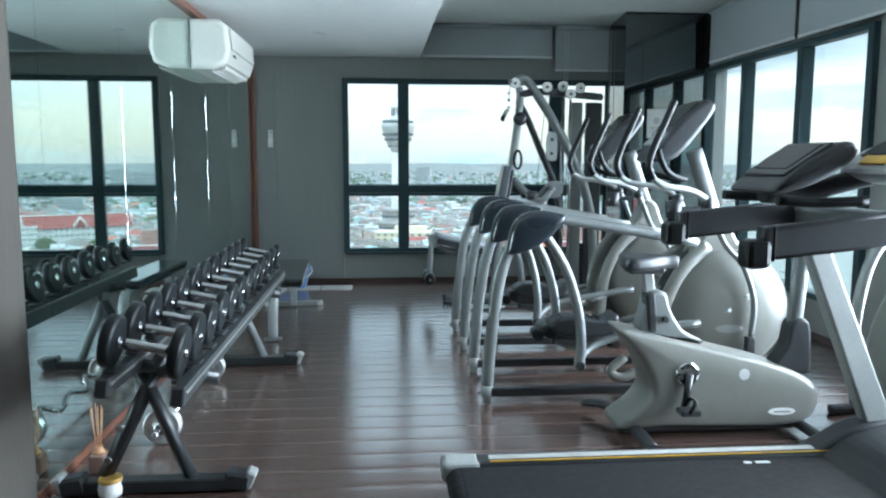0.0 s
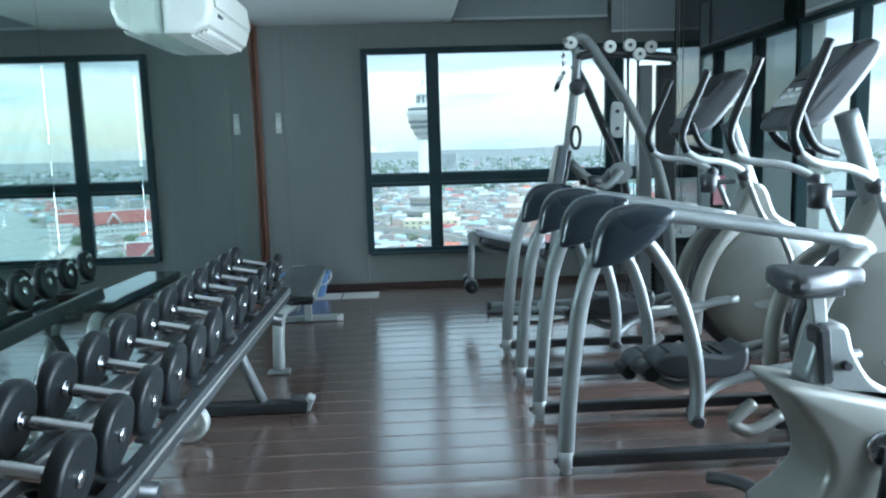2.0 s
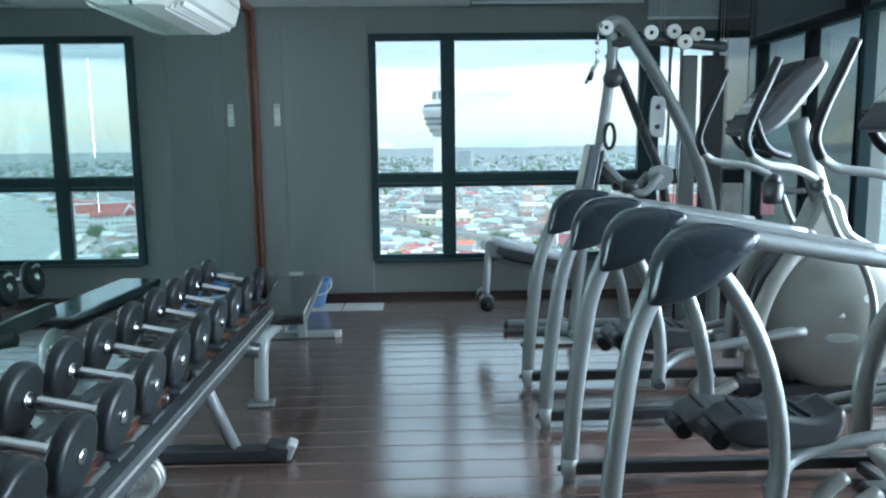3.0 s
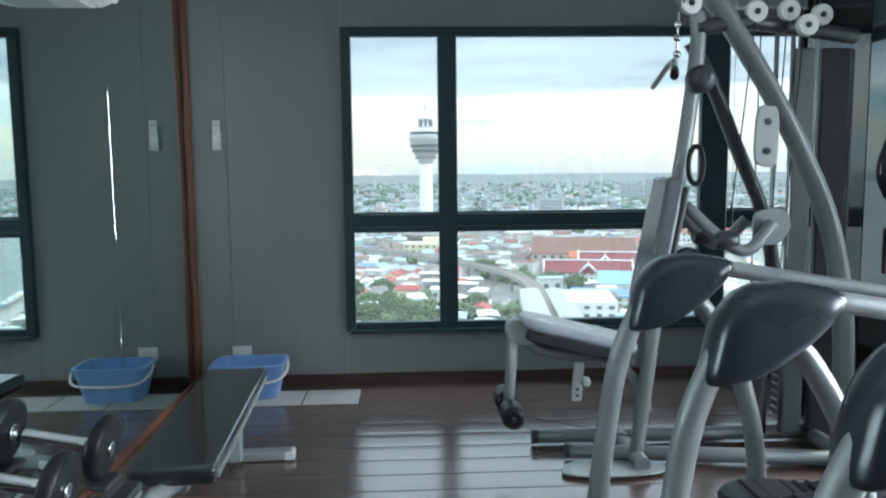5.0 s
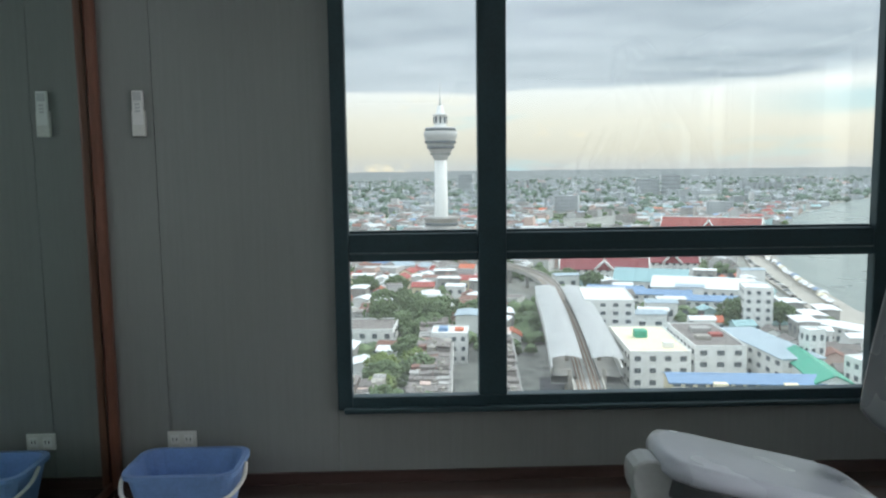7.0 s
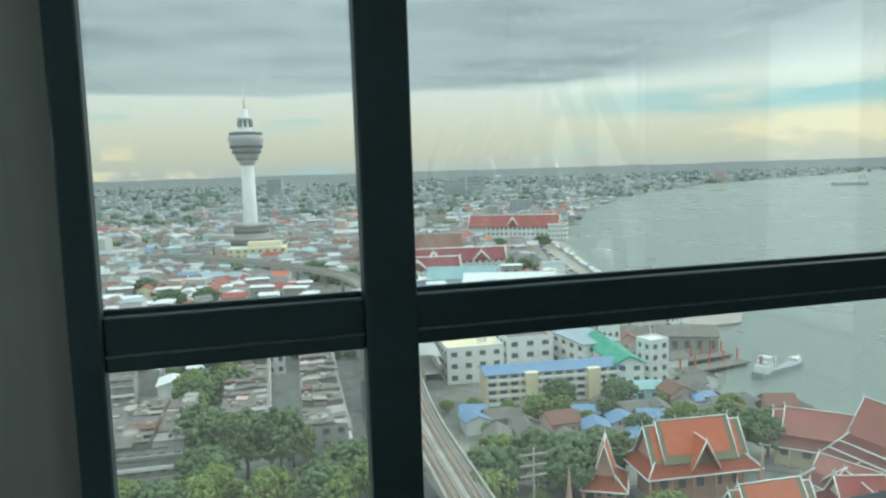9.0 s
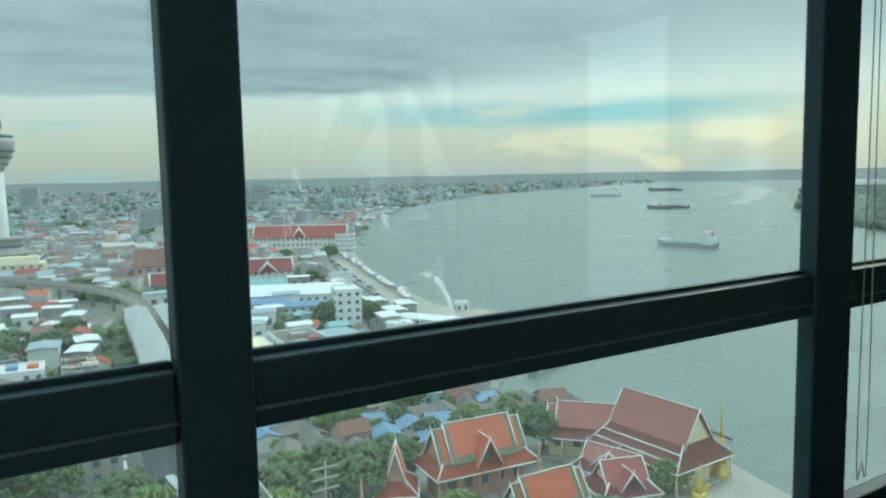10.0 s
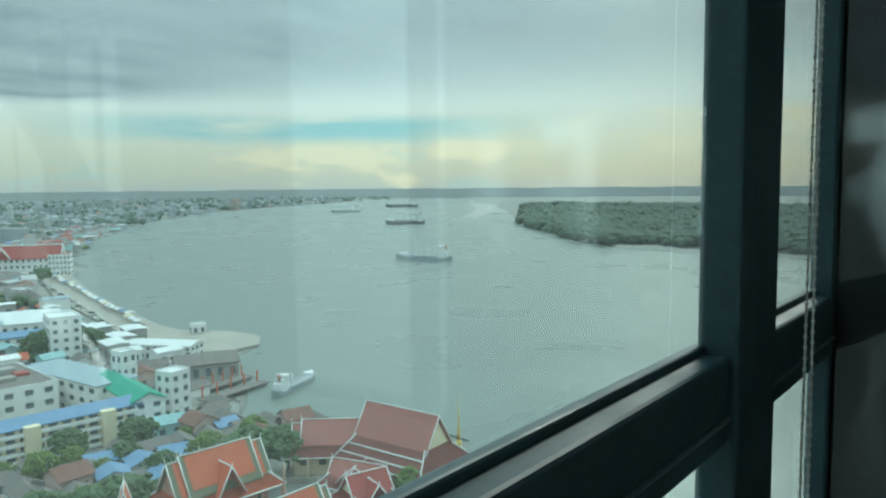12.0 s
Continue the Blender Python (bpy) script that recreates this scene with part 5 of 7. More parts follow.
wall_grey2 = mat("stained_grey_concrete", (0.33, 0.32, 0.30), 0.9, var=0.3, scale=0.3)
wall_pink = mat("pinkish_render", (0.56, 0.42, 0.36), 0.85, var=0.15, scale=0.3)
wall_aqua = mat("pale_aqua_render", (0.42, 0.60, 0.60), 0.85, var=0.12, scale=0.3)
roof_red = mat("dull_red_tiles", (0.33, 0.075, 0.06), 0.7, var=0.2, scale=0.4, bump=0.2)
roof_maroon = mat("maroon_tiles", (0.23, 0.045, 0.05), 0.7, var=0.18, scale=0.4, bump=0.2)
roof_orange = mat("orange_temple_tiles", (0.50, 0.12, 0.05), 0.55, var=0.18, scale=0.5, bump=0.2)
roof_brown = mat("brown_tiles", (0.20, 0.10, 0.075), 0.8, var=0.2, scale=0.4)
roof_green = mat("green_sheet_roof", (0.03, 0.30, 0.19), 0.5, var=0.12, scale=0.4)
roof_blue = mat("blue_sheet_roof", (0.15, 0.25, 0.39), 0.5, var=0.15, scale=0.4)
roof_greyblue = mat("grey_blue_sheet_roof", (0.31, 0.38, 0.42), 0.5, var=0.12, scale=0.4)
roof_grey = mat("weathered_grey_roof", (0.18, 0.16, 0.145), 0.85, var=0.35, scale=0.3)
roof_white = mat("white_metal_roof", (0.70, 0.71, 0.70), 0.45, var=0.06, scale=0.2)
roof_aqua = mat("turquoise_roof", (0.27, 0.43, 0.44), 0.6, var=0.15, scale=0.4)
trim_white = mat("white_roof_trim", (0.72, 0.72, 0.68), 0.6, var=0.06)
trim_green = mat("green_roof_border", (0.17, 0.17, 0.10), 0.6, var=0.1)
gold_paint = mat("gold_leaf", (0.62, 0.46, 0.10), 0.4, metal=0.3, var=0.15, scale=0.5)
stone_pink = mat("carved_pinkish_stone", (0.45, 0.28, 0.21), 0.8, var=0.25, scale=0.6)
win_dark = mat("dark_window_glass", (0.10, 0.12, 0.13), 0.25, var=0.2, scale=0.5)
leaf_dark = mat("dark_foliage", (0.08, 0.125, 0.052), 0.8, var=0.4, scale=0.6, island=0.8, worn=(0.105, 0.15, 0.065))
leaf_light = mat("light_foliage", (0.16, 0.215, 0.06), 0.8, var=0.4, scale=0.6, island=0.8)
leaf_flame = mat("orange_blossom", (0.30, 0.10, 0.035), 0.8, var=0.4, scale=0.6, island=0.8, worn=(0.14, 0.15, 0.05))
bark = mat("grey_bark", (0.14, 0.11, 0.085), 0.9, var=0.3, scale=2)
ship_grey = mat("ship_grey_paint", (0.30, 0.33, 0.34), 0.6, var=0.15, scale=0.2)
ship_dark = mat("ship_dark_hull", (0.10, 0.10, 0.11), 0.6, var=0.2, scale=0.2)
orange_paint = mat("orange_red_paint", (0.55, 0.14, 0.06), 0.6, var=0.15, scale=0.3)
# far materials: paler and greyer, with the haze of distance put into the colour
far_pale = mat("hazed_pale_walls", (0.36, 0.385, 0.39), 0.9, var=0.15, scale=0.01, island=0.6)
far_grey = mat("hazed_grey_roofs", (0.28, 0.305, 0.31), 0.9, var=0.3, scale=0.01, island=0.6)
far_red = mat("hazed_red_roofs", (0.40, 0.20, 0.17), 0.9, var=0.2, scale=0.01)
far_leaf = mat("hazed_trees", (0.10, 0.145, 0.105), 0.9, var=0.3, scale=0.02, island=0.6)
water_mat = mat("river_water", (0.165, 0.195, 0.17), 0.30, var=0.08, scale=0.012, bump=0.0)
wnt = water_mat.node_tree
wav = wnt.nodes.new("ShaderNodeTexNoise")
wav.inputs["Scale"].default_value, wav.inputs["Detail"].default_value = 0.11, 5.0
wco, wmp, wbp = wnt.nodes.new("ShaderNodeTexCoord"), wnt.nodes.new("ShaderNodeMapping"), wnt.nodes.new("ShaderNodeBump")
wmp.inputs["Scale"].default_value = (0.5, 1.6, 1)
wmp.inputs["Rotation"].default_value = (0, 0, 0.6)
wbp.inputs["Strength"].default_value, wbp.inputs["Distance"].default_value = 0.013, 1.0
wnt.links.new(wco.outputs["Object"], wmp.inputs[0])
wnt.links.new(wmp.outputs[0], wav.inputs["Vector"])
wnt.links.new(wav.outputs[0], wbp.inputs["Height"])
wnt.links.new(wbp.outputs[0], wnt.nodes["Principled BSDF"].inputs["Normal"])

BANK = [(150, -500), (163, 60), (172, 118), (178, 140), (196, 152), (200, 190), (176, 212), (166, 234), (178, 246), (190, 262), (196, 296), (214, 309), (246, 327), (262, 345), (262, 372), (246, 395),
        (246, 420), (289, 585), (344, 744), (392, 800), (412, 906), (513, 1037), (540, 1100), (677, 1304), (961, 1665), (1591, 2225), (2961, 2880), (3900, 3150)]
OPPOSITE = [(4000, 2850), (2893, 2100), (2037, 1348), (1342, 855), (1029, 585), (900, 430), (880, 320), (900, 100), (900, -500)]

bm = B()
ring = [bm.verts.new((4950 * math.cos(a), 4950 * math.sin(a), G)) for a in (2 * math.pi * k / 64 for k in range(64))]
bm.faces.new(ring)
solo("ground", bm, land_mat, "flat built-up ground reaching the horizon", "ground", kind="structure")
bm = B()
f = bm.faces.new([bm.verts.new((x, y, G + 0.5)) for x, y in BANK + OPPOSITE])
bmesh.ops.triangulate(bm, faces=[f])
solo("water", bm, water_mat, "wide grey-green river with small ripples", "river", kind="structure")
# horizon land: haze painted as a pale colour that glows by itself
haze_mat = bpy.data.materials.new("glowing_haze_land")
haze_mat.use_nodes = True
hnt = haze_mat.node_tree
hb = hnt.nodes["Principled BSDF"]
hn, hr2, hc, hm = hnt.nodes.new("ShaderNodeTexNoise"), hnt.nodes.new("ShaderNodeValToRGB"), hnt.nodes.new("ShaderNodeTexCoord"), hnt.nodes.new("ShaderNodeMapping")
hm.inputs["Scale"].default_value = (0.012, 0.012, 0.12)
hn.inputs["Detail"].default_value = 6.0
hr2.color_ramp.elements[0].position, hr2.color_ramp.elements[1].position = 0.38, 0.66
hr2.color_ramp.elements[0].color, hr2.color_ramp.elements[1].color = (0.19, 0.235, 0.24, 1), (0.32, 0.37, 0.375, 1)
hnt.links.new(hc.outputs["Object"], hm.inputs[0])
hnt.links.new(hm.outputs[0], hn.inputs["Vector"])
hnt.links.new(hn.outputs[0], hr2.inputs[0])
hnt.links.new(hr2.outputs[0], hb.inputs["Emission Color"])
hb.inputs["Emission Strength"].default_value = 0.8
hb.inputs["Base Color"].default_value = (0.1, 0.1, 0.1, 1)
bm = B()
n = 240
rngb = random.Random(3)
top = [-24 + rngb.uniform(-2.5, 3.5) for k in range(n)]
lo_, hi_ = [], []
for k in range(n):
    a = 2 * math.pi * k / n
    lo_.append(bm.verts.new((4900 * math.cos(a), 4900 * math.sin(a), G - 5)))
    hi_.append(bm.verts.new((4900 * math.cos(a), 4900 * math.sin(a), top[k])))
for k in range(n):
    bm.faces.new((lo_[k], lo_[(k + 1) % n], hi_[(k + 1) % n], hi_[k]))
solo("backdrop", bm, haze_mat, "backdrop of low land along the horizon, painted with glowing haze", "horizon", kind="structure")


def flat(name, pts, z, m, label, category):
    bm = B()
    f = bm.faces.new([bm.verts.new((x, y, G + z)) for x, y in pts])
    r = bmesh.ops.extrude_face_region(bm, geom=[f])
    bmesh.ops.translate(bm, verts=[v for v in r["geom"] if isinstance(v, bmesh.types.BMVert)], vec=(0, 0, -z - 0.4))
    bmesh.ops.triangulate(bm, faces=[f for f in bm.faces if len(f.verts) > 4])
    return solo(name, bm, m, label, category, kind="structure")


flat("pavement", [(262, 345), (262, 372), (246, 395), (246, 420), (289, 585), (344, 744), (318, 752), (262, 592), (222, 425), (205, 380), (214, 340), (230, 328), (248, 328)], 1.6, paved, "pale concrete riverside promenade with a rounded end", "promenade")
flat("pavement_2", [(163, 60), (172, 118), (178, 140), (170, 160), (140, 150), (120, 130), (125, 60)], 1.2, paved, "pale concrete temple forecourt by the river", "forecourt")
flat("road", [(36, 90), (50, 90), (47, 200), (53, 262), (60, 300), (46, 300), (40, 262), (34, 200)], 0.25, asphalt, "grey asphalt street under the elevated railway", "road")

WIN = mesh_of("window", one(box, (0, 0, 0), (1, 1, 1)), win_dark)


def at(t, x, y, rot=0.0):
    t.location, t.rotation_euler = (x, y, G), (0, 0, radians(rot))
    return t


def city(name, label, category, group=""):
    return thing(name, (0, 0, 0), label, category, group)


def pane_at(parent, x, y, z, w, h, side):
    o = new("window", WIN)
    o.parent = parent
    o.location = (x, y, z)
    o.scale = (w, 0.25, h) if side in "ns" else (0.25, w, h)
    return o


def windows(parent, L, D, H, n, sides="sw", cols=6, z0=0.0, frac=0.42):
    sh = (H - z0) / n
    for sd in sides:
        span = L if sd in "ns" else D
        k = max(2, int(cols * span / max(L, D)))
        for r in range(n):
            for c in range(k):
                u = (c + 0.5) / k * span - span / 2
                z = z0 + (r + 0.55) * sh
                px_, py_ = {"s": (u, -D / 2), "n": (u, D / 2), "w": (-L / 2, u), "e": (L / 2, u)}[sd]
                pane_at(parent, px_, py_, z, span / k * frac, sh * 0.42, sd)


def gable(bm, L, D, z, rise, th=0.5, over=0.8, cx=0.0, cy=0.0, hip=0.0):
    """A gabled roof shell along x."""
    a, b = L / 2 + over, D / 2 + over
    dz = rise * over / (D / 2)
    P = [(-a, -b, z - dz), (a, -b, z - dz), (a - hip, 0, z + rise), (-a + hip, 0, z + rise), (a, b, z - dz), (-a, b, z - dz)]
    up_ = [bm.verts.new((cx + p[0], cy + p[1], p[2] + th)) for p in P]
    dn = [bm.verts.new((cx + p[0], cy + p[1], p[2])) for p in P]
    for q in ((0, 1, 2, 3), (3, 2, 4, 5)):
        bm.faces.new([up_[i] for i in q])
        bm.faces.new([dn[i] for i in reversed(q)])
    for i, j in ((0, 1), (1, 2), (2, 4), (4, 5), (5, 3), (3, 0)):
        bm.faces.new((up_[i], dn[i], dn[j], up_[j]))


def ridge(bm, L, D, z, rise, over=0.8, r=0.25, cx=0.0, cy=0.0, tip=1.2):
    a, b = L / 2 + over, D / 2 + over
    dz = rise * over / (D / 2)
    rod(bm, (cx - a, cy, z + rise + 0.6), (cx + a, cy, z + rise + 0.6), r, 5)
    for sx in (-1, 1):
        for sy in (-1, 1):
            rod(bm, (cx + sx * a, cy, z + rise + 0.6), (cx + sx * a, cy + sy * b, z - dz + 0.5), r, 5)
        rod(bm, (cx + sx * a, cy, z + rise + 0.4), (cx + sx * (a + 0.3), cy, z + rise + 0.6 + tip), r, 5, 0.05)


def walls(bm, L, D, z, rise=0.0, cx=0.0, cy=0.0, z0=0.0):
    """Walls with gable ends."""
    P = [(-L / 2, -D / 2), (L / 2, -D / 2), (L / 2, D / 2), (-L / 2, D / 2)]
    lo = [bm.verts.new((cx + x, cy + y, z0)) for x, y in P]
    hi = [bm.verts.new((cx + x, cy + y, z)) for x, y in P]
    for i in range(4):
        j = (i + 1) % 4
        bm.faces.new((lo[i], lo[j], hi[j], hi[i]))
    if rise:
        e, w = bm.verts.new((cx + L / 2, cy, z + rise)), bm.verts.new((cx - L / 2, cy, z + rise))
        bm.faces.new((hi[1], hi[2], e))
        bm.faces.new((hi[3], hi[0], w))
    bm.faces.new(hi)


def parapet(bm, L, D, H, th=0.35, h=0.9):
    for x0, x1, y0, y1 in ((-L / 2, L / 2, -D / 2, -D / 2 + th), (-L / 2, L / 2, D / 2 - th, D / 2), (-L / 2, -L / 2 + th, -D / 2 + th, D / 2 - th), (L / 2 - th, L / 2, -D / 2 + th, D / 2 - th)):
        boxes(bm, (x0, x1, y0, y1, H, H + h))


def flat_block(name, x, y, rot, L, D, H, n, wm, rm, label, cat="building", sides="swe", cols=8, extras=()):
    t = city(name, label, cat)
    part("wall", one(walls, L, D, H), wm, t)
    part("parapet", one(parapet, L, D, H), wm, t)
    part("roof", one(box, (0, 0, H + 0.15), (L - 0.8, D - 0.8, 0.3)), rm, t)
    windows(t, L, D, H, n, sides, cols)
    for (ex, ey, w, d, h, m) in extras:
        part("roof_box", one(box, (ex, ey, H + 0.3 + h / 2), (w, d, h), 0.1), m, t)
    return at(t, x, y, rot)


def gable_block(name, x, y, rot, L, D, H, rise, n, wm, rm, label, cat="building", sides="swe", cols=8, trim=None, group=""):
    t = city(name, label, cat, group)
    part("wall", one(walls, L, D, H, rise), wm, t)
    part("roof", one(gable, L, D, H + 0.05, rise), rm, t)
    if trim:
        part("roof_trim", one(ridge, L, D, H, rise), trim, t)
    if n:
        windows(t, L, D, H, n, sides, cols)
    return at(t, x, y, rot)


# observation tower
tower_grey = mat("weathered_tower_concrete", (0.46, 0.46, 0.44), 0.8, var=0.12, scale=0.2)
tw = city("observation_tower", "tall white concrete observation tower with a flared round deck", "tower")
part("shaft", one(lathe, (0, 0, 0), [(8.2, 0), (7.4, 40), (6.6, 100)], n=28), wall_white, tw)
dk = part("deck", one(lathe, (0, 0, 100), [(6.6, -2), (9.5, 3), (10, 6), (12, 7), (17.5, 22), (18.2, 24), (18.2, 28), (16.5, 28.2), (16.5, 32), (10, 33)], n=36), tower_grey, tw)
for z0, r0 in ((111.5, 14.2), (117, 16.4)):
    part("window_band", one(lathe, (0, 0, z0), [(r0 - 0.9, -1.6), (r0 + 0.1, -1.4), (r0 + 1.1, 1.2), (r0, 1.4)], n=36), win_dark, dk)
part("window_band", one(lathe, (0, 0, 130), [(16.4, -1.4), (16.8, -1.3), (16.8, 1.2), (16.4, 1.3)], n=36), win_dark, dk)
for k in range(14):
    a = 2 * math.pi * k / 14
    part("porthole", one(box, (10.3 * math.cos(a), 10.3 * math.sin(a), 104.5), (1.5, 1.5, 2.2), 0.2), win_dark, dk)
part("lantern", one(lathe, (0, 0, 132), [(8.5, 0), (8.5, 1.5), (6.5, 2), (6.5, 12), (8.4, 12.6), (8.4, 14), (4.2, 15), (3.2, 22), (2.0, 23)], n=24), wall_white, tw)
for k in range(8):
    a = 2 * math.pi * k / 8
    part("opening", one(box, (6.6 * math.cos(a), 6.6 * math.sin(a), 140), (2.0, 2.0, 7)), win_dark, tw)
part("spire", one(lathe, (0, 0, 154), [(1.6, 0), (1.2, 8), (0.5, 12), (0.25, 26)], n=10), wall_white, tw)
part("base_ring", one(lathe, (0, 0, 0), [(26, 0), (26, 14), (22, 14.5), (22, 22), (24, 22.5), (24, 25), (18, 25.5), (18, 36), (20, 36.5), (20, 38.5), (9, 39)], n=36), wall_grey2, tw)
for z in (19, 31):
    part("base_window_band", one(lathe, (0, 0, z), [(22.0 if z < 25 else 18.0, -1.6), (22.2 if z < 25 else 18.2, -1.5), (22.2 if z < 25 else 18.2, 1.5), (22.0 if z < 25 else 18.0, 1.6)], n=36), win_dark, tw)
at(tw, 18, 757)
tw.scale = (0.92, 0.92, 0.945)
flat_block("office_building", 22, 712, -8, 52, 26, 17, 4, wall_cream, roof_white, "cream terraced office block at the foot of the tower", extras=((6, 4, 30, 12, 5, wall_cream),))

# named blocks by the station and river
flat_block("flat_roofed_building", 91, 305, -4, 23, 46, 14, 3, wall_white, wall_cream, "white flat-roofed building with a green water tank", extras=((-2, 4, 5, 5, 3, roof_green), (5, -14, 4, 3, 2.2, wall_white)), sides="sw")
flat_block("flat_roofed_building", 117, 311, -4, 20, 44, 14, 3, wall_white, roof_grey, "white flat-roofed building with stained cluttered roof", extras=((0, 6, 8, 6, 2, wall_grey2), (-3, -8, 6, 4, 1.6, paved), (4, -2, 5, 5, 1.2, roof_red)), sides="sw")
gable_block("long_building", 138, 300, 4, 16, 54, 13, 0.1, 3, wall_white, roof_greyblue, "white building with a shallow grey-blue metal roof", sides="swe")
t = city("school_building", "cream four-storey school block with a blue metal roof", "building")
part("wall", one(walls, 50, 12, 11.5, 0), wall_cream, t)
part("roof", one(gable, 50, 12, 11.5, 1.6, 0.4, 1.0), roof_blue, t)
for r in range(4):
    part("gallery", one(box, (0, -6.9, 0.9 + 2.85 * r), (49, 1.6, 1.0), 0.05), wall_white, t)
    for c in range(12):
        pane_at(t, -23 + 4.1 * c, -6.05, 2.2 + 2.85 * r, 2.6, 1.3, "s")
for sx in (-9, 14):
    part("stair_tower", one(box, (sx, -7.6, 6.0), (4.5, 3.2, 12)), wall_cream, t)
at(t, 109, 255, -7)
t = gable_block("green_roofed_building", 140, 266, 80, 42, 11, 12, 2.5, 3, wall_white, roof_green, "white building with a bright green metal roof", sides="swe")
flat_block("stair_block", 153, 257, 10, 9, 8, 17, 4, wall_white, roof_white, "tall white stair block with small dark windows", cols=2, sides="sw")
flat_block("stair_block", 150, 286, 10, 7, 6, 21, 4, wall_white, roof_white, "tall white stair block with small dark windows", cols=2, sides="sw")
for i, (x, y, L) in enumerate(((138, 452, 46), (160, 428, 40), (120, 468, 34))):
    gable_block("blue_roofed_shed", x, y, -18, L, 14, 8, 2, 2, wall_white, roof_blue, "long white shed with a faded blue roof", "shed", cols=8)
flat_block("apartment_block", 92, 380, -8, 24, 40, 20, 5, wall_white, roof_white, "white stained apartment block beside the railway", cols=7)
flat_block("apartment_block", 172, 385, -15, 14, 18, 22, 5, wall_white, roof_white, "white stained apartment block near the river", cols=4)
gable_block("market_hall", 176, 470, -22, 60, 26, 9, 5, 1, wall_white, roof_white, "white market hall with a broad pale roof", cols=12)
gable_block("market_hall", 150, 492, -22, 46, 18, 10, 7, 1, wall_white, roof_aqua, "market hall with pale turquoise metal roofs", cols=9)
gable_block("terminal_building", 204, 352, -62, 42, 13, 7, 1.2, 2, wall_white, roof_white, "white riverside terminal with a pale flat roof", cols=12)
gable_block("boat_shed", 193, 296, -25, 26, 18, 8, 3, 1, wall_grey2, roof_grey, "grey boat shed on the quay", "shed", cols=5)
flat_block("kiosk", 248, 384, -20, 8, 6, 6, 1, wall_white, roof_white, "small white kiosk on the promenade", "kiosk", cols=2)


def grand(name, x, y, rot, L, D, H, rise, rm, label, dormers=2):
    t = city(name, label, "hall")
    part("wall", one(walls, L, D, H, rise), wall_white, t)
    part("roof", one(gable, L, D, H, rise, 0.6, 1.2), rm, t)
    part("roof_trim", one(ridge, L, D, H, rise, 1.2, 0.7, tip=2.5), trim_white, t)
    for k in range(dormers):
        u = -L / 2 + (k + 0.5) * L / dormers
        bm = B()
        P = [(u - 7, -D / 2 - 1.4, H - 1), (u + 7, -D / 2 - 1.4, H - 1), (u, -D / 2 - 1.4, H + rise * 0.85)]
        Q = [(p[0], 0, p[2]) for p in P]
        v = [bm.verts.new(p) for p in P + Q]
        bm.faces.new(v[:3])
        bm.faces.new((v[0], v[3], v[5], v[2]))
        bm.faces.new((v[1], v[2], v[5], v[4]))
        d = part("dormer", bm, rm, t)
        bm = B()
        for a, b in ((0, 2), (1, 2)):
            rod(bm, P[a], P[b], 0.9, 5)
        rod(bm, P[2], (P[2][0], P[2][1], P[2][2] + 3), 0.6, 5, 0.1)
        part("dormer_trim", bm, trim_white, d)
    windows(t, L, D, H, 3, "sew", int(L / 5))
    return at(t, x, y, rot)


grand("government_hall", 305, 790, -32, 100, 22, 18, 11, roof_red, "long white riverside hall with a bright red tiled roof", 1)
flat_block("hall_wing", 343, 757, -32, 20, 20, 20, 4, wall_white, roof_red, "white end wing of the riverside hall", cols=6)
grand("town_hall", 132, 548, -12, 62, 16, 11, 7, roof_maroon, "white hall with a maroon tiled roof and white gables", 1)
grand("town_hall", 172, 578, -12, 76, 18, 12, 8, roof_maroon, "white hall with a maroon tiled roof and white gables", 2)
gable_block("brown_hall", 150, 640, -14, 86, 34, 15, 12, 2, wall_pink, roof_brown, "large hall with a weathered brown tiled roof", cols=12)
gable_block("red_roofed_house", 178, 610, -14, 90, 14, 13, 4, 2, wall_pink, roof_orange, "long house with a bright orange-red roof", cols=12)

# elevated railway and station
def track_line():
    P = [(40, 60), (46, 150), (50, 215), (58, 275), (66, 340), (73, 410), (78, 470), (74, 520), (60, 560), (30, 620), (-10, 680), (-70, 740)]
    return smooth_path([(x, y, 0) for x, y in P], 6)


rail = city("elevated_railway", "elevated concrete railway viaduct with rusty brown rails", "railway")
line = track_line()


def ribbon(bm, pts, half, z0, z1, off=0.0):
    prev = None
    for i, p in enumerate(pts):
        d = (pts[min(i + 1, len(pts) - 1)] - pts[max(i - 1, 0)]).normalized()
        nrm = Vector((d.y, -d.x, 0))
        cur = [bm.verts.new((p + nrm * (off + s * half)).to_tuple()[:2] + (z,)) for s, z in ((-1, z0), (1, z0), (1, z1), (-1, z1))]
        if prev:
            for a in range(4):
                bm.faces.new((prev[a], prev[(a + 1) % 4], cur[(a + 1) % 4], cur[a]))
        prev = cur


rust = mat("rusty_ballast", (0.24, 0.17, 0.12), 0.9, var=0.25, scale=0.4)
part("deck", one(ribbon, line, 5.2, 10.5, 12.2), wall_grey2, rail)
for o in (-5.0, 5.0):
    part("edge_wall", one(ribbon, line, 0.3, 12.2, 13.4, o), paved, rail)
for o in (-2.3, 2.3):
    part("track_bed", one(ribbon, line, 1.5, 12.2, 12.5, o), rust, rail)
for o in (-3.0, -1.6, 1.6, 3.0):
    part("rail", one(ribbon, line, 0.16, 12.5, 12.8, o), iron, rail)
for i in range(3, len(line) - 1, 4):
    part("pier", one(box, (line[i].x, line[i].y, 5.2), (2.4, 2.4, 10.6), 0.2), wall_grey2, rail)
at(rail, 0, 0)
stn = city("railway_station", "long white-roofed elevated station with an open middle slot", "station")
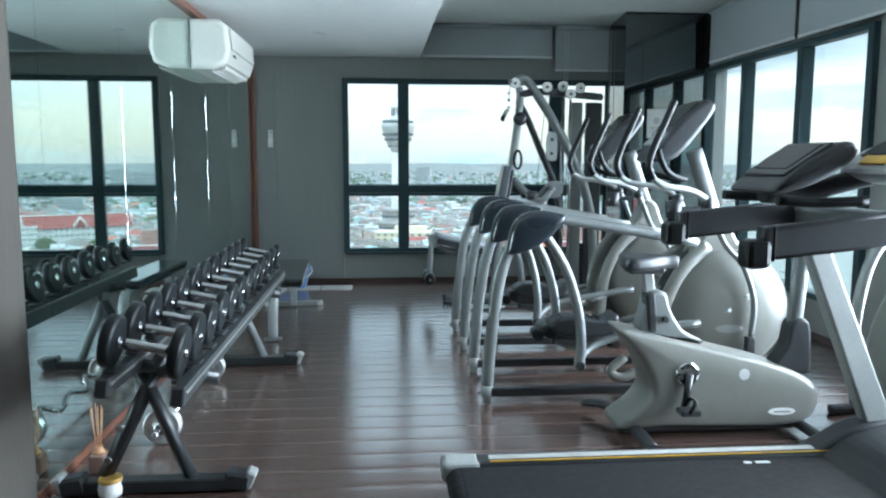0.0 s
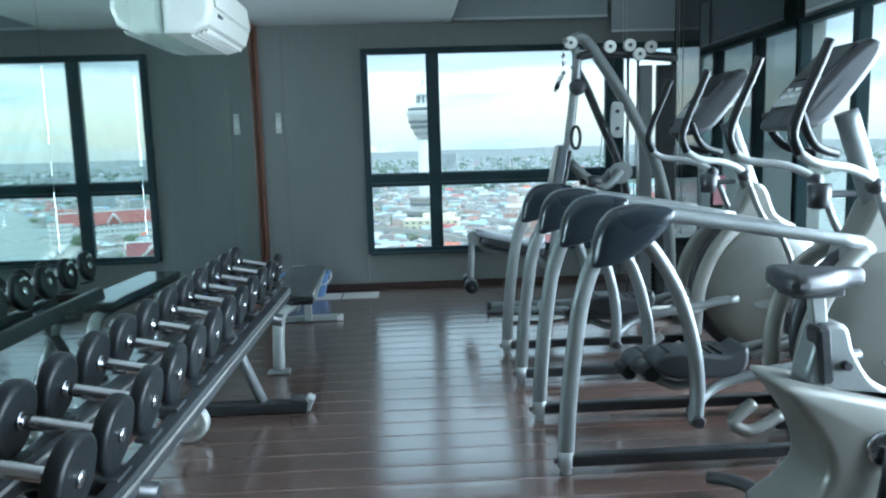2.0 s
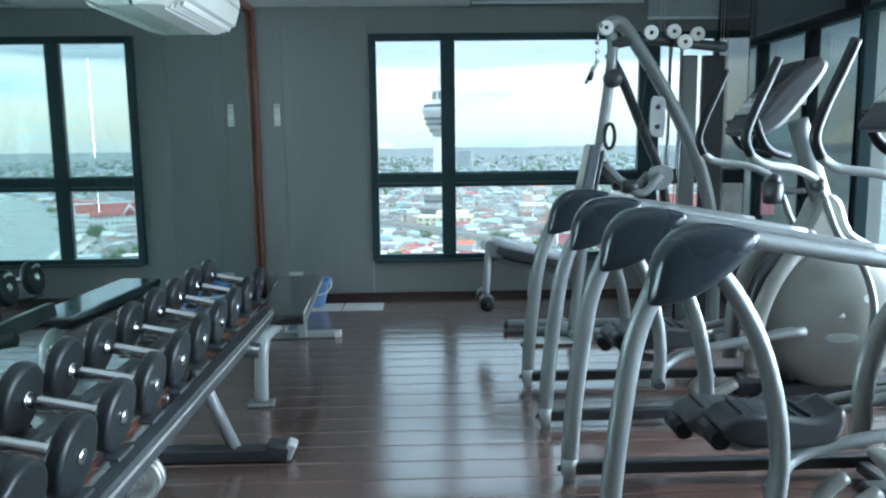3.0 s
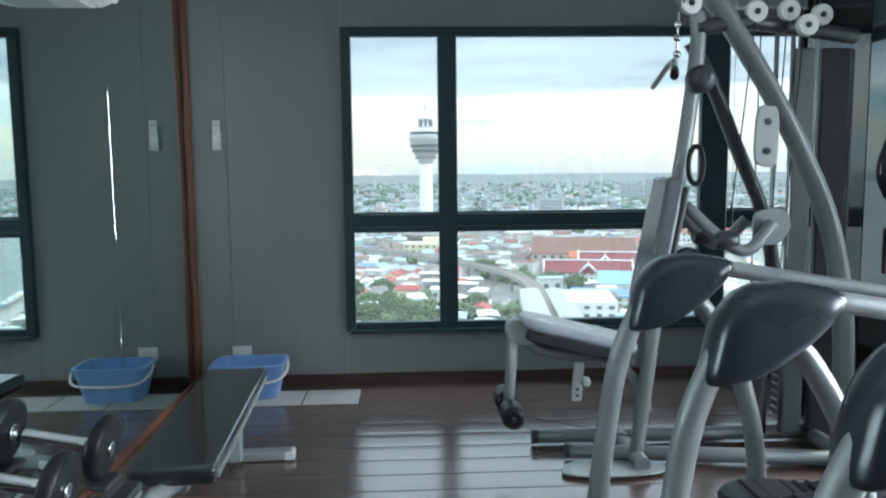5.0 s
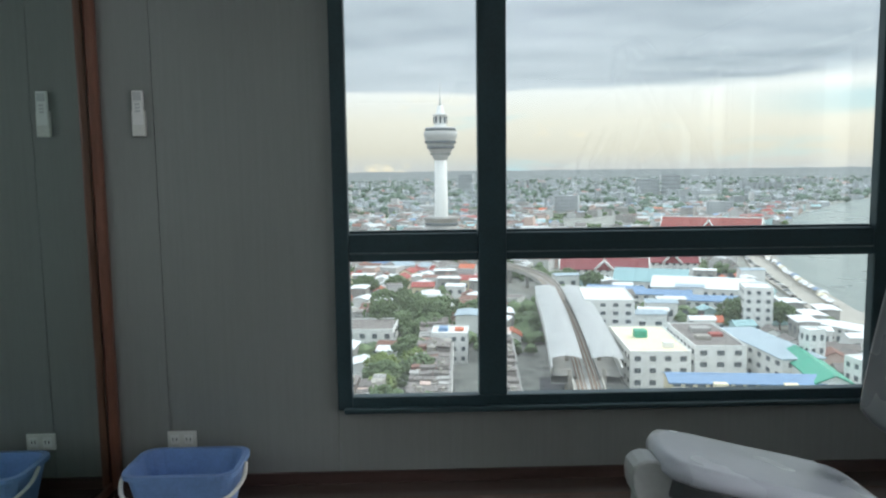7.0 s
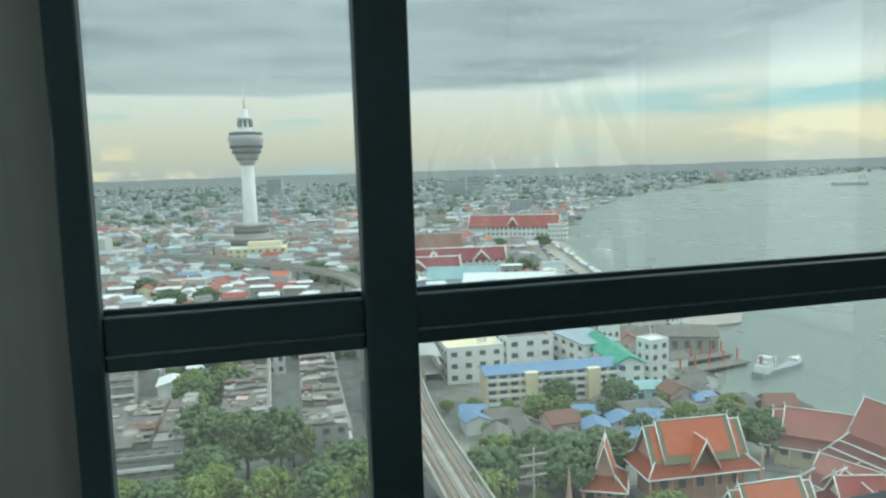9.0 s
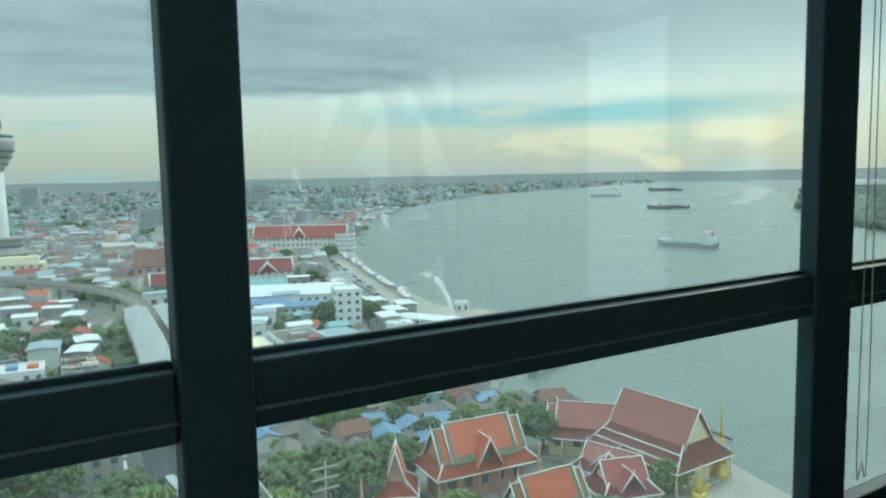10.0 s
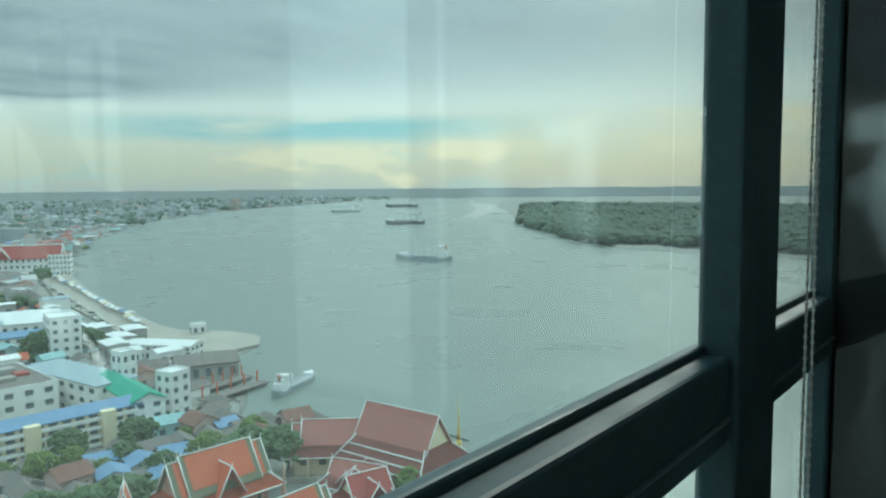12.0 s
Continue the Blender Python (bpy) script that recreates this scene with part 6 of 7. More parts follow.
sline = [p for p in line if 246 <= p.y <= 412]
for s in (-1, 1):
    bm = B()
    prev = None
    for i, p in enumerate(sline):
        d = (sline[min(i + 1, len(sline) - 1)] - sline[max(i - 1, 0)]).normalized()
        nrm = Vector((d.y, -d.x, 0))
        cur = []
        for k in range(7):
            u = 1.6 + 11.0 * k / 6
            zz = 19.0 + 1.6 * math.sin(math.pi * (k + 1.2) / 8)
            q = p + nrm * (u * s)
            cur.append(bm.verts.new((q.x, q.y, zz)))
        if prev:
            for k in range(6):
                fc_ = bm.faces.new((prev[k], prev[k + 1], cur[k + 1], cur[k]))
                fc_.smooth = True
        prev = cur
    r = bmesh.ops.solidify(bm, geom=bm.faces[:], thickness=0.4)
    part("roof", bm, roof_white, stn)
    part("platform", one(ribbon, sline, 4.0, 10.6, 13.6, 8.2 * s), wall_grey2, stn)
    part("side_wall", one(ribbon, sline, 0.3, 13.6, 16.8, 12.0 * s), wall_white, stn)
    for i in range(0, len(sline), 2):
        p = sline[i]
        part("column", one(box, (p.x + 6.0 * s, p.y, 8), (1.2, 1.2, 16)), paved, stn)
at(stn, 0, 0)
bus = city("bus", "white city bus driving under the viaduct", "bus")
part("body", one(box, (0, 0, 1.9), (2.6, 10.5, 2.7), 0.3), roof_white, bus)
part("window_band", one(box, (0, 0, 2.3), (2.66, 9.6, 0.9), 0.05), win_dark, bus)
for wx in (-1.1, 1.1):
    for wy in (-3.3, 3.2):
        part("wheel", one(lathe, (wx, wy, 0.5), [(0.3, -0.2), (0.5, -0.15), (0.5, 0.15), (0.3, 0.2)], "x", 14), rubber, bus)
at(bus, 41, 213, 4)
pole_ = city("power_pole", "grey concrete power pole with cross arms", "pole")
part("post", one(rod, (0, 0, 0), (0, 0, 22), 0.35, 8, 0.22), paved, pole_)
for z in (15.5, 18, 20.5):
    part("cross_arm", one(box, (0, 0, z), (6.5, 0.4, 0.4)), paved, pole_)
at(pole_, 62, 158)

# temples
roof_maroon_light = mat("faded_maroon_tiles", (0.35, 0.135, 0.11), 0.7, var=0.18, scale=0.4, bump=0.2)


def temple_hall(name, x, y, rot, L, D, H, rise, rm, border, wm, label, tiers=2, cross=0.0, cat="temple", field=False, spread=3.2):
    """A Thai hall: stepped gables with pale borders, skirt roof and columns."""
    t = city(name, label, cat)
    part("base", one(box, (0, 0, 0.8), (L + 5, D + 5, 1.6), 0.2), paved, t)
    part("wall", one(walls, L, D, H, rise * 0.9, z0=1.0), wm, t)
    sk = B()
    a, b = L / 2 + 3.2, D / 2 + spread
    lo = [sk.verts.new(p) for p in ((-a, -b, H - 0.8125 * spread), (a, -b, H - 0.8125 * spread), (a, b, H - 0.8125 * spread), (-a, b, H - 0.8125 * spread))]
    hi = [sk.verts.new(p) for p in ((-L / 2, -D / 2, H + 0.3), (L / 2, -D / 2, H + 0.3), (L / 2, D / 2, H + 0.3), (-L / 2, D / 2, H + 0.3))]
    for i in range(4):
        j = (i + 1) % 4
        sk.faces.new((lo[i], lo[j], hi[j], hi[i]))
    bmesh.ops.solidify(sk, geom=sk.faces[:], thickness=0.35)
    part("skirt_roof", sk, rm, t)
    bm = B()
    for i in range(4):
        j = (i + 1) % 4
        rod(bm, [(-a, -b, H - 0.8125 * spread + 0.1), (a, -b, H - 0.8125 * spread + 0.1), (a, b, H - 0.8125 * spread + 0.1), (-a, b, H - 0.8125 * spread + 0.1)][i], [(-a, -b, H - 0.8125 * spread + 0.1), (a, -b, H - 0.8125 * spread + 0.1), (a, b, H - 0.8125 * spread + 0.1), (-a, b, H - 0.8125 * spread + 0.1)][j], 0.22, 5)
        rod(bm, [(-a, -b, H - 0.8125 * spread + 0.3), (a, -b, H - 0.8125 * spread + 0.3), (a, b, H - 0.8125 * spread + 0.3), (-a, b, H - 0.8125 * spread + 0.3)][i], [(-L / 2, -D / 2, H + 0.7), (L / 2, -D / 2, H + 0.7), (L / 2, D / 2, H + 0.7), (-L / 2, D / 2, H + 0.7)][i], 0.22, 5)
    part("skirt_trim", bm, border, t)
    for k in range(tiers):
        LL = L * (1 - 0.26 * k)
        z = H + 1.1 * k
        part("roof", one(gable, LL, D, z, rise, 0.4, 0.9), trim_green if field else rm, t)
        if field:
            for sy in (-1, 1):
                for u0, u1 in ((0.03, 0.98),):
                    bm = B()
                    P = [(-LL / 2 * 0.95, u1), (LL / 2 * 0.95, u1), (LL / 2 * 0.95, u0), (-LL / 2 * 0.95, u0)]
                    lo2 = [bm.verts.new((px_, sy * D / 2 * u, z + 0.4 + rise * (1 - u))) for px_, u in P]
                    hi2 = [bm.verts.new((v.co.x, v.co.y, v.co.z + 0.12)) for v in lo2]
                    bm.faces.new(hi2)
                    for i in range(4):
                        bm.faces.new((lo2[i], lo2[(i + 1) % 4], hi2[(i + 1) % 4], hi2[i]))
                    bmesh.ops.recalc_face_normals(bm, faces=bm.faces)
                    part("tile_field", bm, rm, t)
        part("roof_trim", one(ridge, LL, D, z, rise, 0.9, 0.2, tip=1.4), border, t)
    if cross:
        bm = B()
        gable(bm, D + 5, L * cross, H - 0.5, rise * 0.8, 0.4, 0.6)
        bmesh.ops.rotate(bm, cent=(0, 0, 0), matrix=Matrix.Rotation(radians(90), 3, "Z"), verts=bm.verts)
        part("cross_roof", bm, rm, t)
        bm = B()
        ridge(bm, D + 5, L * cross, H - 0.5, rise * 0.8, 0.6, 0.2, tip=1.2)
        bmesh.ops.rotate(bm, cent=(0, 0, 0), matrix=Matrix.Rotation(radians(90), 3, "Z"), verts=bm.verts)
        part("cross_trim", bm, border, t)
    if spread > 4:
        bm = B()
        for sy in (-1, 1):
            for u in (0.36, 0.70):
                rod(bm, (-L / 2 - 3.2 * u, sy * (D / 2 + spread * u), H + 0.45 - (0.3 + 0.8125 * spread) * u), (L / 2 + 3.2 * u, sy * (D / 2 + spread * u), H + 0.45 - (0.3 + 0.8125 * spread) * u), 0.28, 5)
        part("tier_trim", bm, border, t, "pale ridge between the roof tiers")
    nc = max(3, int(L / 4.5))
    for k in range(nc + 1):
        for sy in (-1, 1):
            part("column", one(rod, (-a + 0.8 + (2 * a - 1.6) * k / nc, sy * (b - 0.8), 1.5), (-a + 0.8 + (2 * a - 1.6) * k / nc, sy * (b - 0.8), H - 0.8125 * spread + 0.3), 0.35, 6), wm, t)
    windows(t, L, D, H, 1, "sew", nc, z0=1.5, frac=0.4)
    return at(t, x, y, rot)


temple_hall("temple_hall", 108, 166, -6, 24, 10, 11.5, 7.5, roof_orange, trim_white, stone_pink, "ornate temple with stepped orange and green roofs and pale borders", 2, 0.26, field=True)
hall = temple_hall("ordination_hall", 157, 147, -88, 25, 11, 13, 8.5, roof_maroon_light, trim_white, wall_cream, "large temple hall with dull red tiled roofs", 1, 0.0, spread=6.5)
temple_hall("temple_wing", 150, 168, -49, 22, 9, 10, 5, roof_maroon_light, trim_white, wall_cream, "long low temple wing with red roofs", 2)
temple_hall("temple_wing", 142, 150, -75, 14, 6, 6.5, 3.2, roof_maroon_light, trim_white, wall_cream, "low temple porch with red roofs", 1, 0.4)
temple_hall("temple_pavilion", 134, 139, -18, 10, 7.5, 7.5, 4.5, roof_red, trim_white, wall_cream, "small open pavilion with a red roof", 1, 0.55)
temple_hall("temple_hall", 107, 136, -3, 18, 8, 9, 6.0, roof_orange, trim_white, wall_white, "smaller temple hall with an orange tiled roof", 2, field=True)
temple_hall("gate_shrine", 85, 168, 60, 6, 5, 9, 8, roof_orange, trim_white, stone_pink, "small carved shrine with steep orange roofs", 1)


def spire(name, x, y, h, r, m, label):
    t = city(name, label, "stupa")
    part("base", one(lathe, (0, 0, 0), [(r * 1.3, 0), (r * 1.3, h * 0.10), (r, h * 0.11), (r, h * 0.2), (r * 0.8, h * 0.21)], n=8), m, t)
    part("bell", one(lathe, (0, 0, h * 0.2), [(r * 0.85, 0), (r * 0.8, h * 0.06), (r * 0.62, h * 0.16), (r * 0.4, h * 0.24), (r * 0.45, h * 0.27), (r * 0.25, h * 0.30)], n=16), m, t)
    part("finial", one(lathe, (0, 0, h * 0.5), [(r * 0.26, 0), (r * 0.2, h * 0.1), (r * 0.1, h * 0.25), (0.05, h * 0.5)], n=10), m, t)
    return at(t, x, y)


spire("stupa", 65, 146, 22, 4.5, stone_pink, "pinkish carved stupa with a thin spire")
spire("golden_stupa", 143, 122, 15, 4.0, gold_paint, "small golden tiered stupa in the forecourt")
spire("golden_stupa", 168, 135, 24, 2.0, gold_paint, "slender golden column with a bird finial")
spire("stupa", 118, 152, 16, 2.6, stone_pink, "pinkish bell tower beside the temple")
flat("yellow_canopy", [(151, 131), (158, 132.5), (157.5, 130), (150.5, 128.5)], 3.2, gold_paint, "yellow canopy in the temple forecourt", "canopy")

# old shophouse rows
for (x, y, rot, L, DD) in ((-33, 240, -3, 36, 44), (-31, 392, -5, 36, 13), (2, 282, 87, 84, 14), (25, 252, 86, 64, 13), (30, 316, 86, 56, 13), (-58, 300, 0, 40, 13), (-72, 246, 2, 34, 13), (4, 345, 88, 34, 13)):
    t = city("shophouse_row", "row of stained grey concrete shophouses with patched roofs", "shophouses", "old shophouse rows")
    part("wall", one(walls, L, DD, 11.5, 0), wall_grey2, t)
    bm = B()
    rr_ = random.Random(int(L * 7 + x))
    nseg = int(L / 4.2)
    tones = []
    for k in range(nseg):
        u = -L / 2 + (k + 0.5) * L / nseg
        step = rr_.choice((0, 0, 0, 0.9, 1.8))
        v = -DD / 2
        while v < DD / 2 - 1.5:
            d = min(rr_.uniform(2.6, 6.5), DD / 2 - v)
            n0 = len(bm.faces)
            box(bm, (u, v + d / 2, 11.7 + step + rr_.uniform(0, 0.7)), (L / nseg * 0.97, d * 0.96, 0.3), 0, Matrix.Rotation(rr_.uniform(-0.16, 0.16), 3, "X"))
            if step:
                box(bm, (u, v + d / 2, 11.4 + step / 2), (L / nseg * 0.94, d * 0.9, step + 0.3))
            tones += [rr_.choices((0, 1, 2, 3, 4), (9, 1.0, 3, 0.8, 0.2))[0]] * (len(bm.faces) - n0)
            if rr_.random() < 0.25:
                n0 = len(bm.faces)
                box(bm, (u + rr_.uniform(-1, 1), v + d / 2, 12.6 + step), (rr_.uniform(0.8, 1.8), rr_.uniform(0.8, 2.0), 1.4))
                tones += [3] * (len(bm.faces) - n0)
            v += d
    for f, m_ in zip(bm.faces, tones):
        f.material_index = m_
    part("roof", bm, [roof_grey, roof_brown, wall_grey2, paved, wall_pink], t)
    for r in range(3):
        part("balcony", one(box, (0, -DD / 2 - 0.5, 3.4 + 3.2 * r), (L, 1.2, 0.9), 0.05), wall_white if r % 2 else wall_grey2, t)
    windows(t, L, DD, 11.5, 3, "sw", int(max(L, DD) / 4))
    at(t, x, y, rot)
flat_block("white_shop_building", -34, 358, -4, 40, 26, 11, 2, wall_white, roof_grey, "wide white shop building with a grey roof", cols=7)
flat_block("white_office", 11, 333, -5, 16, 16, 13, 3, wall_white, roof_white, "white office with blue and red roof signs", cols=4, extras=((-3, 0, 4, 6, 1.5, roof_blue), (4, 0, 4, 5, 1.0, orange_paint)))

# boats and ships
crane_paint = mat("faded_orange_paint", (0.46, 0.30, 0.24), 0.8, var=0.15, scale=0.1)


def ship(x, y, rot, L, hull, label, deckhouse=0.85, cranes=0):
    W_ = L * 0.17
    t = city("cargo_ship", label, "ship", "vessels on the river")
    bm = B()
    slab(bm, [(-L / 2, -W_ * 0.4), (L * 0.3, -W_ / 2), (L * 0.44, -W_ * 0.28), (L / 2, 0), (L * 0.44, W_ * 0.28), (L * 0.3, W_ / 2), (-L / 2, W_ * 0.4)], -0.5, L * 0.055, axis="z")
    for v in bm.verts:
        if v.co.z > 0:
            v.co.z += L * (0.05 * max(0, (v.co.x / L - 0.25) / 0.25) + 0.025 * max(0, (-v.co.x / L - 0.3) / 0.2))
            v.co.x *= 1.03
    part("hull", bm, hull, t)
    bm = B()
    slab(bm, [(L * 0.30, -W_ * 0.36), (L * 0.42, -W_ * 0.22), (L * 0.47, 0), (L * 0.42, W_ * 0.22), (L * 0.30, W_ * 0.36)], L * 0.05, L * 0.115, axis="z")
    part("forecastle", bm, roof_white, t)
    for k in range(4):
        part("hatch_cover", one(box, (L * (-0.17 + 0.125 * k), 0, L * 0.068), (L * 0.1, W_ * 0.62, L * 0.022), 0.1), wall_grey2, t)
    hx = -L * 0.36
    part("deckhouse", one(box, (hx, 0, L * 0.10), (L * 0.20, W_ * 0.85, L * 0.09), 0.2), roof_white, t)
    part("upper_deckhouse", one(box, (hx + L * 0.01, 0, L * 0.165), (L * 0.15, W_ * 0.75, L * 0.045), 0.2), roof_white, t)
    part("bridge", one(box, (hx + L * 0.03, 0, L * 0.21), (L * 0.08, W_ * 0.9, L * 0.045), 0.2), roof_white, t)
    part("bridge_window", one(box, (hx + L * 0.072, 0, L * 0.213), (0.3, W_ * 0.8, L * 0.018)), win_dark, t)
    part("funnel", one(rod, (hx - L * 0.06, 0, L * 0.17), (hx - L * 0.065, 0, L * 0.25), L * 0.022, 10), crane_paint, t)
    for k in range(cranes):
        part("mast", one(rod, (L * (-0.1 + 0.22 * k), 0, L * 0.06), (L * (-0.1 + 0.22 * k), 0, L * 0.2), L * 0.006, 6), roof_white, t)
    part("bow_mast", one(rod, (L * 0.42, 0, L * 0.06), (L * 0.42, 0, L * 0.15), L * 0.005, 6), roof_white, t)
    t.scale = (1, 1, 1.15)
    return at(t, x, y, rot)


ship(645, 545, 106, 66, ship_grey, "grey cargo ship with a white deckhouse at anchor", cranes=2)
ship(1222, 1075, 150, 86, ship_dark, "dark cargo ship with a white deckhouse far out", cranes=3)
ship(1649, 1693, 150, 90, ship_grey, "grey cargo ship far down the river", cranes=2)
ship(2150, 1900, 140, 120, ship_dark, "dark barge moored near the far bank", cranes=0)
ship(206, 250, 20, 32, ship_grey, "small grey vessel moored at the quay", cranes=1)
for (x, y, L) in ((184, 262, 34), (190, 276, 26)):
    j = city("jetty", "timber jetty with orange rails by the quay", "jetty")
    part("deck", one(box, (0, 0, 1.8), (L, 6, 0.5)), roof_grey, j)
    for k in range(5):
        part("pile", one(rod, (-L / 2 + 2 + k * (L - 4) / 4, -2.4, -1), (-L / 2 + 2 + k * (L - 4) / 4, -2.4, 2), 0.35, 6), bark, j)
        part("gantry", one(box, (-L / 2 + 2 + k * (L - 4) / 4, 2.4, 4.4), (0.5, 0.5, 5)), orange_paint, j)
    at(j, x, y, 8)

# trees
def crown(bm, rng, rx, rz, zc, count, size):
    for k in range(count):
        a, u = rng.uniform(0, 2 * math.pi), rng.uniform(-0.75, 1)
        rad = math.sqrt(max(0, 1 - u * u)) * rng.uniform(0.45, 1.08)
        lob = 1 + 0.22 * math.sin(3 * a + rz) + 0.12 * math.sin(7 * a)
        c = Vector((rx * rad * lob * math.cos(a), rx * rad * lob * math.sin(a), zc + rz * u * rng.uniform(0.75, 1.05)))
        s = size * rng.uniform(0.6, 1.35)
        m = Matrix.Translation(c) @ Euler((rng.uniform(0, 3), rng.uniform(0, 3), 0)).to_matrix().to_4x4() @ Matrix.Diagonal((s, s * rng.uniform(0.6, 1), s * 0.6, 1))
        bmesh.ops.create_icosphere(bm, subdivisions=1, radius=1, matrix=m)


def tree(seed, rx, rz, h, m, label):
    rng = random.Random(seed)
    t = city("tree", label, "tree", "city trees")
    bm = B()
    tube(bm, [(0, 0, 0), (0.2, 0.1, h * 0.4), (0.1, -0.2, h * 0.9)], h * 0.05, 7, 3, 1.0, h * 0.02)
    for k in range(4):
        a = 1.6 * k + seed
        rod(bm, (0.1, 0, h * (0.4 + 0.1 * k)), (rx * 0.55 * math.cos(a), rx * 0.55 * math.sin(a), h * (0.75 + 0.06 * k)), h * 0.018, 5, 0.05)
    part("trunk", bm, bark, t)
    bm = B()
    crown(bm, rng, rx, rz, h, 440, rx * 0.13)
    part("crown", bm, m, t)
    return t


protos = [tree(1, 7.5, 5.0, 9.5, leaf_dark, "broad dark green leafy tree"), tree(2, 6.0, 5.2, 8.5, leaf_light, "bright green leafy tree"),
          tree(3, 8.5, 5.5, 9.0, leaf_dark, "spreading dark green leafy tree"), tree(4, 4.5, 3.8, 6.5, leaf_light, "small bright green leafy tree"),
          tree(5, 7.5, 7.5, 12.5, leaf_dark, "tall dark green leafy tree"), tree(6, 4.0, 3.2, 6.5, leaf_flame, "flame tree with orange-red blossom")]
spots = [(-22, 377, 4), (-11, 373, 2), (0, 379, 4), (-18, 391, 2), (-4, 393, 4), (6, 397, 2), (-12, 407, 4), (2, 411, 2), (-9, 219, 4), (0, 216, 4), (9, 214, 4), (-13, 226, 4), (13, 221, 1), (4, 187, 5), (-16, 262, 1), (-15, 275, 0), (-17, 292, 1), (-30, 192, 1), (-12, 188, 1), (20, 182, 1), (12, 184, 3), (26, 196, 2), (65, 189, 1), (74, 186, 0), (60, 178, 0), (82, 180, 2), (76, 172, 0), (92, 180, 0), (-8, 194, 1), (5, 188, 1), (18, 184, 0), (-20, 186, 0), (-3, 178, 3), (30, 186, 1), 
         (92, 150, 3), (126, 182, 2), (134, 186, 0), (147, 135, 3), (141, 178, 0), (174, 386, 2), (182, 378, 0), (165, 392, 2), (-3, 300, 1), (-6, 316, 0), (-2, 284, 0), (-1, 352, 2), (4, 362, 0), (-14, 292, 3), (-10, 204, 0),
         (-40, 500, 2), (-18, 496, 0), (10, 415, 2), (-4, 420, 0), (-24, 440, 0), (28, 400, 2), (38, 428, 0), (-50, 420, 2), (150, 206, 3), (-36, 200, 1),
         (-50, 210, 0), (60, 190, 3), (300, 700, 2), (250, 690, 0), (100, 520, 2), (112, 500, 0), (60, 600, 2), (-60, 560, 0), (-80, 470, 2), (112, 118, 0), (54, 168, 1), (90, 128, 2)]
rt = random.Random(11)
used = set()
for (x, y, k) in spots:
    m = pose(x, y, G, 0, 0, rt.uniform(0, 360))
    if k not in used:
        used.add(k)
        protos[k].matrix_basis = m
    else:
        copy_thing(protos[k], m)

rt2 = random.Random(17)
yard_trees = []
for _ in range(160):
    x, y = rt2.uniform(64, 138), rt2.uniform(150, 250)
    if len(yard_trees) < 22 and all((x - a) ** 2 + (y - b) ** 2 > 81 for a, b in yard_trees) and (x - 106) ** 2 + (y - 160) ** 2 > 400 and (x - 106) ** 2 + (y - 138) ** 2 > 300 and (x - 150) ** 2 + (y - 150) ** 2 > 800 and not (82 < x < 160 and y > 240):
        yard_trees.append((x, y))
        s = rt2.uniform(0.5, 0.8)
        copy_thing(protos[rt2.choice((0, 1, 3, 3))], pose(x, y, G, 0, 0, rt2.uniform(0, 360)) @ Matrix.Diagonal((s, s, s, 1)))

# small houses between the named buildings
def house_proto(L, D, H, rise, wm, rm, label, wins=2):
    t = city("house", label, "house", "small city houses")
    part("wall", one(walls, L, D, H, rise), wm, t)
    part("roof", one(gable, L, D, H, rise, 0.25, 0.7), rm, t)
    for k in range(wins):
        pane_at(t, -L / 4 + k * L / 2, -D / 2, H * 0.55, L * 0.2, H * 0.3, "s")
    return t


hp_ = [house_proto(9, 7, 4, 2.0, wall_grey2, roof_grey, "small grey house with a weathered roof"), house_proto(8, 8, 4.5, 1.6, wall_white, roof_blue, "small white house with a blue metal roof"),
       house_proto(11, 7, 4, 1.8, wall_white, roof_grey, "small white house with a grey roof"), house_proto(9, 9, 6.5, 2.4, wall_pink, roof_brown, "pinkish house with a brown roof"),
       house_proto(12, 9, 8, 1.2, wall_white, roof_white, "two-storey white house with a pale roof", 3), house_proto(14, 10, 9, 2.4, wall_cream, roof_red, "cream house with a dull red roof", 3),
       house_proto(16, 12, 12, 0.6, wall_white, roof_greyblue, "white three-storey block with a grey-blue roof", 4), house_proto(10, 8, 6, 1.8, wall_aqua, roof_aqua, "pale house with a turquoise roof"),
       house_proto(15, 10, 10, 0.5, wall_grey2, roof_white, "grey three-storey block with a pale roof", 4), house_proto(10, 8, 5, 2.2, wall_white, roof_orange, "white house with an orange roof")]
taken = [(o.location.x, o.location.y, 16) for o in scene.objects if o.parent is None and "label" in o and o.location.z < G + 1 and o.name.split(".")[0] not in ("house", "tree", "cargo_ship", "elevated_railway", "railway_station", "ground", "water", "backdrop")]
taken += [(p.x, p.y, 15) for p in line]
taken += [(x, y, 3) for x, y in yard_trees]
for q in ((110, 257, 28), (92, 257, 16), (128, 257, 16), (305, 790, 60), (150, 640, 48), (178, 590, 44), (132, 548, 38), (9, 757, 34), (91, 318, 24), (117, 311, 24), (138, 300, 26), (147, 272, 22), (108, 166, 22), (154, 150, 30), (107, 136, 18), (-34, 358, 28), (-33, 240, 34), (2, 262, 16), (2, 300, 16), (25, 235, 14), (25, 270, 14), (30, 316, 26), (-8, 393, 26)):
    taken.append(q)


def left_of_bank(x, y):
    for (x0, y0), (x1, y1) in zip(BANK, BANK[1:]):
        if y0 <= y < y1:
            return x < x0 + (x1 - x0) * (y - y0) / (y1 - y0) - (36 if 325 < y < 770 else 6)
    return x < 150 if y < 0 else y > 3100


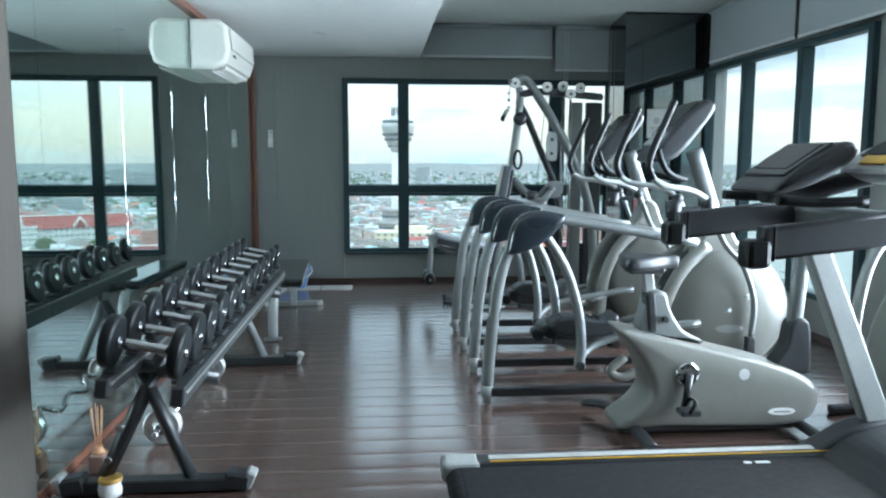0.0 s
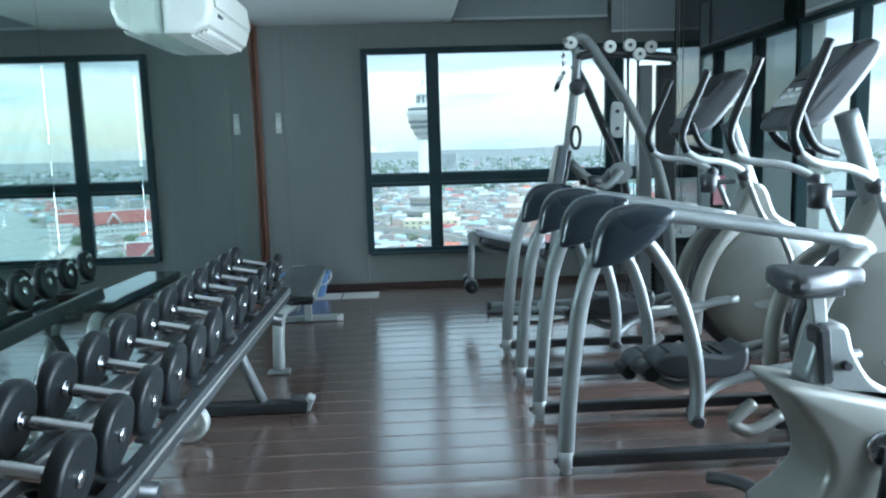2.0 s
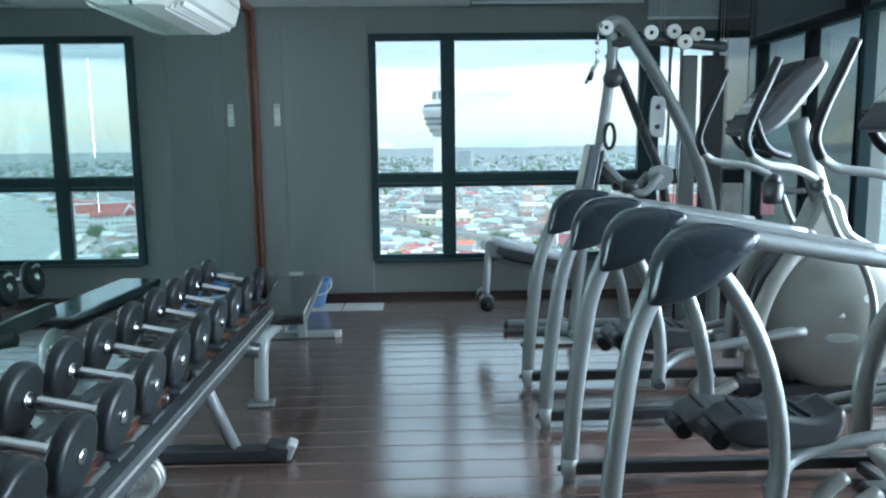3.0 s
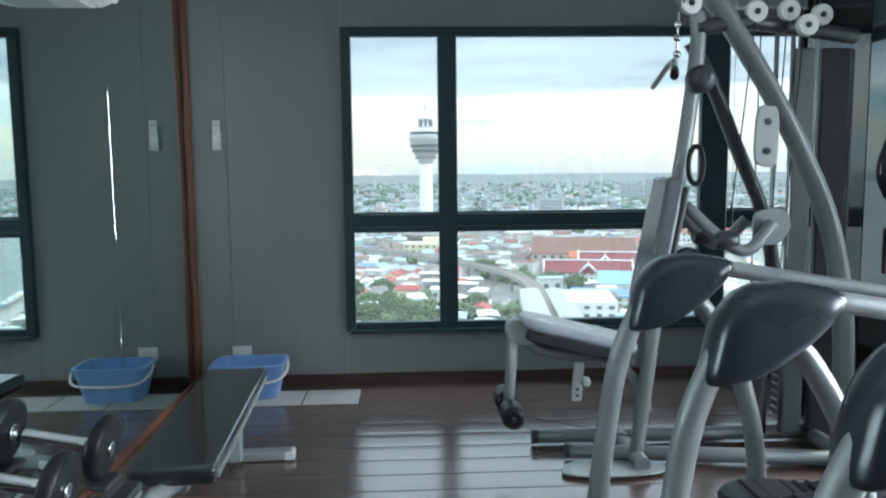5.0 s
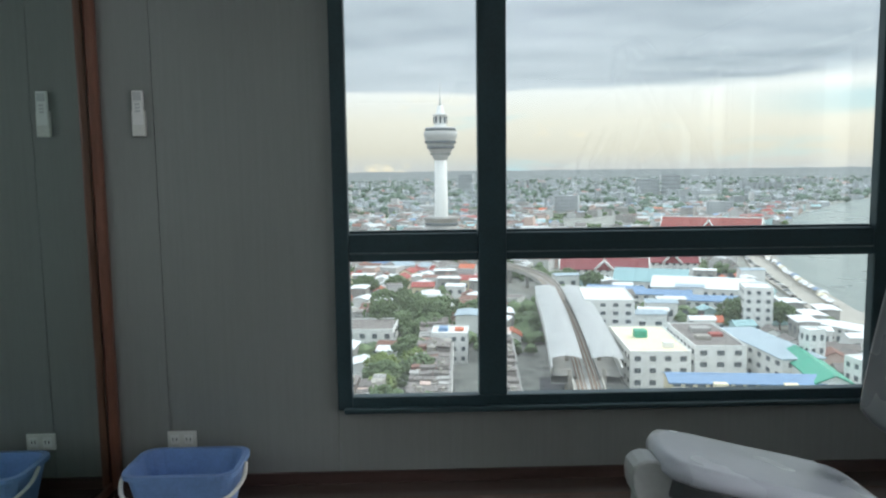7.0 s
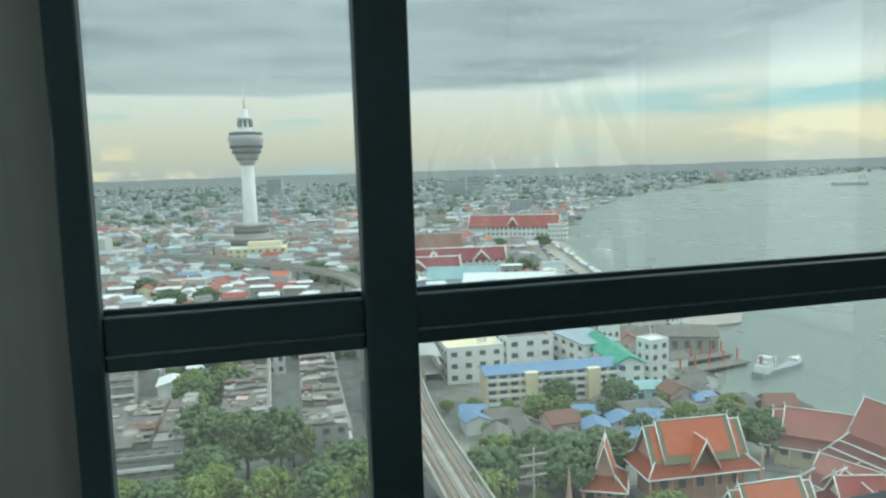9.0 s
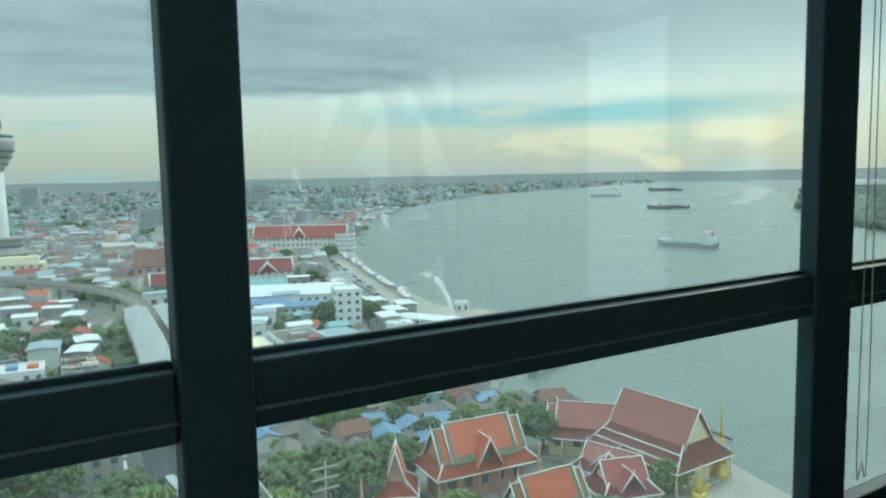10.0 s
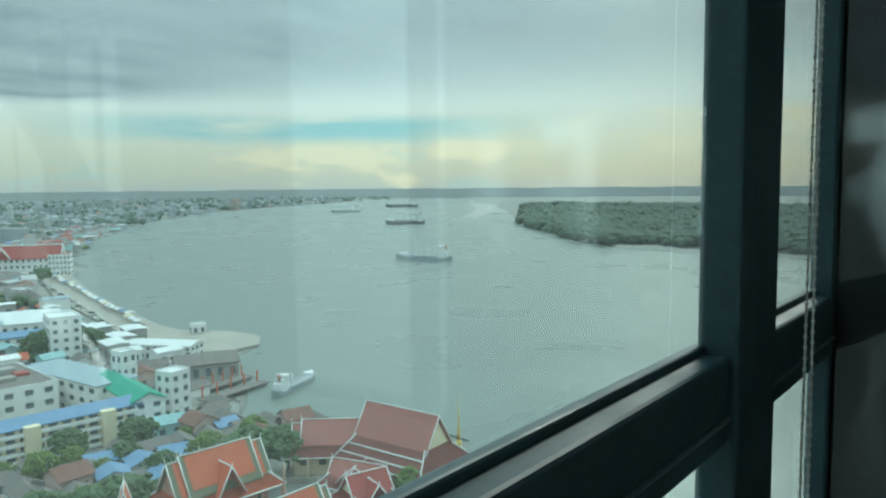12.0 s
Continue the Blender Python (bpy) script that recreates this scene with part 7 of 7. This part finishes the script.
def free(x, y, r):
    return left_of_bank(x + r, y) and all((x - a) ** 2 + (y - b) ** 2 > (c * 0.8 + r) ** 2 for a, b, c in taken)


rh = random.Random(21)
first = set()


def put_house(k, x, y, rot):
    m = pose(x, y, G, 0, 0, rot)
    if k not in first:
        first.add(k)
        hp_[k].matrix_basis = m
    else:
        copy_thing(hp_[k], m)
    taken.append((x, y, 4.8 if k < 4 else 8.0))


for zone, kinds, n_, tries in (((70, 160, 196, 250), (0, 0, 2, 1, 3, 2, 0, 1, 2, 7, 0), 120, 2800), ((146, 186, 200, 330), (0, 2, 0, 3, 0, 2), 34, 900), ((-140, 50, 300, 560), (4, 6, 8, 2, 5, 3, 0, 4, 9, 8), 130, 1900), ((82, 240, 330, 540), (4, 6, 8, 2, 1, 9, 7), 60, 900)):
    c = 0
    for _ in range(tries):
        x, y = rh.uniform(zone[0], zone[1]), rh.uniform(zone[2], zone[3])
        k = rh.choice(kinds)
        if c < n_ and free(x, y, (3.6 if zone[0] in (70, 146) else 5.5) if k < 4 else 6.5):
            put_house(k, x, y, rh.choice((0, 90, 180, 270)) + rh.uniform(-12, 12) - 8)
            c += 1
for k, p in enumerate(hp_):
    if k not in first:
        put_house(k, -150 - 20 * k, 560, 0)

# the rest of the city, too many to count
def prism_house(verts, faces, mats, x, y, L, D, H, rise, rot, wi, ri):
    c_, s_ = math.cos(rot), math.sin(rot)
    b0 = len(verts)
    for px_, py_, pz in ((-L, -D, 0), (L, -D, 0), (L, D, 0), (-L, D, 0), (-L, -D, H), (L, -D, H), (L, D, H), (-L, D, H), (-L, 0, H + rise), (L, 0, H + rise)):
        verts.append((x + (px_ * c_ - py_ * s_) / 2, y + (px_ * s_ + py_ * c_) / 2, G + pz))
    for f_, m_ in (((0, 1, 5, 4), wi), ((1, 2, 6, 9, 5), wi), ((2, 3, 7, 6), wi), ((3, 0, 4, 8, 7), wi), ((4, 5, 9, 8), ri), ((8, 9, 6, 7), ri)):
        faces.append(tuple(b0 + i for i in f_))
        mats.append(m_)


def stuff_city(name, y0, y1, count, materials, weights, seed, label, tall):
    rng = random.Random(seed)
    V, F, M = [], [], []
    n_, tries = 0, 0
    nw = 4
    while n_ < count and tries < count * 6:
        tries += 1
        y = y0 + (y1 - y0) * rng.random() ** 1.25
        x = rng.uniform(-0.62 * y - 60, 0.95 * y + 40)
        if noise.noise(Vector((x * 0.006, y * 0.006, 2.0))) < -0.22:
            continue
        if not left_of_bank(x + 6, y) or (y < 820 and not free(x, y, 7)):
            continue
        big_ = rng.random() < 0.10
        L, D = rng.uniform(9, 18) * (2.2 if big_ else 1), rng.uniform(8, 14) * (1.6 if big_ else 1)
        H = rng.uniform(5, 12) if rng.random() > tall or y < 820 else rng.uniform(14, 34)
        flat_ = rng.random() < 0.45
        wi = rng.choices(range(nw), weights[:nw])[0]
        ri = nw + rng.choices(range(len(materials) - nw), weights[nw:])[0]
        prism_house(V, F, M, x, y, L, D, H, 0.2 if flat_ else rng.uniform(1, 4), rng.choice((0, math.pi / 2)) + rng.gauss(-0.15, 0.25), wi, ri)
        n_ += 1
    me = bpy.data.meshes.new(name)
    me.from_pydata(V, [], F)
    for m in materials:
        me.materials.append(m)
    me.polygons.foreach_set("material_index", M)
    me.update()
    return tagged(new(name, me), label, "houses", kind="stuff")


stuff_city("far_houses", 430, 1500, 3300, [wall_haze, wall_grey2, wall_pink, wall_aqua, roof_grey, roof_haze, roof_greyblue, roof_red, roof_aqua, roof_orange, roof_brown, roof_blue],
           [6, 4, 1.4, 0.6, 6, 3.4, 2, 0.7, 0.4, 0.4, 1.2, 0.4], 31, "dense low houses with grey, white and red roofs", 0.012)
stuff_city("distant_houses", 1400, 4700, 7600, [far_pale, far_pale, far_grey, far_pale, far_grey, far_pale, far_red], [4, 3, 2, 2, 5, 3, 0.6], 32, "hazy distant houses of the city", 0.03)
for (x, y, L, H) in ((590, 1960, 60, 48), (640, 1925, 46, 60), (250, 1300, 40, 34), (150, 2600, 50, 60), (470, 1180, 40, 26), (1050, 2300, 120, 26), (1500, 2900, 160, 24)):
    flat_block("distant_block", x, y, -20, L, 24, H, 6, far_pale, far_pale, "multi-storey block far across the city, haze painted into its colour", cols=8, sides="s")
crn = city("gantry_crane", "orange dockyard gantry crane on the far bank", "crane")
for kx in (-24, 0, 24):
    for ky in (-6, 6):
        part("leg", one(box, (kx, ky, 18), (2.5, 2.5, 36)), crane_paint, crn)
    part("cross_beam", one(box, (kx, 0, 30), (2, 10, 2)), crane_paint, crn)
part("boom", one(box, (0, 0, 38), (64, 5, 5)), crane_paint, crn)
part("cab", one(box, (8, 0, 33), (7, 4, 5)), crane_paint, crn)
at(crn, 1655, 2262, 30)


def stuff_trees(name, spots_, size, m, seed, label, per=5):
    rng = random.Random(seed)
    src = bmesh.new()
    bmesh.ops.create_icosphere(src, subdivisions=1, radius=1)
    sv = [v.co.copy() for v in src.verts]
    sf = [[v.index for v in f.verts] for f in src.faces]
    src.free()
    V, F = [], []
    for x, y in spots_:
        for _ in range(per):
            s = size * rng.uniform(0.5, 1.2)
            ox, oy, oz = x + rng.gauss(0, size * 0.9), y + rng.gauss(0, size * 0.9), G + s * rng.uniform(0.5, 1.1)
            b0 = len(V)
            for v in sv:
                j = rng.uniform(0.75, 1.2)
                V.append((ox + v.x * s * j, oy + v.y * s * j, oz + v.z * s * 0.75 * j))
            F.extend(tuple(b0 + i for i in f) for f in sf)
    me = bpy.data.meshes.new(name)
    me.from_pydata(V, [], F)
    me.materials.append(m)
    me.update()
    return tagged(new(name, me), label, "trees", kind="stuff")


mangrove = mat("grey_green_mangrove", (0.075, 0.105, 0.07), 0.85, var=0.35, scale=0.05, island=0.6)
rs = random.Random(44)
near_t, far_t, bank_t = [], [], []
while len(near_t) < 1150:
    y = 300 + 1200 * rs.random() ** 1.3
    x = rs.uniform(-0.62 * y - 40, 0.9 * y)
    if left_of_bank(x + 8, y) and (y > 800 or free(x, y, 3)) and noise.noise(Vector((x * 0.01, y * 0.01, 7))) > -0.15:
        near_t.append((x, y))
while len(far_t) < 2000:
    y = rs.uniform(1300, 4700)
    x = rs.uniform(-0.62 * y, 1.1 * y)
    if left_of_bank(x + 10, y):
        far_t.append((x, y))


def beyond(x, y):
    for (x1, y1), (x0, y0) in zip(OPPOSITE, OPPOSITE[1:]):
        if y0 <= y < y1:
            return x > x0 + (x1 - x0) * (y - y0) / (y1 - y0) + 8
    return False


while len(bank_t) < 3600:
    y = rs.uniform(-300, 1500)
    x = rs.uniform(880, 2600)
    if beyond(x, y) and y < 0.63 * x and (x < 1700 or rs.random() < 0.4) and noise.noise(Vector((x * 0.004, y * 0.004, 3))) > -0.3:
        bank_t.append((x, y))
stuff_trees("city_trees", near_t, 4.2, leaf_dark, 51, "dark green trees scattered between the houses", 6)
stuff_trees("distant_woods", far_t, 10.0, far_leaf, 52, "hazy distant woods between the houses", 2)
stuff_trees("mangrove_wood", bank_t, 10.0, mangrove, 53, "dense dark mangrove wood along the far bank", 4)
mud = mat("grey_mud_flat", (0.30, 0.29, 0.26), 0.6, var=0.15, scale=0.01)
for pts in ([(2890, 2185), (2400, 1740), (1990, 1440), (1420, 1080), (1350, 1040), (1500, 1090), (2050, 1400), (2500, 1690)],):
    flat("mud_bank", pts, 0.9, mud, "low grey mud bank in the river", "mud bank")


# stalls and parked cars on the promenade
def stall(m, label):
    t = city("market_stall", label, "stall", "stalls on the promenade")
    bm = B()
    gable(bm, 7, 5, 3.0, 1.1, 0.12, 0.3)
    part("canopy", bm, m, t)
    for sx in (-3.2, 3.2):
        for sy in (-2.2, 2.2):
            part("post", one(rod, (sx, sy, 0), (sx, sy, 3.0), 0.09, 6), paved, t)
    part("counter", one(box, (0, -1.4, 0.5), (5.6, 0.9, 1.0), 0.05), wall_grey2, t)
    return t


def parked_car(m, label):
    t = city("parked_car", label, "car", "cars parked by the river")
    bm = B()
    slab(bm, [(-2.2, 0.45), (2.2, 0.45), (2.2, 0.85), (1.3, 0.98), (0.7, 1.45), (-1.1, 1.48), (-1.8, 1.0), (-2.2, 0.95)], -0.85, 0.85, axis="y")
    part("body", bm, m, t)
    part("window_band", one(box, (-0.2, 0, 1.2), (1.9, 1.74, 0.36), 0.05), win_dark, t)
    for wx in (-1.4, 1.4):
        for wy in (-0.8, 0.8):
            part("wheel", one(lathe, (wx, wy, 0.34), [(0.2, -0.1), (0.34, -0.09), (0.34, 0.09), (0.2, 0.1)], "y", 10), rubber, t)
    return t


stalls = [stall(roof_white, "white canvas market stall on the promenade"), stall(roof_blue, "blue canvas market stall on the promenade"), stall(wall_cream, "cream canvas market stall on the promenade")]
cars = [parked_car(roof_white, "white saloon car parked by the promenade"), parked_car(ship_grey, "grey saloon car parked by the promenade"), parked_car(black_metal, "black saloon car parked by the promenade")]
rp = random.Random(8)
placed = set()


def lay(protos_, k, m, tag):
    if (tag, k) not in placed:
        placed.add((tag, k))
        protos_[k].matrix_basis = m
    else:
        copy_thing(protos_[k], m)


for i in range(30):
    f = i / 29
    x, y = 243 + 84 * f, 432 + 300 * f
    lay(stalls, (0, 0, 2, 0, 1, 0)[i % 6], pose(x - 3 + rp.uniform(-2, 2), y, G + 1.6, 0, 0, 75 + rp.uniform(-12, 12)), "s")
for i in range(26):
    f = i / 25
    x, y = 226 + 80 * f, 440 + 290 * f
    lay(cars, i * 7 % 3, pose(x + rp.uniform(-1, 1), y, G + 1.6, 0, 0, -15 + rp.uniform(-6, 6)), "c")

# ---- floor planks ----
bmp = B()
W, L = 0.178, 1.2
rows_ = [(-W / 2 + 0.0012, -0.0035), (-W / 2 + 0.005, -0.0008), (-W / 4, 0.0), (W / 4, 0.0), (W / 2 - 0.005, -0.0008), (W / 2 - 0.0012, -0.0035)]
grid = [[bmp.verts.new((x, y, z)) for y, z in rows_] for x in (-L / 2 + 0.0008, L / 2 - 0.0008)]
for j in range(len(rows_) - 1):
    f = bmp.faces.new((grid[0][j], grid[1][j], grid[1][j + 1], grid[0][j + 1]))
lo = {}
for v in [grid[0][0], grid[1][0], grid[1][-1], grid[0][-1]]:
    lo[v] = bmp.verts.new((v.co.x, v.co.y, -0.0115))
corner = [grid[0][0], grid[1][0], grid[1][-1], grid[0][-1]]
for a, b in ((0, 1), (2, 3)):
    bmp.faces.new((corner[a], corner[b], lo[corner[b]], lo[corner[a]]))
bmp.faces.new((*grid[0], lo[grid[0][-1]], lo[grid[0][0]]))
bmp.faces.new((*grid[1], lo[grid[1][-1]], lo[grid[1][0]]))
plank_mesh = mesh_of("plank", bmp, plank_wood)
rng = random.Random(5)
y, r = YF - W / 2, 0
while y > YB:
    x = XL - (0.0, 0.4, 0.8)[r % 3]
    while x < XR - 0.02:
        x0, x1 = max(x, XL), min(x + L, XR)
        if x1 - x0 > 0.04:
            pk = new("plank", plank_mesh)
            pk.parent = floor
            pk.location = ((x0 + x1) / 2, y, 0.0)
            pk.scale = ((x1 - x0) / L, 1, 1)
            pk.rotation_euler = (rng.uniform(-0.0006, 0.0006), 0, 0)
        x += L
    y -= W
    r += 1
